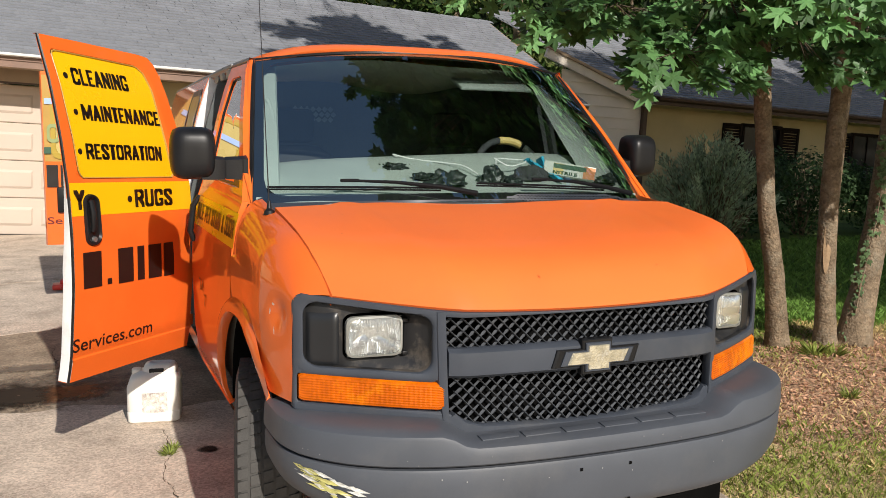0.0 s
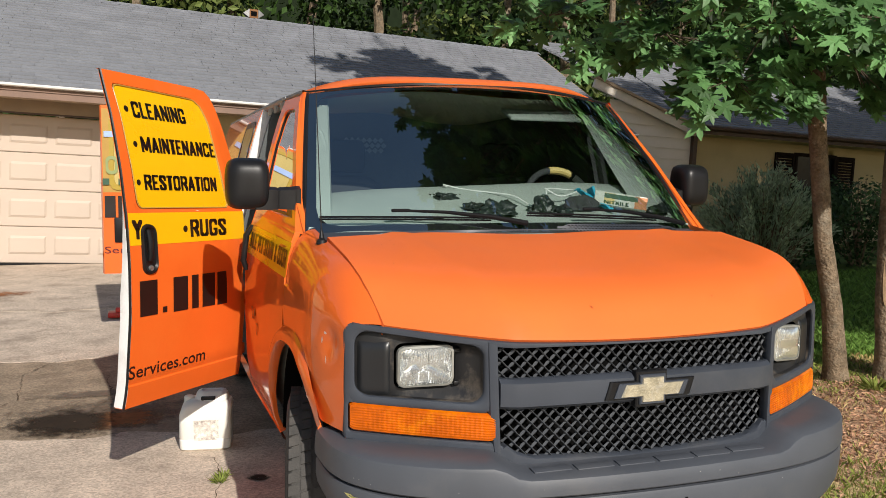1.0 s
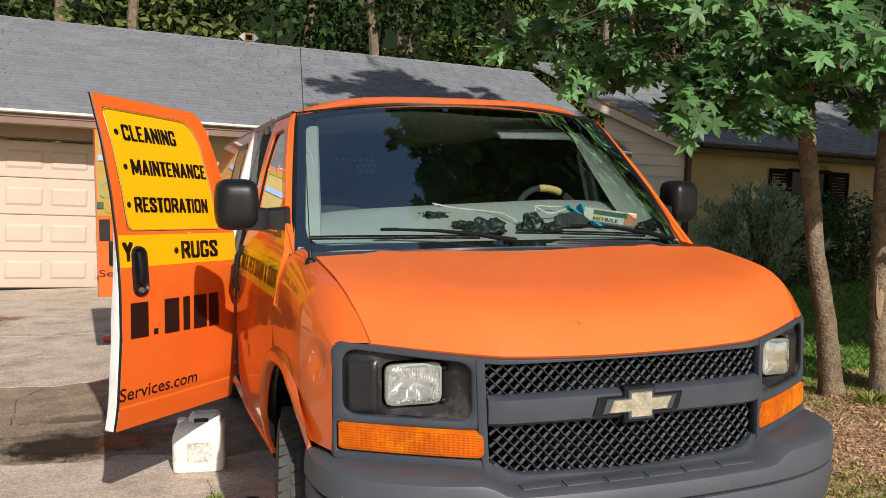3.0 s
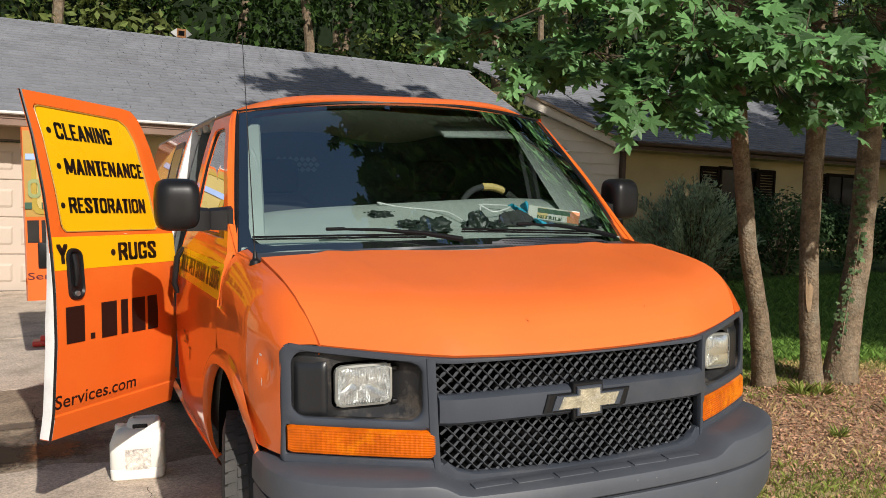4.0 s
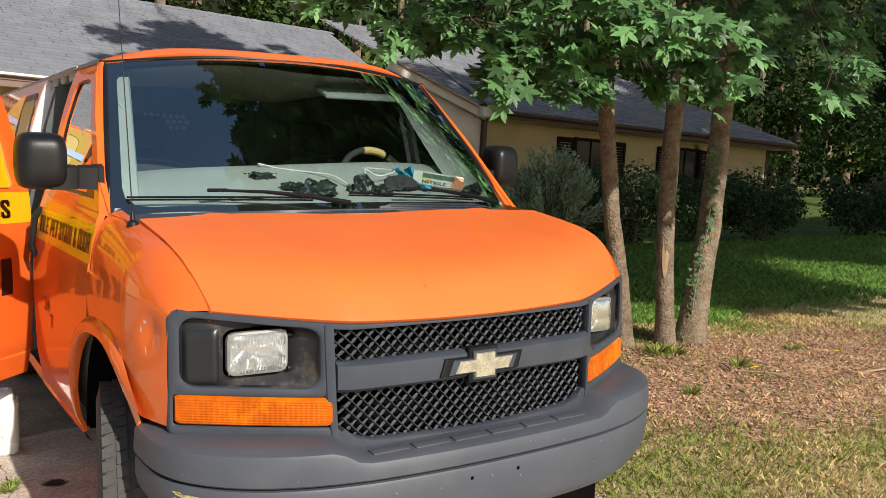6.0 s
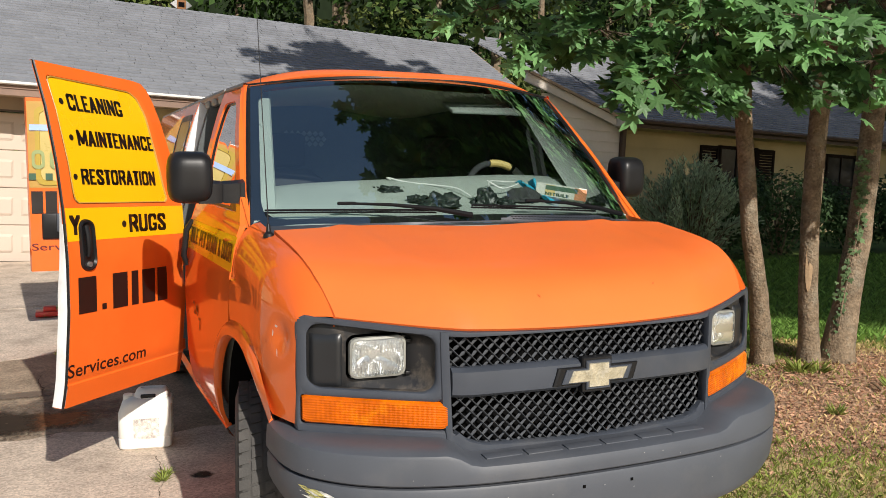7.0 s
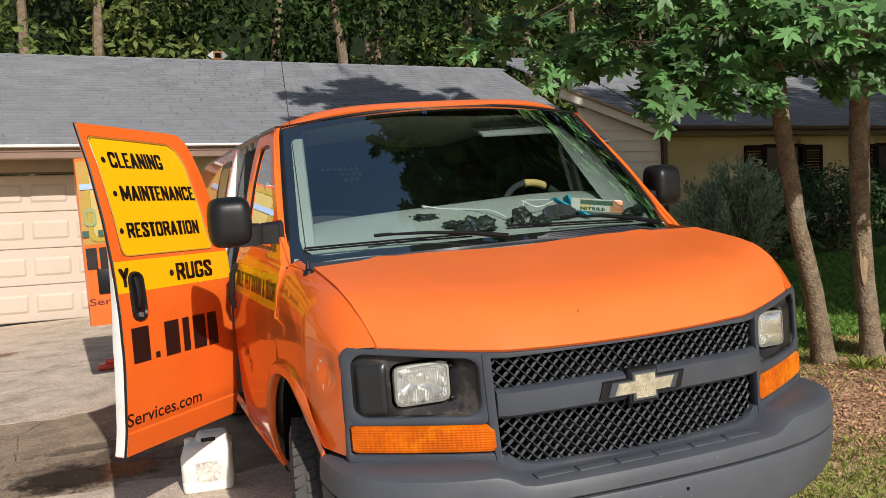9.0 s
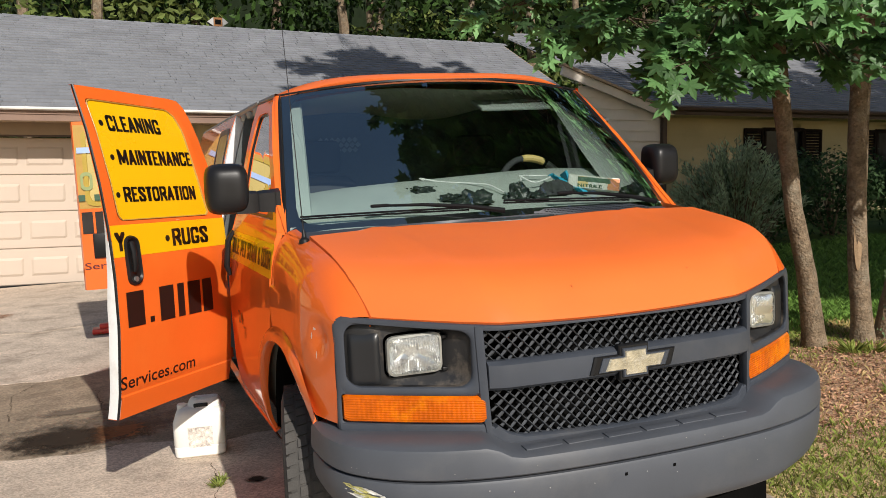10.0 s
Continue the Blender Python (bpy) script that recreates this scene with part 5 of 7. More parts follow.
def soil(x, y):
    """Height of lawn and bed."""
    bed = 0.05 * math.exp(-(((x - 4.0) / 1.6) ** 2 + ((y - 2.3) / 1.0) ** 2))
    far = max(0.0, min(1.0, (x - 1.2) / 1.0))
    return -0.012 + far * (bed + 0.012 * noise.noise((x * 0.9, y * 0.9, 0)) + 0.006 * noise.noise((x * 4, y * 4, 3)))


bm = bmesh.new()
xs = [-400, -120, -40, -20, -10] + [1.0 + 0.125 * k for k in range(0, 48)] + [7.0 + 0.25 * k for k in range(0, 36)] + [20, 28, 40, 80, 160, 400]
ys = [-400, -120, -40, -15, -8, -4] + [-2 + 0.125 * k for k in range(0, 56)] + [5 + 0.25 * k for k in range(0, 28)] + [14, 18, 25, 40, 80, 160, 400]
grid(bm, [[(x, y, soil(x, y) if 0.9 < x < 16 and -3 < y < 13 else -0.03) for x in xs] for y in ys])
for f in bm.faces:
    c = f.calc_center_median()
    # From about y 3.7 the soil takes the shade-toned green.
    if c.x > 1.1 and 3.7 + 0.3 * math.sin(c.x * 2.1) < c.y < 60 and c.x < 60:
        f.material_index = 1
    elif c.x > 1.1 and ((c.x - 4.2) / 2.6) ** 2 + ((c.y - 1.75) / 1.25) ** 2 + 0.5 * noise.noise((c.x * 1.1, c.y * 1.1, 4)) + 0.5 * noise.noise((c.x * 3.7, c.y * 3.7, 9)) < 0.85:
        f.material_index = 2
tagged(link("ground", bm, [LAWN, SHADE_GREEN_SOIL, MULCH_SOIL]), "dry lawn of thin brown and green grass", "ground", kind="structure")


# driveway slabs, broken along a wandering crack
def crack_a(x):
    return 2.92 + 0.10 * math.sin(x * 2.1) + 0.05 * math.sin(x * 7.3 + 1) + 0.02 * math.sin(x * 17)


def crack_b(x):
    return 5.25 + 0.14 * math.sin(x * 1.3 + 2) + 0.05 * math.sin(x * 6.1) + 0.02 * math.sin(x * 19)


def crack_c(x):
    return 7.6 + 0.16 * math.sin(x * 1.1 + 1) + 0.06 * math.sin(x * 5.3) + 0.02 * math.sin(x * 15)


def edge_x(y):
    return 1.12 + 0.05 * math.sin(y * 1.7) + 0.03 * math.sin(y * 5.1)


drive = tagged(new("driveway"), "worn, cracked and stained concrete driveway", "driveway", kind="structure")
CONCRETE_B = mat("brown_stained_concrete", (0.30, 0.235, 0.168), speck=0.25, speck_scale=95, rough=0.9, var=0.32, scale=4, fine=45, bump=0.5, dist=0.004, dirt_or_tone=(0.15, 0.115, 0.085), dirt_or_tone_amount=0.8)
bands = [(lambda x: -9.0, crack_a, CONCRETE, 0.0), (crack_a, crack_b, CONCRETE_B, -0.004), (crack_b, crack_c, CONCRETE, -0.003), (crack_c, lambda x: 11.2, CONCRETE, 0.0)]
for lo, hi, m, dz in bands:
    bm = bmesh.new()
    rows = []
    for i in range(161):
        f = i / 160
        x = lerp(-9, 1, f)
        r = []
        y0, y1 = lo(x) + 0.006, hi(x) - 0.006
        for j in range(13):
            y = lerp(y0, y1, j / 12)
            xx = lerp(-9, edge_x(y), f)
            z = dz + rise(y) + 0.004 * noise.noise((xx * 1.5, y * 1.5, 1))
            r.append((xx, y, z))
        r.insert(0, (r[0][0], r[0][1] + 0.001, r[0][2] - 0.06))
        r.append((r[-1][0], r[-1][1] - 0.001, r[-1][2] - 0.06))
        rows.append(r)
    rows.append([(x + 0.01, y, z - 0.08) for x, y, z in rows[-1]])
    grid(bm, rows)
    part("slab", bm, m, drive)


def blotch(name, m, cx, cy, rx, ry, seed, z=0.006, label="", cat="stain", n=56, amp=0.35):
    """A flat stain with a ragged outline."""
    bm = bmesh.new()
    pts = []
    for k in range(n):
        a = 2 * math.pi * k / n
        q = 1 + amp * noise.noise((math.cos(a) * 1.3 + seed, math.sin(a) * 1.3, seed)) + 0.25 * amp * noise.noise((math.cos(a) * 6 + seed, math.sin(a) * 6, seed))
        pts.append((cx + rx * q * math.cos(a), cy + ry * q * math.sin(a)))
    rings = [[(lerp(cx, x, f), lerp(cy, y, f), z + rise(lerp(cy, y, f))) for x, y in pts] for f in (1, 0.66, 0.33, 0.02)]
    grid(bm, rings, close=True)
    return part(name, bm, m, drive, label)


blotch("damp_stain", STAIN_DAMP, -1.85, 3.45, 0.75, 0.55, 31, 0.002, "brown damp patch on the concrete")
blotch("oil_stain", STAIN_OIL, -2.0, 3.30, 0.46, 0.36, 4, 0.006, "dark wet oil stain on the concrete")
blotch("rust_stain", STAIN_RUST, -1.72, 3.30, 0.34, 0.28, 9, 0.004, "orange rust stain on the concrete")
blotch("oil_stain", STAIN_OIL, -1.02, 2.02, 0.085, 0.06, 7, 0.007, "small dark oil spot")
blotch("damp_stain", STAIN_DAMP, -2.0, 3.95, 0.5, 0.14, 17, 0.004, "dark damp stain")
blotch("rust_stain", STAIN_RUST, -3.6, 8.6, 0.9, 0.35, 23, 0.010, "faint orange stain")
# thin side cracks, dark with soil
for pts, w in (([(-1.9, 4.5), (-1.8, 3.9), (-1.92, 3.5), (-1.84, 3.0)], 0.014), ([(-1.72, 7.4), (-1.76, 6.4), (-1.66, 5.6), (-1.7, 4.7)], 0.018), ([(-1.22, 2.4), (-1.19, 2.05), (-1.26, 1.8), (-1.2, 1.3), (-1.3, 0.6)], 0.010), ([(-3.4, 1.5), (-2.6, 1.9), (-1.9, 1.75), (-1.3, 2.0)], 0.007), ([(-1.9, 1.75), (-1.7, 1.3), (-1.75, 0.8)], 0.006), ([(-2.9, 3.1), (-2.4, 3.9), (-2.5, 4.6), (-2.2, 5.2)], 0.012), ([(-3.6, 5.9), (-2.8, 6.3), (-2.1, 6.1), (-1.5, 6.4)], 0.012)):
    bm = bmesh.new()
    rows = []
    for (x0, y0), (x1, y1) in zip(pts, pts[1:]):
        for k in range(26):
            f = k / 26
            x, y = lerp(x0, x1, f), lerp(y0, y1, f)
            x += 0.05 * noise.noise((x * 5, y * 5, 2)) + 0.02 * noise.noise((x * 23, y * 23, 2))
            y += 0.05 * noise.noise((x * 5, y * 5, 8)) + 0.02 * noise.noise((x * 23, y * 23, 8))
            ww = 0.3 * w * (0.25 + 2.0 * abs(noise.noise((x * 9, y * 9, 5))))
            rows.append([(x - ww, y - ww * 0.4, 0.0055 + rise(y)), (x + ww, y + ww * 0.4, 0.0055 + rise(y))])
    grid(bm, rows)
    part("crack", bm, CRACK, drive)

# ---- house ----
HM = pose(-2.5, 11.05, 0.10, 0, 2.4, 3.7)


def hpart(name, bm, m, parent=None, label="", smooth=False):
    ob = link(name, bm, m, parent, label, smooth)
    if parent is None:
        ob.matrix_basis = HM
    return ob


def hthing(name, label, category, kind=""):
    ob = thing(name, label, category, kind=kind)
    ob.matrix_basis = HM
    return ob


# garage walls round the door opening
bm = bmesh.new()
box(bm, (-6.6, 0.33, 1.25), (4.7, 0.5, 2.6))
box(bm, (5.0, 0.33, 1.25), (8.1, 0.5, 2.6))
box(bm, (-1.65, 0.33, 2.36), (5.4, 0.5, 0.38))
box(bm, (8.95, 3.6, 1.25), (0.2, 6.9, 2.6))
tagged(hpart("wall_garage", bm, CREAM), "cream painted garage wall", "wall", kind="structure")
bm = bmesh.new()
box(bm, (-1.65, 0.05, 2.235), (5.0, 0.06, 0.19), bevel=0.005)
box(bm, (0.83, 0.05, 1.06), (0.12, 0.06, 2.16), bevel=0.005)
box(bm, (-4.13, 0.05, 1.06), (0.12, 0.06, 2.16), bevel=0.005)
tagged(hpart("trim_garage", bm, TAN_TRIM), "tan painted boards round the garage door", "trim", kind="structure")
# Thin dark strip paints the header's shadow line above the door.
bm = bmesh.new()
box(bm, (-1.65, 0.035, 2.135), (4.9, 0.03, 0.03), bevel=0.004)
tagged(hpart("trim_header_shadow", bm, TRIM_BROWN), "dark brown strip that draws the header's shadow over the door", "trim", kind="structure")
garage = hthing("garage_door", "pale peach garage door with raised panels, shut", "garage door")
garage.matrix_basis = HM @ Matrix.Translation((0, 0.32, 0))
for r in range(4):
    bm = bmesh.new()
    z0, z1 = -0.02 + 0.536 * r, -0.02 + 0.536 * (r + 1) - 0.006
    x0, x1 = -4.10, 0.79
    # the face with its embossed panels
    cols = [x0] + [v for c in range(8) for v in (x0 + 0.055 + 0.6 * c, x0 + 0.085 + 0.6 * c, x0 + 0.525 + 0.6 * c, x0 + 0.555 + 0.6 * c)] + [x1]
    zz = [z0, z0 + 0.012, z0 + 0.13, z0 + 0.165, z1 - 0.165, z1 - 0.13, z1 - 0.012, z1]

    def dep(i, j):
        inx = i % 4 in (2, 3) and 0 < i < len(cols) - 1
        inz = 3 <= j <= 4
        if j in (0, len(zz) - 1):
            return 0.012
        return -0.016 if inx and inz else 0.0
    grid(bm, [[(x, dep(i, j), z) for j, z in enumerate(zz)] for i, x in enumerate(cols)])
    box(bm, ((x0 + x1) / 2, 0.03, (z0 + z1) / 2), (x1 - x0, 0.02, z1 - z0))
    part("door_section", bm, DOOR_CREAM, garage, smooth=False)
bm = bmesh.new()
box(bm, (-1.65, -0.005, -0.035), (4.88, 0.04, 0.03))
part("bottom_seal", bm, BLACK, garage)


SHINGLE_ONE = SHINGLE.copy()
SHINGLE_ONE.name = "grey_asphalt_shingle_tab"
_n, _l = SHINGLE_ONE.node_tree.nodes, SHINGLE_ONE.node_tree.links
_oi = _n.new("ShaderNodeObjectInfo")
for _x in list(_l):
    if _x.from_node.type == "NEW_GEOMETRY":
        _to = _x.to_socket
        _l.remove(_x)
        _l.new(_oi.outputs["Random"], _to)


def shingle_slope(name, x0, x1, ya, za, yb, zb, label, left=None, right=None, seed=1, single=None):
    """A roof slope of overlapping tabs between an eave (ya, za) and a ridge (yb, zb)."""
    ln = math.hypot(yb - ya, zb - za)
    uy, uz = (yb - ya) / ln, (zb - za) / ln
    ny, nz = -uz, uy
    rnd = random.Random(seed)
    verts, faces, loose = [], [], []
    rowsn = int(ln / 0.142)
    for r in range(rowsn + 1):
        s0, s1 = r * 0.142, min(ln, r * 0.142 + 0.16)
        xa, xb = (left(s0 / ln) if left else x0), (right(s0 / ln) if right else x1)
        x = xa - rnd.random() * 0.30
        while x < xb:
            w = 0.305 + rnd.uniform(-0.01, 0.01)
            a, b = max(xa, x + 0.003), min(xb, x + w - 0.003)
            x += w
            if b - a < 0.02:
                continue
            h = 0.018 + rnd.random() * 0.004
            d = rnd.uniform(-0.006, 0.006)
            if single and single(r, (a + b) / 2) and b - a > 0.28 and len(loose) < 300:
                loose.append(((a + b) / 2, ya + uy * (s0 + d), za + uz * (s0 + d)))
                continue
            base = len(verts)
            for s, o in ((s0 + d, h), (s1, 0.002), (s0 + d, 0.0)):
                for xx in (a, b):
                    verts.append((xx, ya + uy * s + ny * o, za + uz * s + nz * o))
            faces += [(base, base + 1, base + 3, base + 2), (base + 4, base + 5, base + 1, base)]
    me = bpy.data.meshes.new("shingles")
    me.from_pydata(verts, [], faces)
    me.materials.append(SHINGLE)
    roof = new(name, None)
    roof.matrix_basis = HM
    tagged(roof, label, "roof", kind="structure")
    sh = new("shingles", me)
    sh.parent = roof
    tagged(sh, "grey asphalt shingle tabs in courses", kind="stuff")
    if loose:
        tab = bpy.data.meshes.new("shingle")
        tv = [(x, uy * q + ny * o, uz * q + nz * o) for q, o in ((0, 0.019), (0.16, 0.002), (0, 0.0)) for x in (-0.1505, 0.1505)]
        tab.from_pydata(tv, [], [(0, 1, 3, 2), (4, 5, 1, 0), (0, 2, 4), (1, 5, 3)])
        tab.materials.append(SHINGLE_ONE)
        for p in loose:
            o = new("shingle", tab)
            o.parent = roof
            o.location = p
    bm = bmesh.new()
    A = [((left(0) if left else x0), ya, za), ((right(0) if right else x1), ya, za), ((right(1) if right else x1), yb, zb), ((left(1) if left else x0), yb, zb)]
    lo = [bm.verts.new((x, y, z - 0.02)) for x, y, z in A]
    up = [bm.verts.new((x, y, z - 0.001)) for x, y, z in A]
    bm.faces.new(up)
    bm.faces.new(lo[::-1])
    for k in range(4):
        bm.faces.new((lo[k], lo[(k + 1) % 4], up[(k + 1) % 4], up[k]))
    part("roof_deck", bm, SHINGLE, roof, smooth=False)
    return roof


EY, EZ, RY, RZ = -0.52, 2.50, 3.55, 4.40
gr = shingle_slope("roof_garage", -9.5, 9.0, EY, EZ, RY, RZ, "grey asphalt shingle garage roof", seed=3, single=lambda r, x: 2 <= r < 18 and -2.6 < x < 3.4)
bm = bmesh.new()
for k in range(60):
    x0 = -9.5 + 0.31 * k
    if x0 > 8.8:
        break
    vs = [(x0, RY - 0.13, RZ - 0.045), (x0, RY, RZ + 0.022), (x0, RY + 0.13, RZ - 0.045), (x0 + 0.33, RY + 0.13, RZ - 0.05), (x0 + 0.33, RY, RZ + 0.012), (x0 + 0.33, RY - 0.13, RZ - 0.05)]
    v = [bm.verts.new(p) for p in vs]
    bm.faces.new((v[0], v[1], v[4], v[5]))
    bm.faces.new((v[1], v[2], v[3], v[4]))
tagged(part("ridge_cap", bm, SHINGLE, gr, smooth=False), "ridge shingles", kind="stuff")
bm = bmesh.new()
grid(bm, [[(x, RY, RZ), (x, RY + 4.0, 2.5)] for x in (-9.5, 9.0)])
part("rear_slope", bm, SHINGLE, gr, smooth=False)
# eave: gutter, fascia, soffit, and sloping edge boards
gut = hthing("gutter", "white metal gutter along the garage eave", "gutter")
bm = bmesh.new()
grid(bm, [[(x, y, z) for y, z in ((EY - 0.01, 2.49), (EY - 0.085, 2.495), (EY - 0.10, 2.48), (EY - 0.094, 2.462), (EY - 0.05, 2.452), (EY - 0.01, 2.45))] for x in (-9.5, 9.0)])
part("trough", bm, GUTTER, gut)
bm = bmesh.new()
box(bm, (-0.25, EY + 0.012, 2.395), (18.5, 0.025, 0.17), bevel=0.004)
box(bm, (-0.25, EY - 0.008, 2.425), (18.5, 0.02, 0.05), bevel=0.004)
tagged(hpart("trim_fascia", bm, mat("faded_brown_fascia", (0.21, 0.135, 0.10), rough=0.7, var=0.2, scale=3)), "brown painted fascia board", "trim", kind="structure")
bm = bmesh.new()
box(bm, (-0.25, -0.23, 2.325), (18.5, 0.58, 0.012))
tagged(hpart("soffit", bm, TAN_TRIM), "tan painted soffit", "soffit", kind="structure")
bm = bmesh.new()
sl = math.atan2(RZ - EZ, RY - EY)
box(bm, (9.0, (EY + RY) / 2, (EZ + RZ) / 2 - 0.085), (0.04, math.hypot(RY - EY, RZ - EZ) + 0.05, 0.17), Matrix.Rotation(sl, 3, "X"), bevel=0.004)
box(bm, (8.98, (EY + RY) / 2, (EZ + RZ) / 2 - 0.012), (0.10, math.hypot(RY - EY, RZ - EZ) + 0.05, 0.03), Matrix.Rotation(sl, 3, "X"), bevel=0.004)
tagged(hpart("trim_rake", bm, TAN_TRIM), "tan sloping roof edge board", "trim", kind="structure")
bm = bmesh.new()
box(bm, (8.6, -0.25, 2.37), (0.8, 0.5, 0.16), bevel=0.01)
tagged(hpart("trim_return", bm, TRIM_BROWN), "dark boxed eave end", "trim", kind="structure")

# turbine vent behind the ridge
vent = hthing("roof_vent", "small weathered metal box vent on the ridge", "roof vent")
bm = bmesh.new()
box(bm, (2.88, 3.62, 4.50), (0.17, 0.17, 0.17), bevel=0.01)
part("vent_body", bm, RUSTY, vent)
for k in (-1, 1):
    bm = bmesh.new()
    vs = [(2.88 + k * 0.085, 3.53, 4.42), (2.88 + k * 0.20, 3.55, 4.50), (2.88 + k * 0.085, 3.53, 4.585)]
    b = [bm.verts.new(p) for p in vs] + [bm.verts.new((x, y + 0.15, z)) for x, y, z in vs]
    bm.faces.new(b[:3])
    bm.faces.new(b[3:][::-1])
    for q in range(3):
        bm.faces.new((b[q], b[(q + 1) % 3], b[3 + (q + 1) % 3], b[3 + q]))
    part("vent_wing", bm, STEEL, vent, smooth=False)
bm = bmesh.new()
box(bm, (2.88, 3.53, 4.50), (0.11, 0.02, 0.085))
part("vent_opening", bm, BLACK_MATT, vent)

# gable wall with lapped boards
wall_g = new("wall_gable")
wall_g.matrix_basis = HM
tagged(wall_g, "pale painted lapped board gable wall", "wall", kind="structure")


def rake_z(x):
    return 3.46 - 0.315 * (x - 8.57)


z, k = -0.1, 0
while z < 4.3:
    z1 = z + 0.205
    xa, xb = 9.02, min(10.95, 8.57 + (3.46 - z) / 0.315)
    xb1 = min(10.95, 8.57 + (3.46 - z1) / 0.315)
    if xb1 <= xa + 0.3:
        break
    bm = bmesh.new()
    v = [bm.verts.new(p) for p in ((xa, 0.40, z - 0.012), (xb, 0.40, z - 0.012), (xb1, 0.425, z1), (xa, 0.425, z1), (xa, 0.44, z - 0.012), (xb, 0.44, z - 0.012))]
    bm.faces.new((v[0], v[1], v[2], v[3]))
    bm.faces.new((v[4], v[5], v[1], v[0]))
    part("siding_board", bm, SIDING, wall_g, smooth=False)
    z = z1
bm = bmesh.new()
box(bm, (9.98, 0.55, 1.2), (1.9, 0.2, 2.6))
part("wall_core", bm, SIDING, wall_g)
rk = math.atan2(-0.315, 1)
for nm, m, off, sz in (("rake_board", SIDING, 0.10, (2.5, 0.06, 0.20)), ("rake_edge", TAN_TRIM, 0.012, (2.55, 0.16, 0.05))):
    bm = bmesh.new()
    box(bm, (9.78, 0.31, rake_z(9.78) - off + 0.10), sz, Matrix.Rotation(-rk, 3, "Y"), bevel=0.005)
    part(nm, bm, m, wall_g)
bm = bmesh.new()
box(bm, (10.86, 0.25, 2.76), (0.26, 0.30, 0.20), bevel=0.01)
part("eave_return", bm, SIDING, wall_g)
bm = bmesh.new()
box(bm, (10.98, 0.36, 1.2), (0.10, 0.10, 2.9), bevel=0.01)
tagged(hpart("downpipe", bm, TRIM_BROWN), "dark brown downpipe at the house corner", "downpipe")

# right wing
shingle_slope("roof_wing", 10.95, 21.75, 0.0, 2.82, 4.2, 4.75, "dark grey shingle roof of the wing", right=lambda s: lerp(21.75, 17.6, s), seed=5)
shingle_slope("roof_main", 9.15, 11.2, 0.45, 2.95, 4.2, 4.78, "grey shingle main roof", left=lambda s: lerp(10.6, 9.15, s), seed=6)
bm = bmesh.new()
grid(bm, [[(21.75, 0.0, 2.80), (21.75, 8.4, 2.80)], [(17.6, 4.2, 4.74), (17.6, 4.2, 4.75)]])
tagged(hpart("roof_hip", bm, SHINGLE), "grey shingle hip", "roof", kind="structure")
bm = bmesh.new()
box(bm, (16.35, 0.0, 2.73), (10.8, 0.03, 0.17), bevel=0.005)
tagged(hpart("trim_fascia_wing", bm, TRIM_BROWN), "dark brown fascia of the wing", "trim", kind="structure")
bm = bmesh.new()
grid(bm, [[(x, y, z) for y, z in ((-0.02, 2.80), (-0.10, 2.80), (-0.115, 2.785), (-0.10, 2.74), (-0.02, 2.71))] for x in (10.95, 21.75)])
g2 = hthing("gutter", "brown gutter along the wing's eave", "gutter")
part("trough", bm, TRIM_BROWN, g2)
bm = bmesh.new()
box(bm, (16.35, 0.35, 2.65), (10.8, 0.72, 0.015))
tagged(hpart("soffit_wing", bm, CREAM), "cream soffit of the wing", "soffit", kind="structure")
wall_w = new("wall_wing")
wall_w.matrix_basis = HM
tagged(wall_w, "cream painted board wall of the wing, in shade", "wall", kind="structure")
WIN = [(13.93, 14.98, 1.00, 2.42), (17.35, 18.4, 1.00, 2.42)]
z = -0.6
while z < 2.6:
    z1 = z + 0.265
    spans, x = [], 10.95
    for a, b, c, d in WIN:
        if z1 > c and z < d:
            spans.append((x, a))
            x = b
    spans.append((x, 21.4))
    for xa, xb in spans:
        bm = bmesh.new()
        v = [bm.verts.new(p) for p in ((xa, 0.68, z - 0.01), (xb, 0.68, z - 0.01), (xb, 0.70, z1), (xa, 0.70, z1), (xa, 0.72, z - 0.01), (xb, 0.72, z - 0.01))]
        bm.faces.new((v[0], v[1], v[2], v[3]))
        bm.faces.new((v[4], v[5], v[1], v[0]))
        part("siding_board", bm, CREAM, wall_w, smooth=False)
    z = z1
bm = bmesh.new()
box(bm, (16.2, 4.6, 1.0), (10.2, 7.6, 3.2))
part("wall_core", bm, CREAM, wall_w)
bm = bmesh.new()
box(bm, (21.44, 0.70, 1.0), (0.10, 0.08, 3.3), bevel=0.006)
part("corner_board", bm, TRIM_BROWN, wall_w)
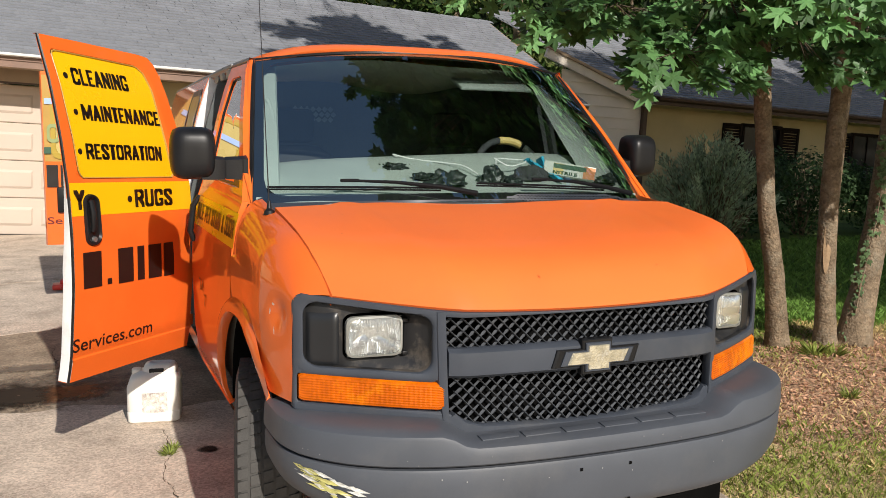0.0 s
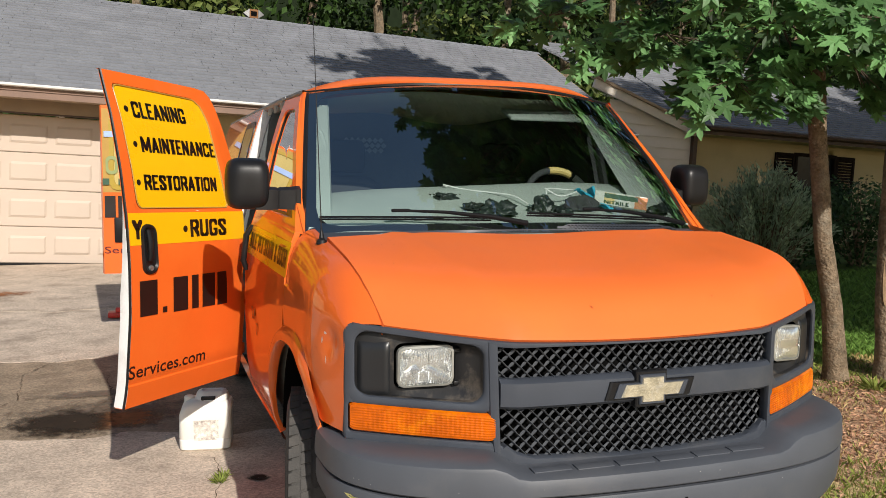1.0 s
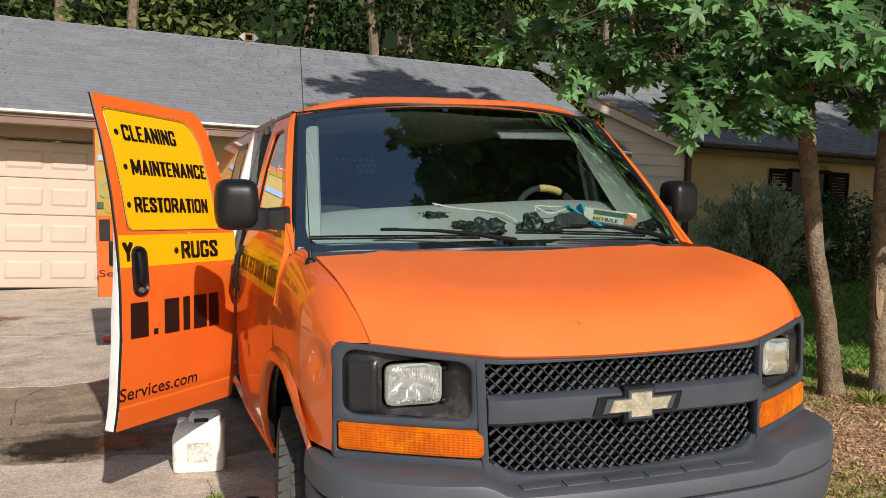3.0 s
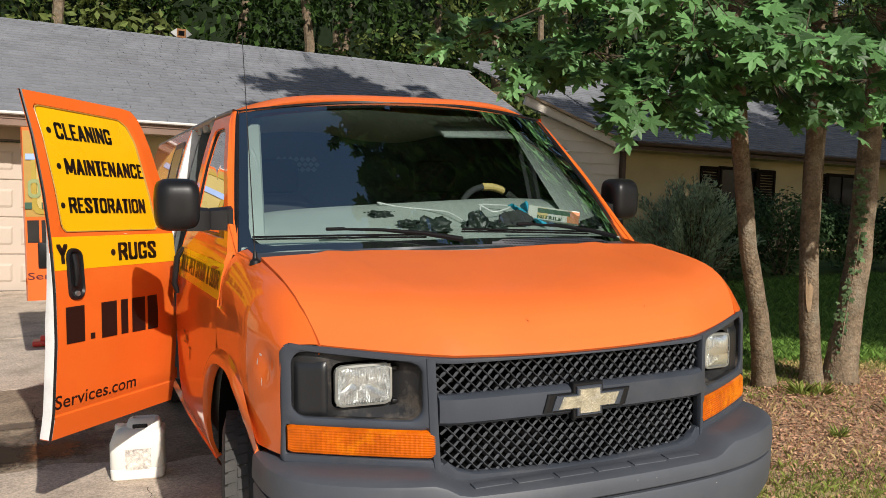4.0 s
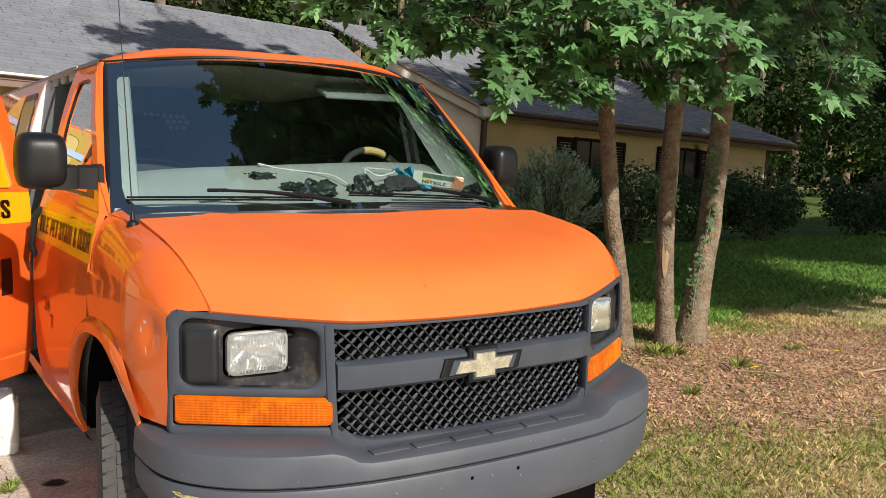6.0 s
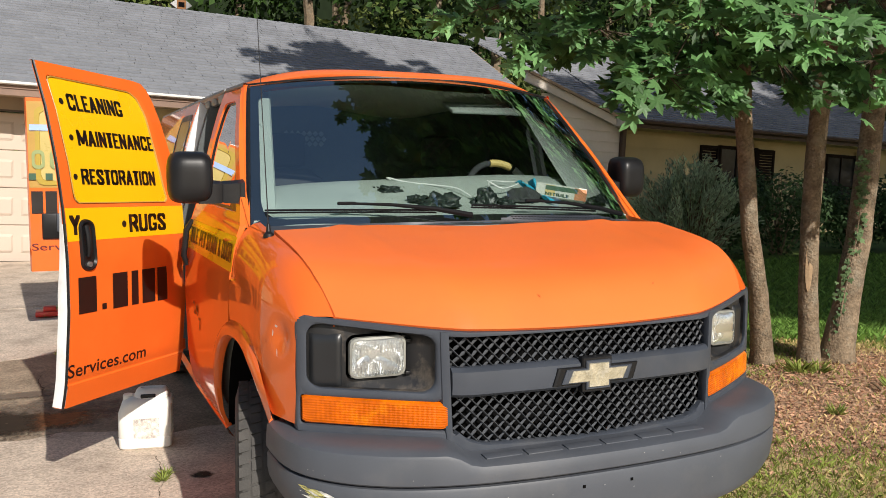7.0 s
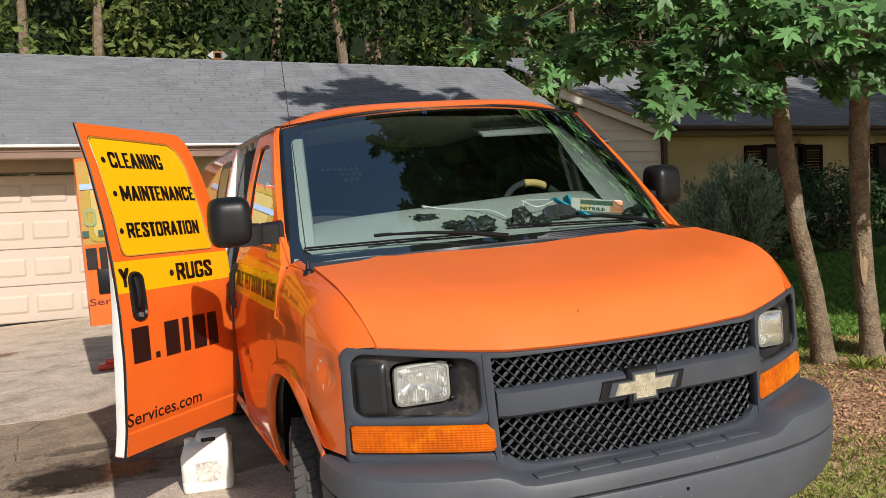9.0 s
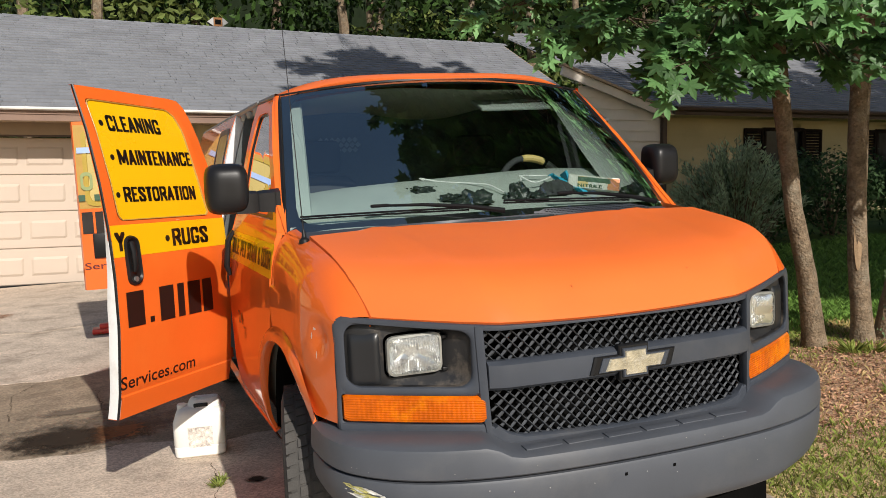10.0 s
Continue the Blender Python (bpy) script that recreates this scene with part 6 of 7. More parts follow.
for i, (a, b, c, d) in enumerate(WIN):
    wn_ = hthing("window_%d" % (i + 1), "dark window with brown frame and panes", "window", kind="structure")
    bm = bmesh.new()
    for bx in (((a + b) / 2, d + 0.02, b - a + 0.12, 0.07), ((a + b) / 2, c - 0.02, b - a + 0.14, 0.07)):
        box(bm, (bx[0], 0.665, bx[1]), (bx[2], 0.07, bx[3]), bevel=0.005)
    for x in (a - 0.02, b + 0.02):
        box(bm, (x, 0.665, (c + d) / 2), (0.06, 0.07, d - c), bevel=0.005)
    part("window_frame", bm, SHUTTER, wn_)
    bm = bmesh.new()
    box(bm, ((a + b) / 2, 0.69, (c + d) / 2), (b - a, 0.02, 0.045), bevel=0.004)
    box(bm, ((a + b) / 2, 0.69, (c + d) / 2), (0.03, 0.02, d - c), bevel=0.004)
    part("glazing_bar", bm, SHUTTER, wn_)
    for zc, zd in ((c, (c + d) / 2), ((c + d) / 2, d)):
        bm = bmesh.new()
        box(bm, ((a + b) / 2, 0.71, (zc + zd) / 2), (b - a, 0.012, zd - zc - 0.03))
        part("pane", bm, DARK_PANE, wn_)
    for x0 in (a - 0.60, b + 0.06):
        sh = hthing("shutter", "dark brown louvred shutter beside the window", "shutter")
        bm = bmesh.new()
        for bx in ((x0 + 0.03, 0.06, (c + d) / 2, d - c + 0.06), (x0 + 0.51, 0.06, (c + d) / 2, d - c + 0.06)):
            box(bm, (bx[0], 0.655, bx[2]), (bx[1], 0.04, bx[3]), bevel=0.005)
        for zz in (c, (c + d) / 2, d):
            box(bm, (x0 + 0.27, 0.655, zz), (0.46, 0.04, 0.07), bevel=0.005)
        part("shutter_frame", bm, SHUTTER, sh)
        bm = bmesh.new()
        n = 22
        for k in range(n):
            zz = lerp(c + 0.06, d - 0.06, k / (n - 1))
            box(bm, (x0 + 0.27, 0.66, zz), (0.44, 0.012, 0.05), Matrix.Rotation(radians(-30), 3, "X"))
        tagged(part("louvre", bm, SHUTTER, sh, smooth=False), kind="stuff")


# ---- plants ----
def raw(name, verts, faces, material, parent=None, smooth=False):
    me = bpy.data.meshes.new(name)
    me.from_pydata(verts, [], faces)
    if smooth:
        me.polygons.foreach_set("use_smooth", [True] * len(me.polygons))
    me.materials.append(material)
    ob = new(name, me)
    if parent:
        ob.parent = parent
    return ob


def star_outline():
    """A five-lobed leaf, stalk at the origin, tip towards +y; one unit long."""
    out = []
    for a, r, w in ((-116, 0.50, 21), (-58, 0.66, 19), (0, 0.74, 18), (58, 0.66, 19), (116, 0.50, 21)):
        for da, f in ((-w, 0.60), (0, 1.0), (w, 0.60)):
            t = radians(a + da)
            out.append((math.sin(t) * r * f, 0.30 + math.cos(t) * r * f))
        out.append((math.sin(radians(a + 29)) * 0.25, 0.30 + math.cos(radians(a + 29)) * 0.25))
    out[-1] = (0.02, 0.02)
    return out


STAR = star_outline()


def add_leaf(verts, faces, p, normal, tip, size, outline=STAR, cup=0.10):
    n = normal.normalized()
    t = (tip - n * tip.dot(n)).normalized()
    s = t.cross(n)
    b = len(verts)
    verts.append(tuple(p + t * (0.30 * size)))
    for x, y in outline:
        q = p + s * (x * size) + t * (y * size) - n * (cup * size * (x * x + (y - 0.3) ** 2) * 1.6)
        verts.append(tuple(q))
    m = len(outline)
    for k in range(m):
        faces.append((b, b + 1 + k, b + 1 + (k + 1) % m))


def add_oval(verts, faces, p, n, t, size, wide=0.5):
    s = t.cross(n).normalized()
    b = len(verts)
    for x, y, d in ((0, 0, 0), (-wide * 0.5, 0.45, 0.06), (0, 1, 0), (wide * 0.5, 0.45, 0.06)):
        verts.append(tuple(p + s * (x * size) + t * (y * size) + n * (d * size)))
    faces += [(b, b + 3, b + 2, b + 1)]


def rand_dir(r):
    while True:
        v = Vector((r.uniform(-1, 1), r.uniform(-1, 1), r.uniform(-1, 1)))
        if 0.05 < v.length < 1:
            return v.normalized()


def spray(verts, faces, stems, r, c, rad, count, size, lean):
    """A leafy branch end: leaves round several twigs in an ellipsoid."""
    twigs = max(3, count // 9)
    for k in range(twigs):
        d = rand_dir(r)
        tip = Vector((c[0] + d.x * rad[0], c[1] + d.y * rad[1], c[2] + d.z * rad[2]))
        root = Vector(c) + Vector((d.x * rad[0] * 0.15, d.y * rad[1] * 0.15, rad[2] * 0.3))
        stems.append((root, tip))
        for j in range(count // twigs):
            f = 0.35 + 0.65 * (j + r.random()) / (count / twigs)
            p = root.lerp(tip, f) + rand_dir(r) * 0.05
            out = Vector((d.x, d.y, -0.55)) + rand_dir(r) * 0.5
            nrm = Vector((lean[0], lean[1], 0.9)) + rand_dir(r) * 0.55
            add_leaf(verts, faces, p, nrm, out, size * r.uniform(0.6, 1.15))


def trunk_mesh(bm, pts, radii, seed=0, n=14):
    """A tapered, uneven stem."""
    P = [Vector(p) for p in pts]
    fine, fr = [], []
    for i in range(len(P) - 1):
        for k in range(8):
            f = k / 8
            fine.append(P[i].lerp(P[i + 1], f))
            fr.append(lerp(radii[i], radii[i + 1], f))
    fine.append(P[-1])
    fr.append(radii[-1])
    for _ in range(2):
        fine = [fine[0]] + [(a + b * 2 + c) / 4 for a, b, c in zip(fine, fine[1:], fine[2:])] + [fine[-1]]
    rings = tube(bm, fine, fr, n)
    for i, ring in enumerate(rings):
        for k, v in enumerate(ring):
            q = noise.noise((v.co.x * 9 + seed, v.co.y * 9, v.co.z * 3)) * 0.10 + noise.noise((v.co.x * 40, v.co.y * 40 + seed, v.co.z * 9)) * 0.05
            v.co += (v.co - fine[i]) * q


R = random.Random(11)
# three sweetgum stems beside the drive
STEMS = [([(3.42, 2.80, -0.06), (3.38, 2.78, 0.15), (3.28, 2.74, 0.6), (3.13, 2.70, 1.1), (3.03, 2.70, 1.8), (2.98, 2.72, 2.5), (3.0, 2.8, 4.5), (3.2, 2.9, 9.0)], [0.115, 0.085, 0.072, 0.066, 0.062, 0.058, 0.045, 0.015]),
         ([(3.80, 2.70, -0.06), (3.79, 2.70, 0.15), (3.75, 2.70, 0.6), (3.73, 2.70, 1.1), (3.74, 2.70, 1.7), (3.78, 2.72, 2.3), (3.9, 2.8, 4.6), (3.8, 2.9, 10.0)], [0.115, 0.085, 0.076, 0.072, 0.066, 0.062, 0.05, 0.015]),
         ([(4.00, 2.62, -0.06), (4.02, 2.62, 0.15), (4.12, 2.65, 0.5), (4.25, 2.68, 1.1), (4.34, 2.70, 2.0), (4.50, 2.72, 2.95), (4.8, 2.8, 5.0), (5.0, 2.9, 9.2)], [0.165, 0.125, 0.105, 0.095, 0.086, 0.075, 0.055, 0.015])]
CLUST = [((2.10, 2.47, 2.12), (0.46, 0.34, 0.23), 150), ((2.58, 2.60, 2.23), (0.34, 0.3, 0.24), 80), ((1.42, 3.05, 2.41), (0.46, 0.3, 0.20), 90), ((1.16, 3.30, 2.63), (0.40, 0.3, 0.18), 70), ((2.70, 1.8, 2.46), (0.50, 0.35, 0.24), 130), ((3.30, 1.8, 2.20), (0.28, 0.3, 0.30), 80),
         ((3.66, 1.25, 2.12), (0.26, 0.22, 0.20), 44), ((4.05, 1.4, 2.3), (0.3, 0.3, 0.2), 40), ((3.10, 2.5, 2.25), (0.40, 0.3, 0.28), 80), ((1.75, 2.8, 2.45), (0.55, 0.35, 0.22), 110), ((2.55, 2.6, 2.52), (0.55, 0.35, 0.30), 120), ((5.3, 3.0, 2.95), (0.75, 0.5, 0.3), 130), ((2.2, 2.2, 2.75), (0.8, 0.5, 0.3), 140),
         ((3.6, 2.2, 2.75), (0.8, 0.5, 0.3), 150), ((1.3, 2.6, 2.85), (0.6, 0.5, 0.3), 110), ((4.9, 2.2, 2.75), (0.7, 0.5, 0.3), 110), ((6.2, 2.8, 2.9), (0.7, 0.6, 0.35), 90), ((5.9, 3.8, 2.7), (0.7, 0.6, 0.4), 90), ((4.4, 3.6, 2.9), (0.7, 0.5, 0.35), 90)]
for i, (pts, radii) in enumerate(STEMS):
    tree = thing("tree", ("slender sweetgum trunk leaning beside the driveway", "forked sweetgum trunk with a bare bark wound", "thick pale sweetgum trunk with climbing ivy")[i], "tree", "sweetgum clump")
    bm = bmesh.new()
    trunk_mesh(bm, pts, radii, i * 7)
    part("trunk", bm, BARK, tree, "rough grey-brown bark")
    bm = bmesh.new()
    verts, faces, stems = [], [], []
    mine = [c for k, c in enumerate(CLUST) if (0 if c[0][0] < 2.3 else 1 if c[0][0] < 3.65 else 2) == i]
    for c, rad, cnt in mine:
        spray(verts, faces, stems, R, c, rad, int(cnt * 1.25), 0.155, (-0.25, -0.75))
        a = Vector(pts[5]).lerp(Vector(pts[6]), R.uniform(0.1, 0.5))
        e = Vector(c) + Vector((0, 0, 0.05))
        tube(bm, [a, a.lerp(e, 0.4) + Vector((0, 0, 0.18)), e], [0.014, 0.009, 0.004], 6)
    for a, b in stems:
        tube(bm, [a, b], [0.004, 0.002], 4, cap=False)
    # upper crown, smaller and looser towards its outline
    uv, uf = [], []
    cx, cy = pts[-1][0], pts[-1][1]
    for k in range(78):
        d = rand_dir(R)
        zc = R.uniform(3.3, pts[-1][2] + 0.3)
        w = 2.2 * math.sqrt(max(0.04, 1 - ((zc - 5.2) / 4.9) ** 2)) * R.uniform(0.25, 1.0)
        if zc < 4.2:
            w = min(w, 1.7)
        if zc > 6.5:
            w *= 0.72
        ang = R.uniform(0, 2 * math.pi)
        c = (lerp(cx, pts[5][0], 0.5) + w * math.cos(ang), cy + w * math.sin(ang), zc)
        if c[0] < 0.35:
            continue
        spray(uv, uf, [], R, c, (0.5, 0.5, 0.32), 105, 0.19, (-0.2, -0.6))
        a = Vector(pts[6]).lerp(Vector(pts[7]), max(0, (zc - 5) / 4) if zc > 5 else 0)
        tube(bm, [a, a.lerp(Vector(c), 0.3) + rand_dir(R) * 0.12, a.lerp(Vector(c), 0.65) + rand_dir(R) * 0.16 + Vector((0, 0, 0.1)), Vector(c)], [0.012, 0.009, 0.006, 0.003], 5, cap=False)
    # boughs that hang out over the van's bonnet and windscreen
    for k in range(120 if i == 0 else 0):
        y = R.uniform(0.5, 3.6)
        c = (max(lerp(0.30, -0.05, min(1, max(0, (y - 1.6) / 0.6))), R.uniform(-0.1, 3.4)), y, R.uniform(4.5, 6.4))
        spray(uv, uf, [], R, c, (0.42, 0.45, 0.30), 105, 0.19, (-0.2, -0.6))
        a = Vector(pts[6])
        tube(bm, [a, a.lerp(Vector(c), 0.4) + rand_dir(R) * 0.15 + Vector((0, 0, 0.25)), Vector(c)], [0.016, 0.010, 0.003], 5, cap=False)
    tagged(part("branch_work", bm, BRANCH, tree), kind="stuff")
    # Upper leaves take the darker leaf colour that stands for shade.
    raw("upper_crown", uv, uf, LEAF_SHADED, tree)
    ob = raw("crown", verts, faces, LEAF, tree)
    ob["label"] = "star-shaped green leaves"
# bare wound and side stem of the second trunk
bm = bmesh.new()
trunk_mesh(bm, [(3.90, 2.78, -0.05), (3.88, 2.78, 0.5), (3.86, 2.78, 1.1), (3.90, 2.78, 1.9), (4.0, 2.8, 2.7)], [0.05, 0.042, 0.04, 0.036, 0.03], 31, 10)
tagged(link("tree", bm, BARK), "thin sweetgum stem behind the larger trunks", "tree", "sweetgum clump")
bm = bmesh.new()
grid(bm, [[(3.732 - 0.6 * (0.066 + 0.006 * (1 - f)) + 0.8 * 0.028 * math.cos(a) * f, 2.70 - 0.8 * (0.066 + 0.006 * (1 - f)) - 0.6 * 0.028 * math.cos(a) * f, 0.84 + 0.23 * math.sin(a) * f) for a in (2 * math.pi * k / 18 for k in range(18))] for f in (1.0, 0.7, 0.3, 0.02)], close=True)
tagged(link("bark_wound", bm, WOOD_DEAD), "bare split wood in the tree trunk", "tree wound")
# ivy on the third trunk
verts, faces = [], []
bm = bmesh.new()
for k in range(170):
    z = R.uniform(0.1, 1.75) ** 1.0
    f = z / 2.0
    x, y = curve([(0.0, 4.0), (0.5, 4.12), (1.1, 4.25), (2.0, 4.34)], z), 2.66
    p = Vector((x - 0.10 - R.uniform(-0.02, 0.06) + 0.03 * math.sin(z * 7), y - R.uniform(0.02, 0.10), z))
    add_leaf(verts, faces, p, Vector((-0.5, -0.8, 0.3)) + rand_dir(R) * 0.4, Vector((R.uniform(-0.6, 0.6), 0, -1)), R.uniform(0.035, 0.06), [(-0.35, 0.15), (-0.45, 0.5), (-0.15, 0.6), (0, 1), (0.15, 0.6), (0.45, 0.5), (0.35, 0.15)])
ivy = thing("ivy", "ivy climbing the side of a tree trunk", "ivy")
raw("leaves", verts, faces, IVY, ivy)
tube(bm, [(3.93, 2.58, 0), (3.98, 2.57, 0.5), (4.1, 2.58, 1.0), (4.2, 2.6, 1.7)], [0.008, 0.007, 0.006, 0.003], 6)
part("vine", bm, BARK, ivy)


def leaf_cloud(r, lumps, count, size, wide=0.55, shell=0.55):
    """Oval leaves spread through the outer part of lumps ((x, y, z), (rx, ry, rz))."""
    verts, faces = [], []
    vol = [a[1][0] * a[1][1] + a[1][1] * a[1][2] + a[1][0] * a[1][2] for a in lumps]
    tot = sum(vol)
    for (c, rad), v in zip(lumps, vol):
        for k in range(int(count * v / tot)):
            d = rand_dir(r)
            q = lerp(shell, 1.0, r.random() ** 0.6) * (1 + 0.25 * noise.noise((d.x * 2.5 + c[0], d.y * 2.5 + c[1], d.z * 2.5)))
            p = Vector((c[0] + d.x * rad[0] * q, c[1] + d.y * rad[1] * q, c[2] + d.z * rad[2] * q))
            n = (d + rand_dir(r) * 0.8 + Vector((0, 0, 0.4))).normalized()
            t = n.orthogonal().normalized()
            t = (Matrix.Rotation(r.uniform(0, 6.28), 3, n) @ t + Vector((0, 0, -0.3))).normalized()
            add_oval(verts, faces, p, n, t, size * r.uniform(0.6, 1.3), wide)
    return verts, faces


def shade_tree(x, y, h, spread, seed, label, low=3.6, count=9000, leafsize=0.22, group="", reach=0.0, boughs=16):
    r = random.Random(seed)
    tree = thing("tree", label, "tree", group)
    bm = bmesh.new()
    trunk_mesh(bm, [(x, y, -0.1), (x + 0.05, y, 1.5), (x - 0.05, y + 0.1, low), (x, y, h * 0.8)], [0.26, 0.2, 0.17, 0.05], seed)
    lumps = []
    for k in range(boughs):
        a, z = r.uniform(0, 6.28), r.uniform(low, h - 1)
        w = spread * math.sqrt(max(0.1, 1 - ((z - (low + h) / 2) / ((h - low) / 2 + 0.6)) ** 2)) * r.uniform(0.3, 0.75)
        c = (x + w * math.cos(a) - reach * ((k * 0.618) % 1), y + w * math.sin(a), z)
        lumps.append((c, (spread * 0.42, spread * 0.42, 0.9)))
        tube(bm, [(x, y, max(2.0, z - 1.6)), (lerp(x, c[0], 0.6), lerp(y, c[1], 0.6), z - 0.4), c], [0.07, 0.04, 0.01], 6)
    part("trunk", bm, BARK, tree)
    v, f = leaf_cloud(r, lumps, count, leafsize)
    raw("crown", v, f, LEAF_FAR, tree)
    return tree


# unseen trees, added beyond the view to shade the lawn and show in the glass
for k, (x, y, h) in enumerate(((8.2, -2.6, 13.2), (11.6, -2.2, 13.0), (15.2, -1.0, 13.6), (19.5, 0.5, 13.6))):
    shade_tree(x, y, h, 3.4, 21 + k, "unseen tall leafy tree added to shade the lawn and house", 4.75, 17000, 0.30, "shade trees")

# Unseen shade caster, its crown stretched to darken the upper sweetgum leaves.
shade_tree(9.3, -7.0, 12.2, 2.0, 41, "unseen wide leafy tree added to dapple the sweetgums with shade", 8.3, 11000, 0.24, "shade trees", 4.5, 30)

# ---- woods behind the house, and to the side ----
r = random.Random(5)
lumpsA, lumpsB = [], []
for k in range(46):
    x = -30 + 74 * (k + r.random() * 0.8) / 46
    y = r.uniform(23, 31)
    h = r.uniform(9, 15)
    for j in range(9):
        z = 1.5 + (h - 1.5) * (j + r.random()) / 9
        w = 2.6 * (1 - 0.5 * abs(z / h - 0.45))
        (lumpsB if r.random() < 0.25 else lumpsA).append(((x + r.uniform(-w, w), y + r.uniform(-1.5, 1.5), z), (r.uniform(1.0, 1.9), 1.3, r.uniform(0.7, 1.25))))
# Two leaf tones paint the shaded mass and the sunlit patches.
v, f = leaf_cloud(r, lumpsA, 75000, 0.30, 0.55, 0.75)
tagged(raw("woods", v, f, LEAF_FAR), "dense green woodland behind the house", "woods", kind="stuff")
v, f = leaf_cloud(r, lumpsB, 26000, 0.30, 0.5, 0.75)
tagged(raw("woods", v, f, LEAF_FAR_LIT), "woodland foliage, paler where sunlit patches are put into its colour", "woods", kind="stuff")
bm = bmesh.new()
for k in range(40):
    x, y = -28 + 72 * (k + r.random()) / 40, r.uniform(24, 32)
    tube(bm, [(x, y, 0), (x + r.uniform(-0.4, 0.4), y, 6), (x + r.uniform(-0.8, 0.8), y, 12)], [0.22, 0.16, 0.06], 8)
tagged(link("woods_trunks", bm, BARK), "tree trunks in the woods", "trunks", kind="stuff")
# Near-black sheet paints the shaded gaps between the far trees.
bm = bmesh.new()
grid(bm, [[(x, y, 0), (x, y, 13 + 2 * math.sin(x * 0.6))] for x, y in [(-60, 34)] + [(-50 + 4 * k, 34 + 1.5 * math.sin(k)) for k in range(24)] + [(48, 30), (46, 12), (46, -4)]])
tagged(link("backdrop", bm, mat("wood_shade_sheet", (0.012, 0.02, 0.008), rough=1.0, var=0.5, scale=0.6, fine=4, bump=0.0)), "near-black sheet standing in for shade deep in the woods", "backdrop", kind="structure")
lumps = []
for k in range(40):
    x, y = r.uniform(22, 36), r.uniform(4, 22)
    lumps.append(((x, y, r.uniform(0.8, 9)), (r.uniform(1.2, 2.0), 1.6, r.uniform(0.8, 1.4))))
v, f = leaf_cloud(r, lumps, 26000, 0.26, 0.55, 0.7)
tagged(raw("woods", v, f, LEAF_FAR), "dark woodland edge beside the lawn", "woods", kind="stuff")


# ---- shrubs along the house ----
def shrub(x, y, rx, ry, h, seed, material, label, count, size, wide, spiky=False):
    r = random.Random(seed)
    sh = thing("shrub", label, "shrub")
    bm = bmesh.new()
    verts, faces = [], []
    for k in range(90 if spiky else 26):
        a = r.uniform(0, 6.28)
        e = r.uniform(0.15, 1.0)
        d = Vector((math.cos(a) * rx * e, math.sin(a) * ry * e, h * math.sqrt(max(0.02, 1 - e * e * 0.75)) * r.uniform(0.85, 1.08)))
        p0 = Vector((x + d.x * 0.12, y + d.y * 0.12, 0))
        p1 = Vector((x, y, 0)) + d
        mid = p0.lerp(p1, 0.55) + Vector((0, 0, 0.12 * h))
        tube(bm, [p0, mid, p1], [0.012, 0.008, 0.003], 5, cap=False)
        if spiky:
            for j in range(int(count / 90)):
                f = 0.25 + 0.75 * r.random()
                p = (p0.lerp(mid, f * 2) if f < 0.5 else mid.lerp(p1, f * 2 - 1)) + rand_dir(r) * 0.06
                t = (d.normalized() + rand_dir(r) * 0.7).normalized()
                n = t.orthogonal().normalized()
                add_oval(verts, faces, p, Matrix.Rotation(r.uniform(0, 6.28), 3, t) @ n, t, size * r.uniform(0.6, 1.3), wide)
    tagged(part("stem_work", bm, BARK, sh), kind="stuff")
    if not spiky:
        lumps = [((x, y, h * 0.5), (rx * 0.9, ry * 0.9, h * 0.5))]
        for k in range(14):
            a = r.uniform(0, 6.28)
            lumps.append(((x + rx * 0.6 * math.cos(a), y + ry * 0.6 * math.sin(a), r.uniform(0.35, 0.85) * h), (rx * 0.4, ry * 0.4, h * 0.25)))
        verts, faces = leaf_cloud(r, lumps, count, size, wide)
    raw("foliage", verts, faces, material, sh)
    return sh


shrub(6.4, 7.4, 1.05, 0.9, 1.62, 3, LEAF_SAGE, "feathery grey-green shrub before the house", 9000, 0.085, 0.32, True)
shrub(8.3, 9.0, 1.0, 0.8, 1.3, 4, LEAF_BUSH, "dark rounded shrub under the window", 5000, 0.085, 0.55)
shrub(9.9, 9.2, 1.1, 0.8, 1.45, 6, LEAF_BUSH, "dark rounded shrub under the window", 5000, 0.085, 0.55)
shrub(11.4, 9.0, 0.8, 0.7, 1.2, 7, LEAF_BUSH, "dark low shrub by the wall", 4000, 0.085, 0.55)
shrub(12.6, 8.5, 1.1, 0.9, 1.42, 8, LEAF_BUSH, "clipped dark green shrub at the house corner", 7000, 0.08, 0.55)
shrub(15.8, 8.2, 1.2, 0.9, 1.2, 9, LEAF_BUSH, "loose dark shrub at the lawn's edge", 5000, 0.09, 0.55)
# This shrub takes the leaf tone lifted for sunlight.
shrub(19.0, 9.0, 1.5, 1.0, 1.3, 10, LEAF_FAR_LIT, "shrub at the lawn's edge, sunlight put into its leaf colour", 5000, 0.10, 0.55)


# ---- grass, mulch and small litter ----
def mulched(x, y):
    """How far a spot lies in the mulch bed, 0 to 1."""
    d = ((x - 4.2) / 2.6) ** 2 + ((y - 1.75) / 1.25) ** 2 + 0.5 * noise.noise((x * 1.1, y * 1.1, 4))
    return max(0.0, min(1.0, (1.35 - d) / 1.0))


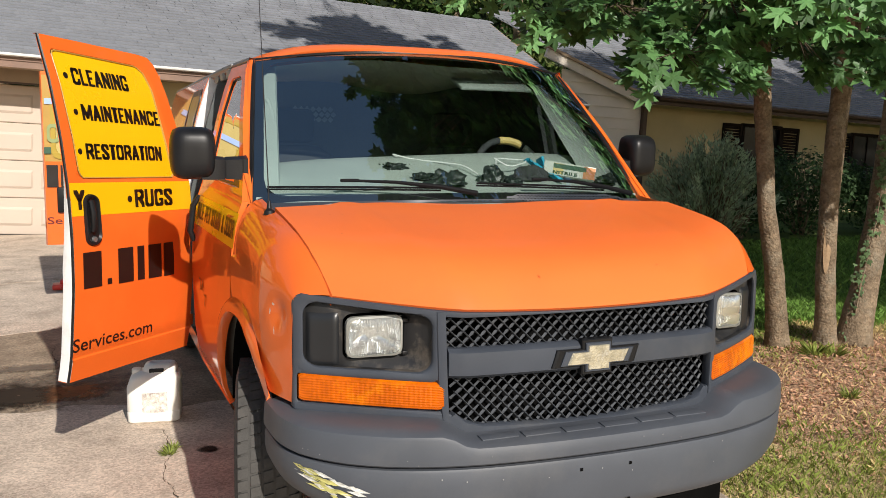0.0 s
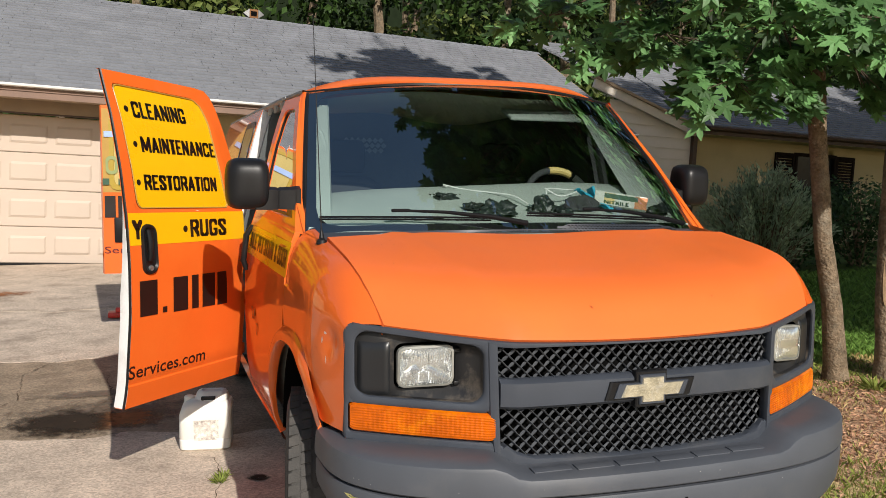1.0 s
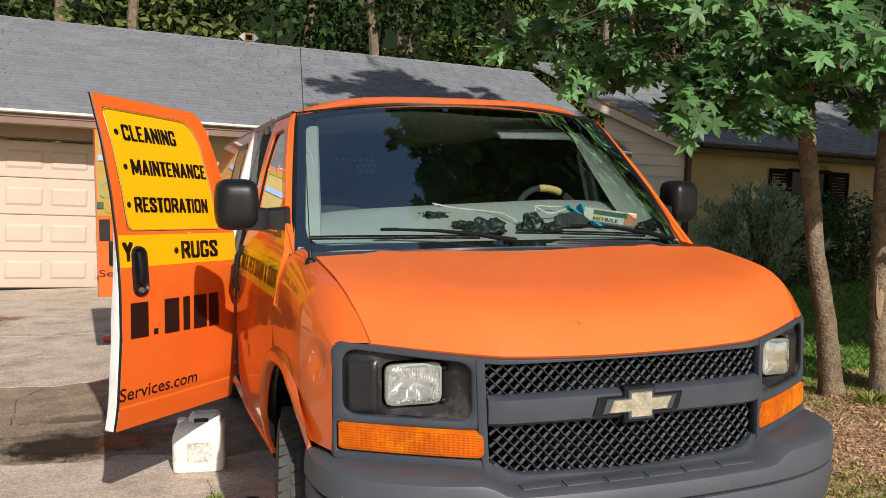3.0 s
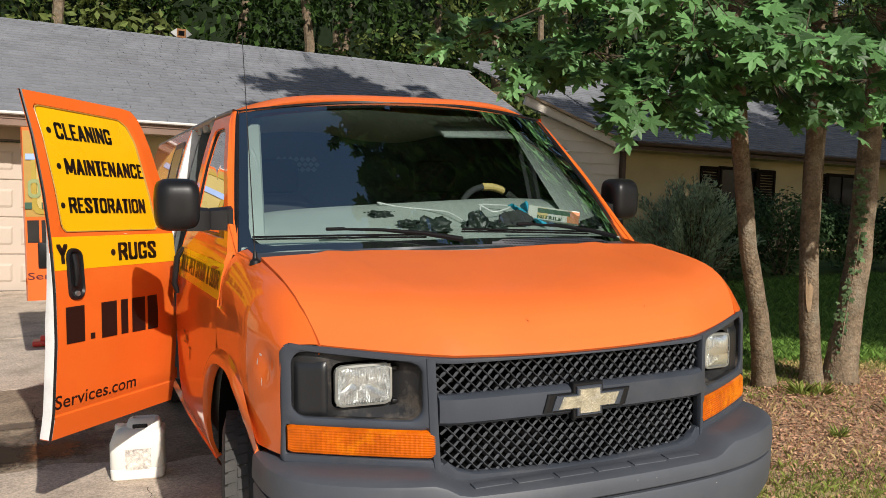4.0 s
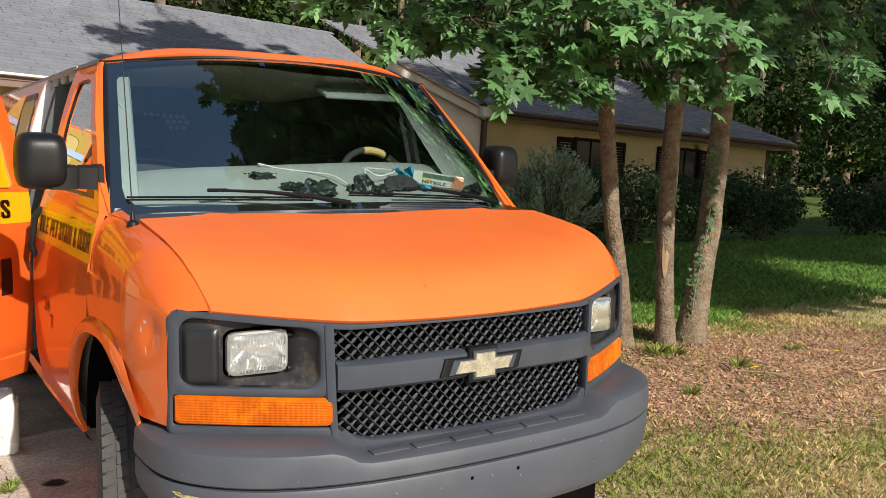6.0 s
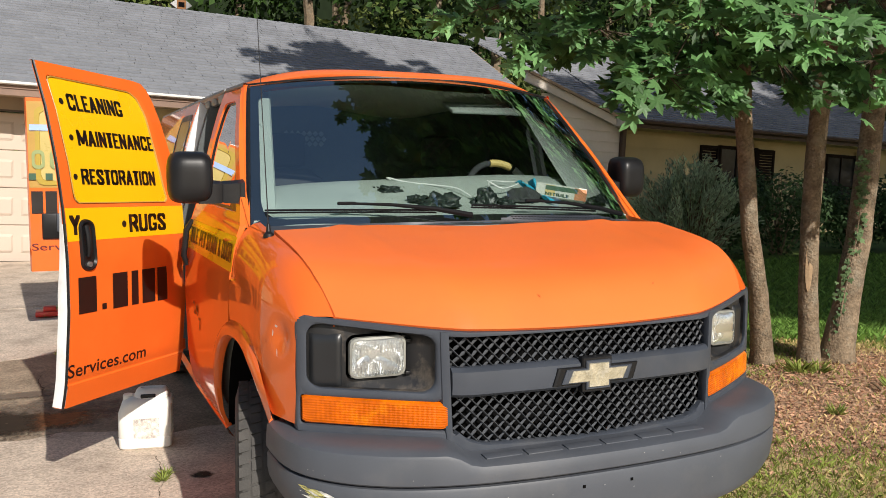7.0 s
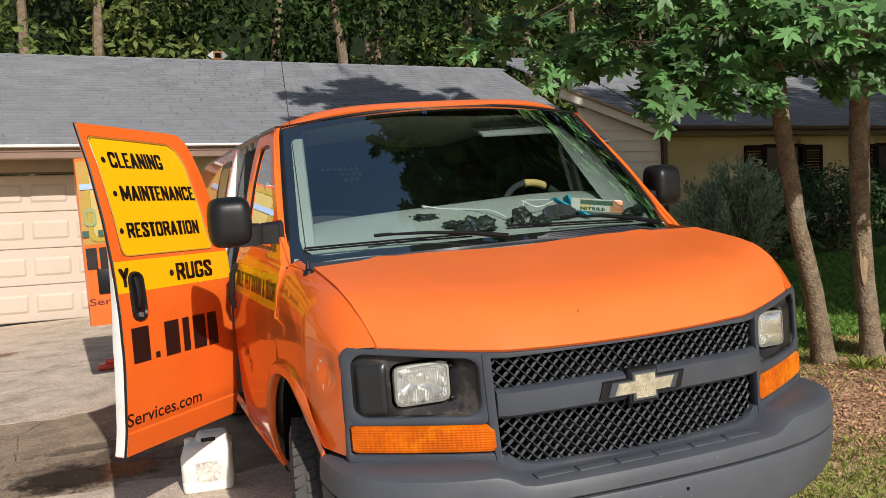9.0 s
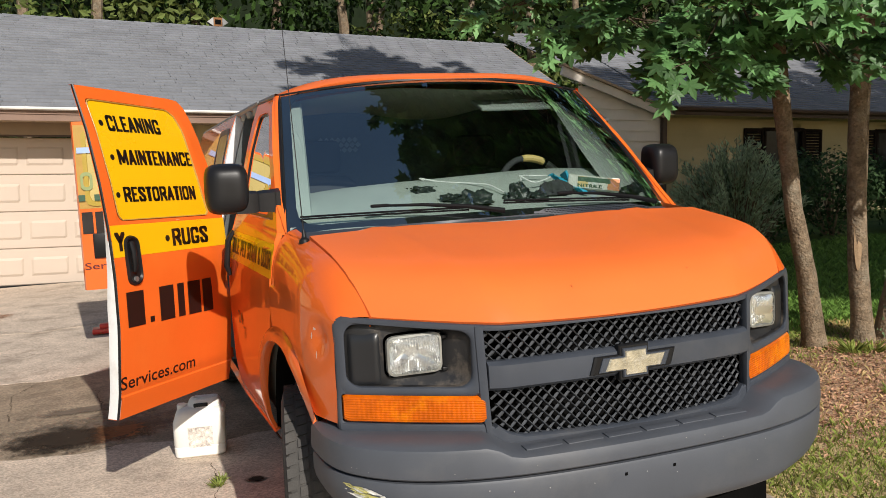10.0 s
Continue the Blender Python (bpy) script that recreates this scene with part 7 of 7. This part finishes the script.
r = random.Random(9)
gv, gf, dv, df, lv, lf = [], [], [], [], [], []
n = 0
while n < 170000:
    u = r.random()
    if u < 0.62:
        x, y = r.uniform(1.1, 6.5), r.uniform(-2.2, 4.2)
    else:
        x, y = r.uniform(2.0, 16), r.uniform(2.5, 8.5)
    n += 1
    if y < -0.5 and r.random() < (-0.5 - y) / 1.6 + 0.4 * noise.noise((x * 1.3, y * 1.3, 5)):
        continue
    if x < edge_x(y) - 0.02 or (r.random() < mulched(x, y) * 0.86):
        continue
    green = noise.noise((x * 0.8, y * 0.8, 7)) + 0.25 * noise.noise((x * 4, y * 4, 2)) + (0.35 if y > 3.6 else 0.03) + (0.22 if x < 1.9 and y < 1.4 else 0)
    # Lush blades begin where the shade does and carry its darker tone.
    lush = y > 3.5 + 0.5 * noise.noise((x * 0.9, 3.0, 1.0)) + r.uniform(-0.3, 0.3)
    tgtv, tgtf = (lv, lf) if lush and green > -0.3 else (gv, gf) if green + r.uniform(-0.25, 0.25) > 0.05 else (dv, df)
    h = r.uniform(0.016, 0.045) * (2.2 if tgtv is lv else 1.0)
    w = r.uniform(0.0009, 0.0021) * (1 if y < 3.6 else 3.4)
    a = r.uniform(0, 6.28)
    l = r.uniform(0.2, 1.2) * h
    z = soil(x, y)
    dx, dy = math.cos(a), math.sin(a)
    b = len(tgtv)
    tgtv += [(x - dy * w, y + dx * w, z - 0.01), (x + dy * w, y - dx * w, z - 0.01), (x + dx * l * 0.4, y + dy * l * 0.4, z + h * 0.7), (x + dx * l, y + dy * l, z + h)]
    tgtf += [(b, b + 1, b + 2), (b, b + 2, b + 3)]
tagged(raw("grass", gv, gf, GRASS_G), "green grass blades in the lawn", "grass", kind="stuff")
tagged(raw("grass", lv, lf, GRASS_L), "lush green grass, part of its shade put into the colour", "grass", kind="stuff")
tagged(raw("grass", dv, df, GRASS_D), "dry straw-coloured grass blades", "grass", kind="stuff")
cv, cf = [], []
for k in range(75000):
    x, y = r.uniform(1.4, 8.0), r.uniform(0.2, 3.6)
    if r.random() > mulched(x, y) * 0.97 + 0.05:
        continue
    p = Vector((x, y, soil(x, y) + r.uniform(0.0, 0.014)))
    t = Vector((math.cos(k), math.sin(k), r.uniform(-0.35, 0.35))).normalized()
    nn = (Vector((0, 0, 1)) + rand_dir(r) * 0.5).normalized()
    add_oval(cv, cf, p, nn, (t - nn * t.dot(nn)).normalized(), r.uniform(0.012, 0.045), r.uniform(0.2, 0.6))
tagged(raw("mulch", cv, cf, MULCH), "red-brown bark mulch and dead leaves", "mulch", kind="stuff")
for k, (x, y, a, ln) in enumerate(((3.74, 1.60, -58, 0.5), (4.75, 1.30, -12, 0.7), (3.6, 1.9, 60, 0.22), (5.4, 1.2, 5, 0.8))):
    bm = bmesh.new()
    d = Vector((math.cos(radians(a)), math.sin(radians(a)), 0)) * ln / 2
    c = Vector((x, y, soil(x, y) + 0.02))
    tube(bm, [c - d, c + Vector((0, 0.015, 0.012)), c + d], [0.009, 0.008, 0.004], 7)
    tagged(link("stick", bm, WOOD_DEAD), "dry fallen stick on the mulch", "stick", "fallen sticks")


def weed(x, y, seed, s, z0, label):
    r = random.Random(seed)
    v, f = [], []
    for k in range(46):
        a = r.uniform(0, 6.28)
        t = Vector((math.cos(a), math.sin(a), r.uniform(0.3, 1.3))).normalized()
        add_oval(v, f, Vector((x, y, z0)) + Vector((math.cos(a), math.sin(a), 0)) * s * 0.25 * r.random(), t.orthogonal().normalized(), t, s * r.uniform(0.4, 1.0), 0.16)
    tagged(raw("weed", v, f, GRASS_G), label, "weed", "weeds")


for k, (x, y, s) in enumerate(((-1.215, 2.02, 0.075), (-1.19, 2.1, 0.06), (-1.66, 5.0, 0.10), (-1.73, 5.15, 0.08), (-1.55, 3.75, 0.09), (-1.76, 7.2, 0.10), (-1.9, 6.9, 0.08))):
    weed(x, y, 60 + k, s, 0.0 + rise(y), "small green weed in a driveway crack")
for k, (x, y, s) in enumerate(((3.45, 2.45, 0.16), (3.58, 2.4, 0.14), (3.75, 1.9, 0.12), (4.6, 2.05, 0.10), (2.9, 1.6, 0.10))):
    weed(x, y, 80 + k, s, soil(x, y), "green weed growing from the mulch")
for x, y in ((3.70, 1.72), (4.77, 1.76), (4.71, 1.82)):
    fl = thing("dandelion", "small yellow dandelion on the ground", "flower", "dandelions")
    z = soil(x, y)
    bm = bmesh.new()
    tube(bm, [(x, y, z), (x, y, z + 0.05)], 0.002, 5)
    part("stalk", bm, GRASS_G, fl)
    v, f = [], []
    for k in range(16):
        t = Vector((math.cos(k * 0.39), math.sin(k * 0.39), 0.25)).normalized()
        add_oval(v, f, Vector((x, y, z + 0.05)), Vector((0, 0, 1)), t, 0.024, 0.4)
    raw("petals", v, f, PETAL, fl)


# ---- inside the cab ----
def dash_z(y):
    return curve([(1.02, 1.335), (1.15, 1.375), (1.35, 1.45), (1.50, 1.492), (1.58, 1.50), (1.64, 1.46), (1.68, 1.28), (1.70, 1.0)], y)


bm = bmesh.new()
rows = []
for y in (1.0, 1.05, 1.12, 1.2, 1.3, 1.4, 1.48, 1.54, 1.59, 1.63, 1.66, 1.68, 1.70):
    r = []
    for k in range(41):
        u = -1 + k / 20
        x = u * 0.86
        pod = 0.046 * max(0.0, min(1.0, (x + 0.75) / 1.15)) * max(0, min(1, (y - 1.3) / 0.2)) * (1 if y < 1.66 else 0.4)
        r.append((x, y + 0.02 - 0.10 * (1 - u * u) * max(0, (1.5 - y) / 0.5), dash_z(y) + pod - 0.03 * abs(u) ** 6))
    rows.append(r)
grid(bm, rows)
dash = part("dashboard", bm, DASH, van, "dusty grey-green dashboard", angle=50)
bm = bmesh.new()
for k in range(9):
    box(bm, (-0.30 + 0.018 * k, 1.47, dash_z(1.47) + 0.001), (0.006, 0.09, 0.006))
part("defrost_vent", bm, BLACK, dash, smooth=False)
# steering wheel with taped rim
m = pose(0.56, 1.84, 1.43, 62, 0, 0)
sw = link("steering_wheel", (lambda b: (tube(b, [(0.19 * math.cos(a), 0.19 * math.sin(a), 0) for a in (2 * math.pi * k / 48 for k in range(49))], 0.017, 10, cap=False), b)[1])(bmesh.new()), CLOTH, van, "dark steering wheel with tan tape on its rim")
sw.matrix_basis = m
bm = bmesh.new()
tube(bm, [(0.19 * math.cos(a), 0.19 * math.sin(a), 0) for a in (radians(58 + 5 * k) for k in range(9))], 0.021, 10)
part("tape", bm, TAN_TAPE, sw, "tan tape")
bm = bmesh.new()
tube(bm, [(0.19 * math.cos(a), 0.19 * math.sin(a), 0) for a in (radians(4 + 6 * k) for k in range(9))], 0.0185, 10)
part("worn_rim", bm, JUG, sw, "pale worn rim cover")
bm = bmesh.new()
box(bm, (0, 0, -0.03), (0.16, 0.11, 0.05), bevel=0.02)
for s in (-1, 1):
    box(bm, (s * 0.12, -0.01, -0.015), (0.14, 0.035, 0.02), bevel=0.006)
part("hub", bm, CLOTH, sw)


def seat(x, label):
    st = link("seat", (lambda b: (box(b, (x, 2.15, 0.92), (0.52, 0.52, 0.18), bevel=0.06), b)[1])(bmesh.new()), CLOTH, van, label)
    bm = bmesh.new()
    rows = []
    for z, w, y in ((0.95, 0.25, 2.36), (1.1, 0.26, 2.40), (1.35, 0.25, 2.46), (1.50, 0.22, 2.50), (1.55, 0.15, 2.52)):
        rows.append([(x + w * math.cos(a), y + 0.07 * math.sin(a), z) for a in (2 * math.pi * k / 20 for k in range(20))])
    v = grid(bm, rows, close=True)
    bm.faces.new(v[-1])
    part("backrest", bm, CLOTH, st)
    bm = bmesh.new()
    box(bm, (x, 2.53, 1.66), (0.26, 0.10, 0.19), bevel=0.04)
    part("headrest", bm, CLOTH, st)


seat(-0.48, "dark grey cloth passenger seat")
seat(0.50, "dark grey cloth driver's seat")
# bulkhead and lining keep the load space dark
bm = bmesh.new()
grid(bm, [[(u * (side_x(z, 2.72) - 0.025), 2.72, z) for z in (0.5, 1.0, 1.3, 1.5, 1.7, 1.9, 1.955)] for u in (-1, -0.5, 0, 0.5, 1)])
part("bulkhead", bm, mat("grey_bulkhead", (0.075, 0.085, 0.085), rough=0.7, var=0.3, scale=3), van, "dark bulkhead behind the seats")
bm = bmesh.new()
for k in range(7):
    for j in range(3):
        box(bm, (-0.42 + 0.035 * k + 0.017 * (j % 2), 2.70, 1.70 + 0.03 * j), (0.024, 0.006, 0.024), Matrix.Rotation(radians(45), 3, "Y"))
tagged(part("wire_mesh", bm, STEEL, van, smooth=False), "small wire mesh panel in the bulkhead", kind="stuff")
bm = bmesh.new()
grid(bm, [[(u * 0.79, y + 0.16 * u * u * max(0.0, (2.0 - y) / 0.3), 1.915 + 0.085 * (1 - abs(u) ** 3) - sag * (1 - u * u) * (1 + 0.25 * math.sin(u * 5))) for u in (-1 + k / 14 for k in range(29))] for y, sag in ((1.70, 0.035), (1.8, 0.05), (2.0, 0.085), (2.2, 0.11), (2.45, 0.125), (2.7, 0.11))])
part("headliner", bm, mat("beige_headliner", (0.42, 0.40, 0.31), rough=0.95, var=0.15, scale=4), van, "sagging beige headliner")
bm = bmesh.new()
box(bm, (0.42, 1.80, 1.885), (0.40, 0.16, 0.02), Matrix.Rotation(radians(20), 3, "X"), bevel=0.008)
part("sun_visor", bm, DASH, van, "grey sun visor folded up")
for s in (-1, 1):
    bm = bmesh.new()
    grid(bm, [[(s * lerp(0.895, 0.772, f), lerp(1.165, 1.82, f), lerp(1.34, 1.93, f)), (s * lerp(0.80, 0.70, f), lerp(1.215, 1.84, f), lerp(1.345, 1.93, f)), (s * ((lerp(0.72, 0.655, f) + 0.05 * (1 - f) ** 6) if s > 0 else lerp(0.80, 0.70, f) - 0.012), lerp(1.25, 1.86, f), lerp(1.34, 1.93, f)), (s * lerp(0.86, 0.745, f), lerp(1.34, 1.93, f), lerp(1.34, 1.93, f))] for f in (k / 10 for k in range(11))])
    part("pillar_trim", bm, DASH, van, "grey-green inner pillar trim")
    bm = bmesh.new()
    tube(bm, [(s * 0.80, 1.50, 1.58), (s * 0.775, 1.52, 1.61), (s * 0.755, 1.58, 1.68), (s * 0.76, 1.64, 1.74), (s * 0.775, 1.65, 1.77)], [0.016, 0.014, 0.013, 0.014, 0.016], 8)
    part("grab_handle", bm, DASH, van)
    bm = bmesh.new()
    panel(bm, s, 1.16, 2.18, 0.5, 1.36, 16, 6, inset=0.06, low=lambda y: max(0.5, arch_z(y) + 0.03))
    part("door_lining", bm, DASH, van)
bm = bmesh.new()
panel(bm, 1, 2.085, 2.74, 0.5, 1.93, 6, 10, inset=0.03)
part("side_lining", bm, CLOTH, van, "dark lining behind the driver's door")
# equipment in the load space
tank = thing("equipment_tank", "grey metal tank strapped in the load space", "tank")
bm = bmesh.new()
tube(bm, [(-0.45, 3.2, 0.5), (-0.45, 3.2, 0.55), (-0.45, 3.2, 1.5), (-0.45, 3.2, 1.56)], [0.20, 0.22, 0.22, 0.14], 24)
part("tank_body", bm, STEEL, tank)
bm = bmesh.new()
tube(bm, [(-0.45, 3.2, 1.55), (-0.45, 3.2, 1.62)], 0.05, 14)
part("tank_cap", bm, BLACK, tank)
reel = thing("hose_box", "dark equipment box in the load space", "box")
bm = bmesh.new()
box(bm, (-0.62, 2.75, 0.95), (0.35, 0.3, 0.9), bevel=0.02)
part("box_body", bm, BLACK, reel)
bm = bmesh.new()
for k in range(4):
    tube(bm, [(-0.80, 2.58, 0.60 + 0.10 * k), (-0.86, 2.66, 0.62 + 0.1 * k), (-0.80, 2.80, 0.60 + 0.1 * k)], 0.02, 8)
part("hose", bm, STEEL, reel)


# ---- things on the dashboard ----
def dash_at(x, y):
    u = x / 0.86
    return dash_z(y - 0.02 + 0.10 * (1 - u * u) * max(0, (1.5 - y) / 0.5))


bx = thing("glove_box_carton", "printed carton of disposable gloves on the dashboard", "carton")
M = pose(0.585, 1.275, 1.457, -10, 8, -16)
bx.matrix_basis = M
bm = bmesh.new()
box(bm, (0, 0, 0), (0.25, 0.12, 0.062), bevel=0.003)
part("carton_body", bm, CARD, bx)
for nm, c, sz, m in (("end_print", (0.1262, 0, 0), (0.001, 0.118, 0.06), CARD_ORANGE), ("front_print", (0.095, -0.0606, -0.002), (0.056, 0.001, 0.056), CARD_ORANGE), ("stripe", (0.0, -0.0607, 0.012), (0.16, 0.001, 0.022), GREEN_INK), ("top_print", (0.01, 0.01, 0.0314), (0.11, 0.035, 0.001), GREEN_INK), ("yellow_print", (-0.055, -0.0606, 0.0), (0.05, 0.001, 0.05), TAN_TAPE)):
    bm = bmesh.new()
    box(bm, c, sz)
    part(nm, bm, m, bx, smooth=False)
letters("lettering", "NITRILE", 0.016, 0.12, GREEN_INK, bx, lambda u, v: (-0.08 + u, -0.0612, -0.026 + v), bold=0.03)
bm = bmesh.new()
box(bm, (-0.126, 0.0, 0.02), (0.012, 0.11, 0.06), Matrix.Rotation(radians(-25), 3, "Y"), bevel=0.002)
part("open_flap", bm, TEAL, bx)
bm = bmesh.new()
rows = []
for i in range(13):
    f = i / 12
    rows.append([(lerp(0.40, 0.53, f) + 0.01 * math.sin(j), lerp(1.30, 1.19, f) + 0.06 * j / 6, lerp(1.520, 1.425, f) - 0.012 * abs(j - 3) / 3 + 0.004 * math.sin(i * 1.7 + j)) for j in range(7)])
grid(bm, rows)
tagged(link("blue_cloth", bm, TEAL), "turquoise folded cloth on the dashboard", "cloth")


def crumple(name, x, y, sx, sy, sz, seed, material, label, cat):
    """A crumpled soft thing lying on the dashboard."""
    bm = bmesh.new()
    bmesh.ops.create_icosphere(bm, subdivisions=4, radius=1.0)
    z0 = dash_at(x, y)
    for v in bm.verts:
        d = v.co.normalized()
        q = 1 + 0.55 * noise.noise(d * 1.6 + Vector((seed, 0, 0))) + 0.3 * noise.noise(d * 4.0 + Vector((0, seed, 0)))
        v.co = Vector((x + d.x * sx * q, y + d.y * sy * q, z0 + max(-0.004, d.z * sz * q) + 0.004))
    tagged(link(name, bm, material, angle=60), label, cat, "things on the dashboard")


crumple("work_glove", -0.24, 1.395, 0.055, 0.035, 0.028, 2, GLOVE, "small black glove on the dashboard", "glove")
crumple("work_glove", -0.06, 1.19, 0.085, 0.05, 0.055, 5, GLOVE, "crumpled black rubber gloves on the dashboard", "glove")
crumple("work_glove", -0.15, 1.25, 0.05, 0.03, 0.03, 17, GLOVE, "black rubber glove tip on the dashboard", "glove")
crumple("work_glove", 0.17, 1.22, 0.06, 0.04, 0.06, 8, GLOVE, "black crumpled glove beside a cable", "glove")
crumple("work_glove", 0.26, 1.19, 0.05, 0.03, 0.03, 9, GLOVE, "dark glove below a cable loop", "glove")
crumple("work_glove", 0.79, 1.25, 0.055, 0.04, 0.032, 11, GLOVE, "dark gloves at the dashboard's end", "glove")
crumple("black_pouch", 0.38, 1.25, 0.085, 0.035, 0.065, 14, CLOTH, "dark soft pouch on the dashboard", "pouch")
for nm, pts in (("charging_cable", [(-0.16, 1.56), (-0.22, 1.52), (-0.12, 1.50), (0.0, 1.42), (0.08, 1.34), (0.13, 1.25)]), ("charging_cable", [(0.21, 1.26), (0.24, 1.34), (0.33, 1.40), (0.41, 1.36), (0.38, 1.30), (0.29, 1.29), (0.23, 1.33)])):
    bm = bmesh.new()
    P = [Vector((x, y, dash_at(x, y) + 0.03 * math.sin(i * 1.3) ** 2 + 0.012 + (0.03 if nm and len(pts) == 7 else 0))) for i, (x, y) in enumerate(pts)]
    fine = []
    for a, b in zip(P, P[1:]):
        fine += [a.lerp(b, k / 6) for k in range(6)]
    fine.append(P[-1])
    for _ in range(4):
        fine = [fine[0]] + [(a + b * 2 + c) / 4 for a, b, c in zip(fine, fine[1:], fine[2:])] + [fine[-1]]
    tube(bm, fine, 0.0032, 6)
    tagged(link(nm, bm, CABLE), "thin white charging cable on the dashboard", "cable", "things on the dashboard")
bm = bmesh.new()
box(bm, (-0.39, 1.155, dash_at(-0.39, 1.155) + 0.008), (0.14, 0.05, 0.008), Matrix.Rotation(radians(6), 3, "Z"), bevel=0.003)
tagged(link("parking_card", bm, CARD), "pale card lying at the foot of the windscreen", "card", "things on the dashboard")

# ---- jug beside the open door ----
jug = thing("jug", "white plastic chemical jug with a torn label on the concrete", "jug")
jug.matrix_basis = pose(-1.245, 2.64, 0.0, 0, 0, -8)
bm = bmesh.new()
rows = []
for z, w, d, r in ((0.0, 0.128, 0.092, 0.03), (0.008, 0.140, 0.102, 0.035), (0.06, 0.143, 0.105, 0.035), (0.066, 0.140, 0.102, 0.035), (0.072, 0.143, 0.105, 0.035), (0.20, 0.142, 0.105, 0.04), (0.245, 0.138, 0.10, 0.045), (0.268, 0.125, 0.088, 0.05), (0.280, 0.10, 0.065, 0.04), (0.284, 0.05, 0.03, 0.02)):
    rows.append([(p.x + (0.02 * max(0, (z - 0.2) / 0.08) if z > 0.2 else 0), p.y, z) for p in resample(rrect(-w, w, -d, d, r), 48)])
v = grid(bm, rows, close=True)
bm.faces.new(v[0])
bm.faces.new(v[-1])
part("jug_body", bm, JUG, jug)
bm = bmesh.new()
rows = []
for z, w, d in ((0.262, 0.098, 0.078), (0.292, 0.092, 0.066), (0.310, 0.086, 0.056), (0.322, 0.076, 0.044), (0.326, 0.060, 0.028), (0.318, 0.052, 0.020), (0.300, 0.048, 0.018)):
    rows.append([(p.x + 0.036, p.y, z) for p in resample(rrect(-w, w, -d, d, d * 0.8), 36)])
grid(bm, rows, close=True)
part("jug_handle", bm, JUG, jug)
bm = bmesh.new()
tube(bm, [(-0.092, 0, 0.262), (-0.092, 0, 0.288), (-0.092, 0, 0.293)], [0.028, 0.028, 0.024], 18)
part("jug_cap", bm, JUG, jug)
bm = bmesh.new()
box(bm, (0.018, -0.064, 0.290), (0.080, 0.014, 0.024), bevel=0.006)
part("handle_gap", bm, BLACK, jug)
bm = bmesh.new()
grid(bm, [[(x, -0.1065, z) for z in (0.06, 0.12, 0.175)] for x in (-0.06, 0.0, 0.06, 0.075)])
lm = mat("torn_paper_label", (0.68, 0.62, 0.55), rough=0.7, var=0.5, scale=40, fine=160, bump=0.1, dirt_or_tone=(0.16, 0.13, 0.12), dirt_or_tone_amount=0.95)
part("torn_label", bm, lm, jug, "torn and faded paper label")

# red wheel chock and dark mat far back on the drive
ch = thing("wheel_chock", "red plastic wedge on a dark mat on the driveway", "chock")
bm = bmesh.new()
box(bm, (-1.88, 6.95, 0.05), (0.22, 0.18, 0.05), bevel=0.01)
box(bm, (-1.86, 6.95, 0.09), (0.12, 0.10, 0.06), bevel=0.015)
part("wedge", bm, RED, ch)
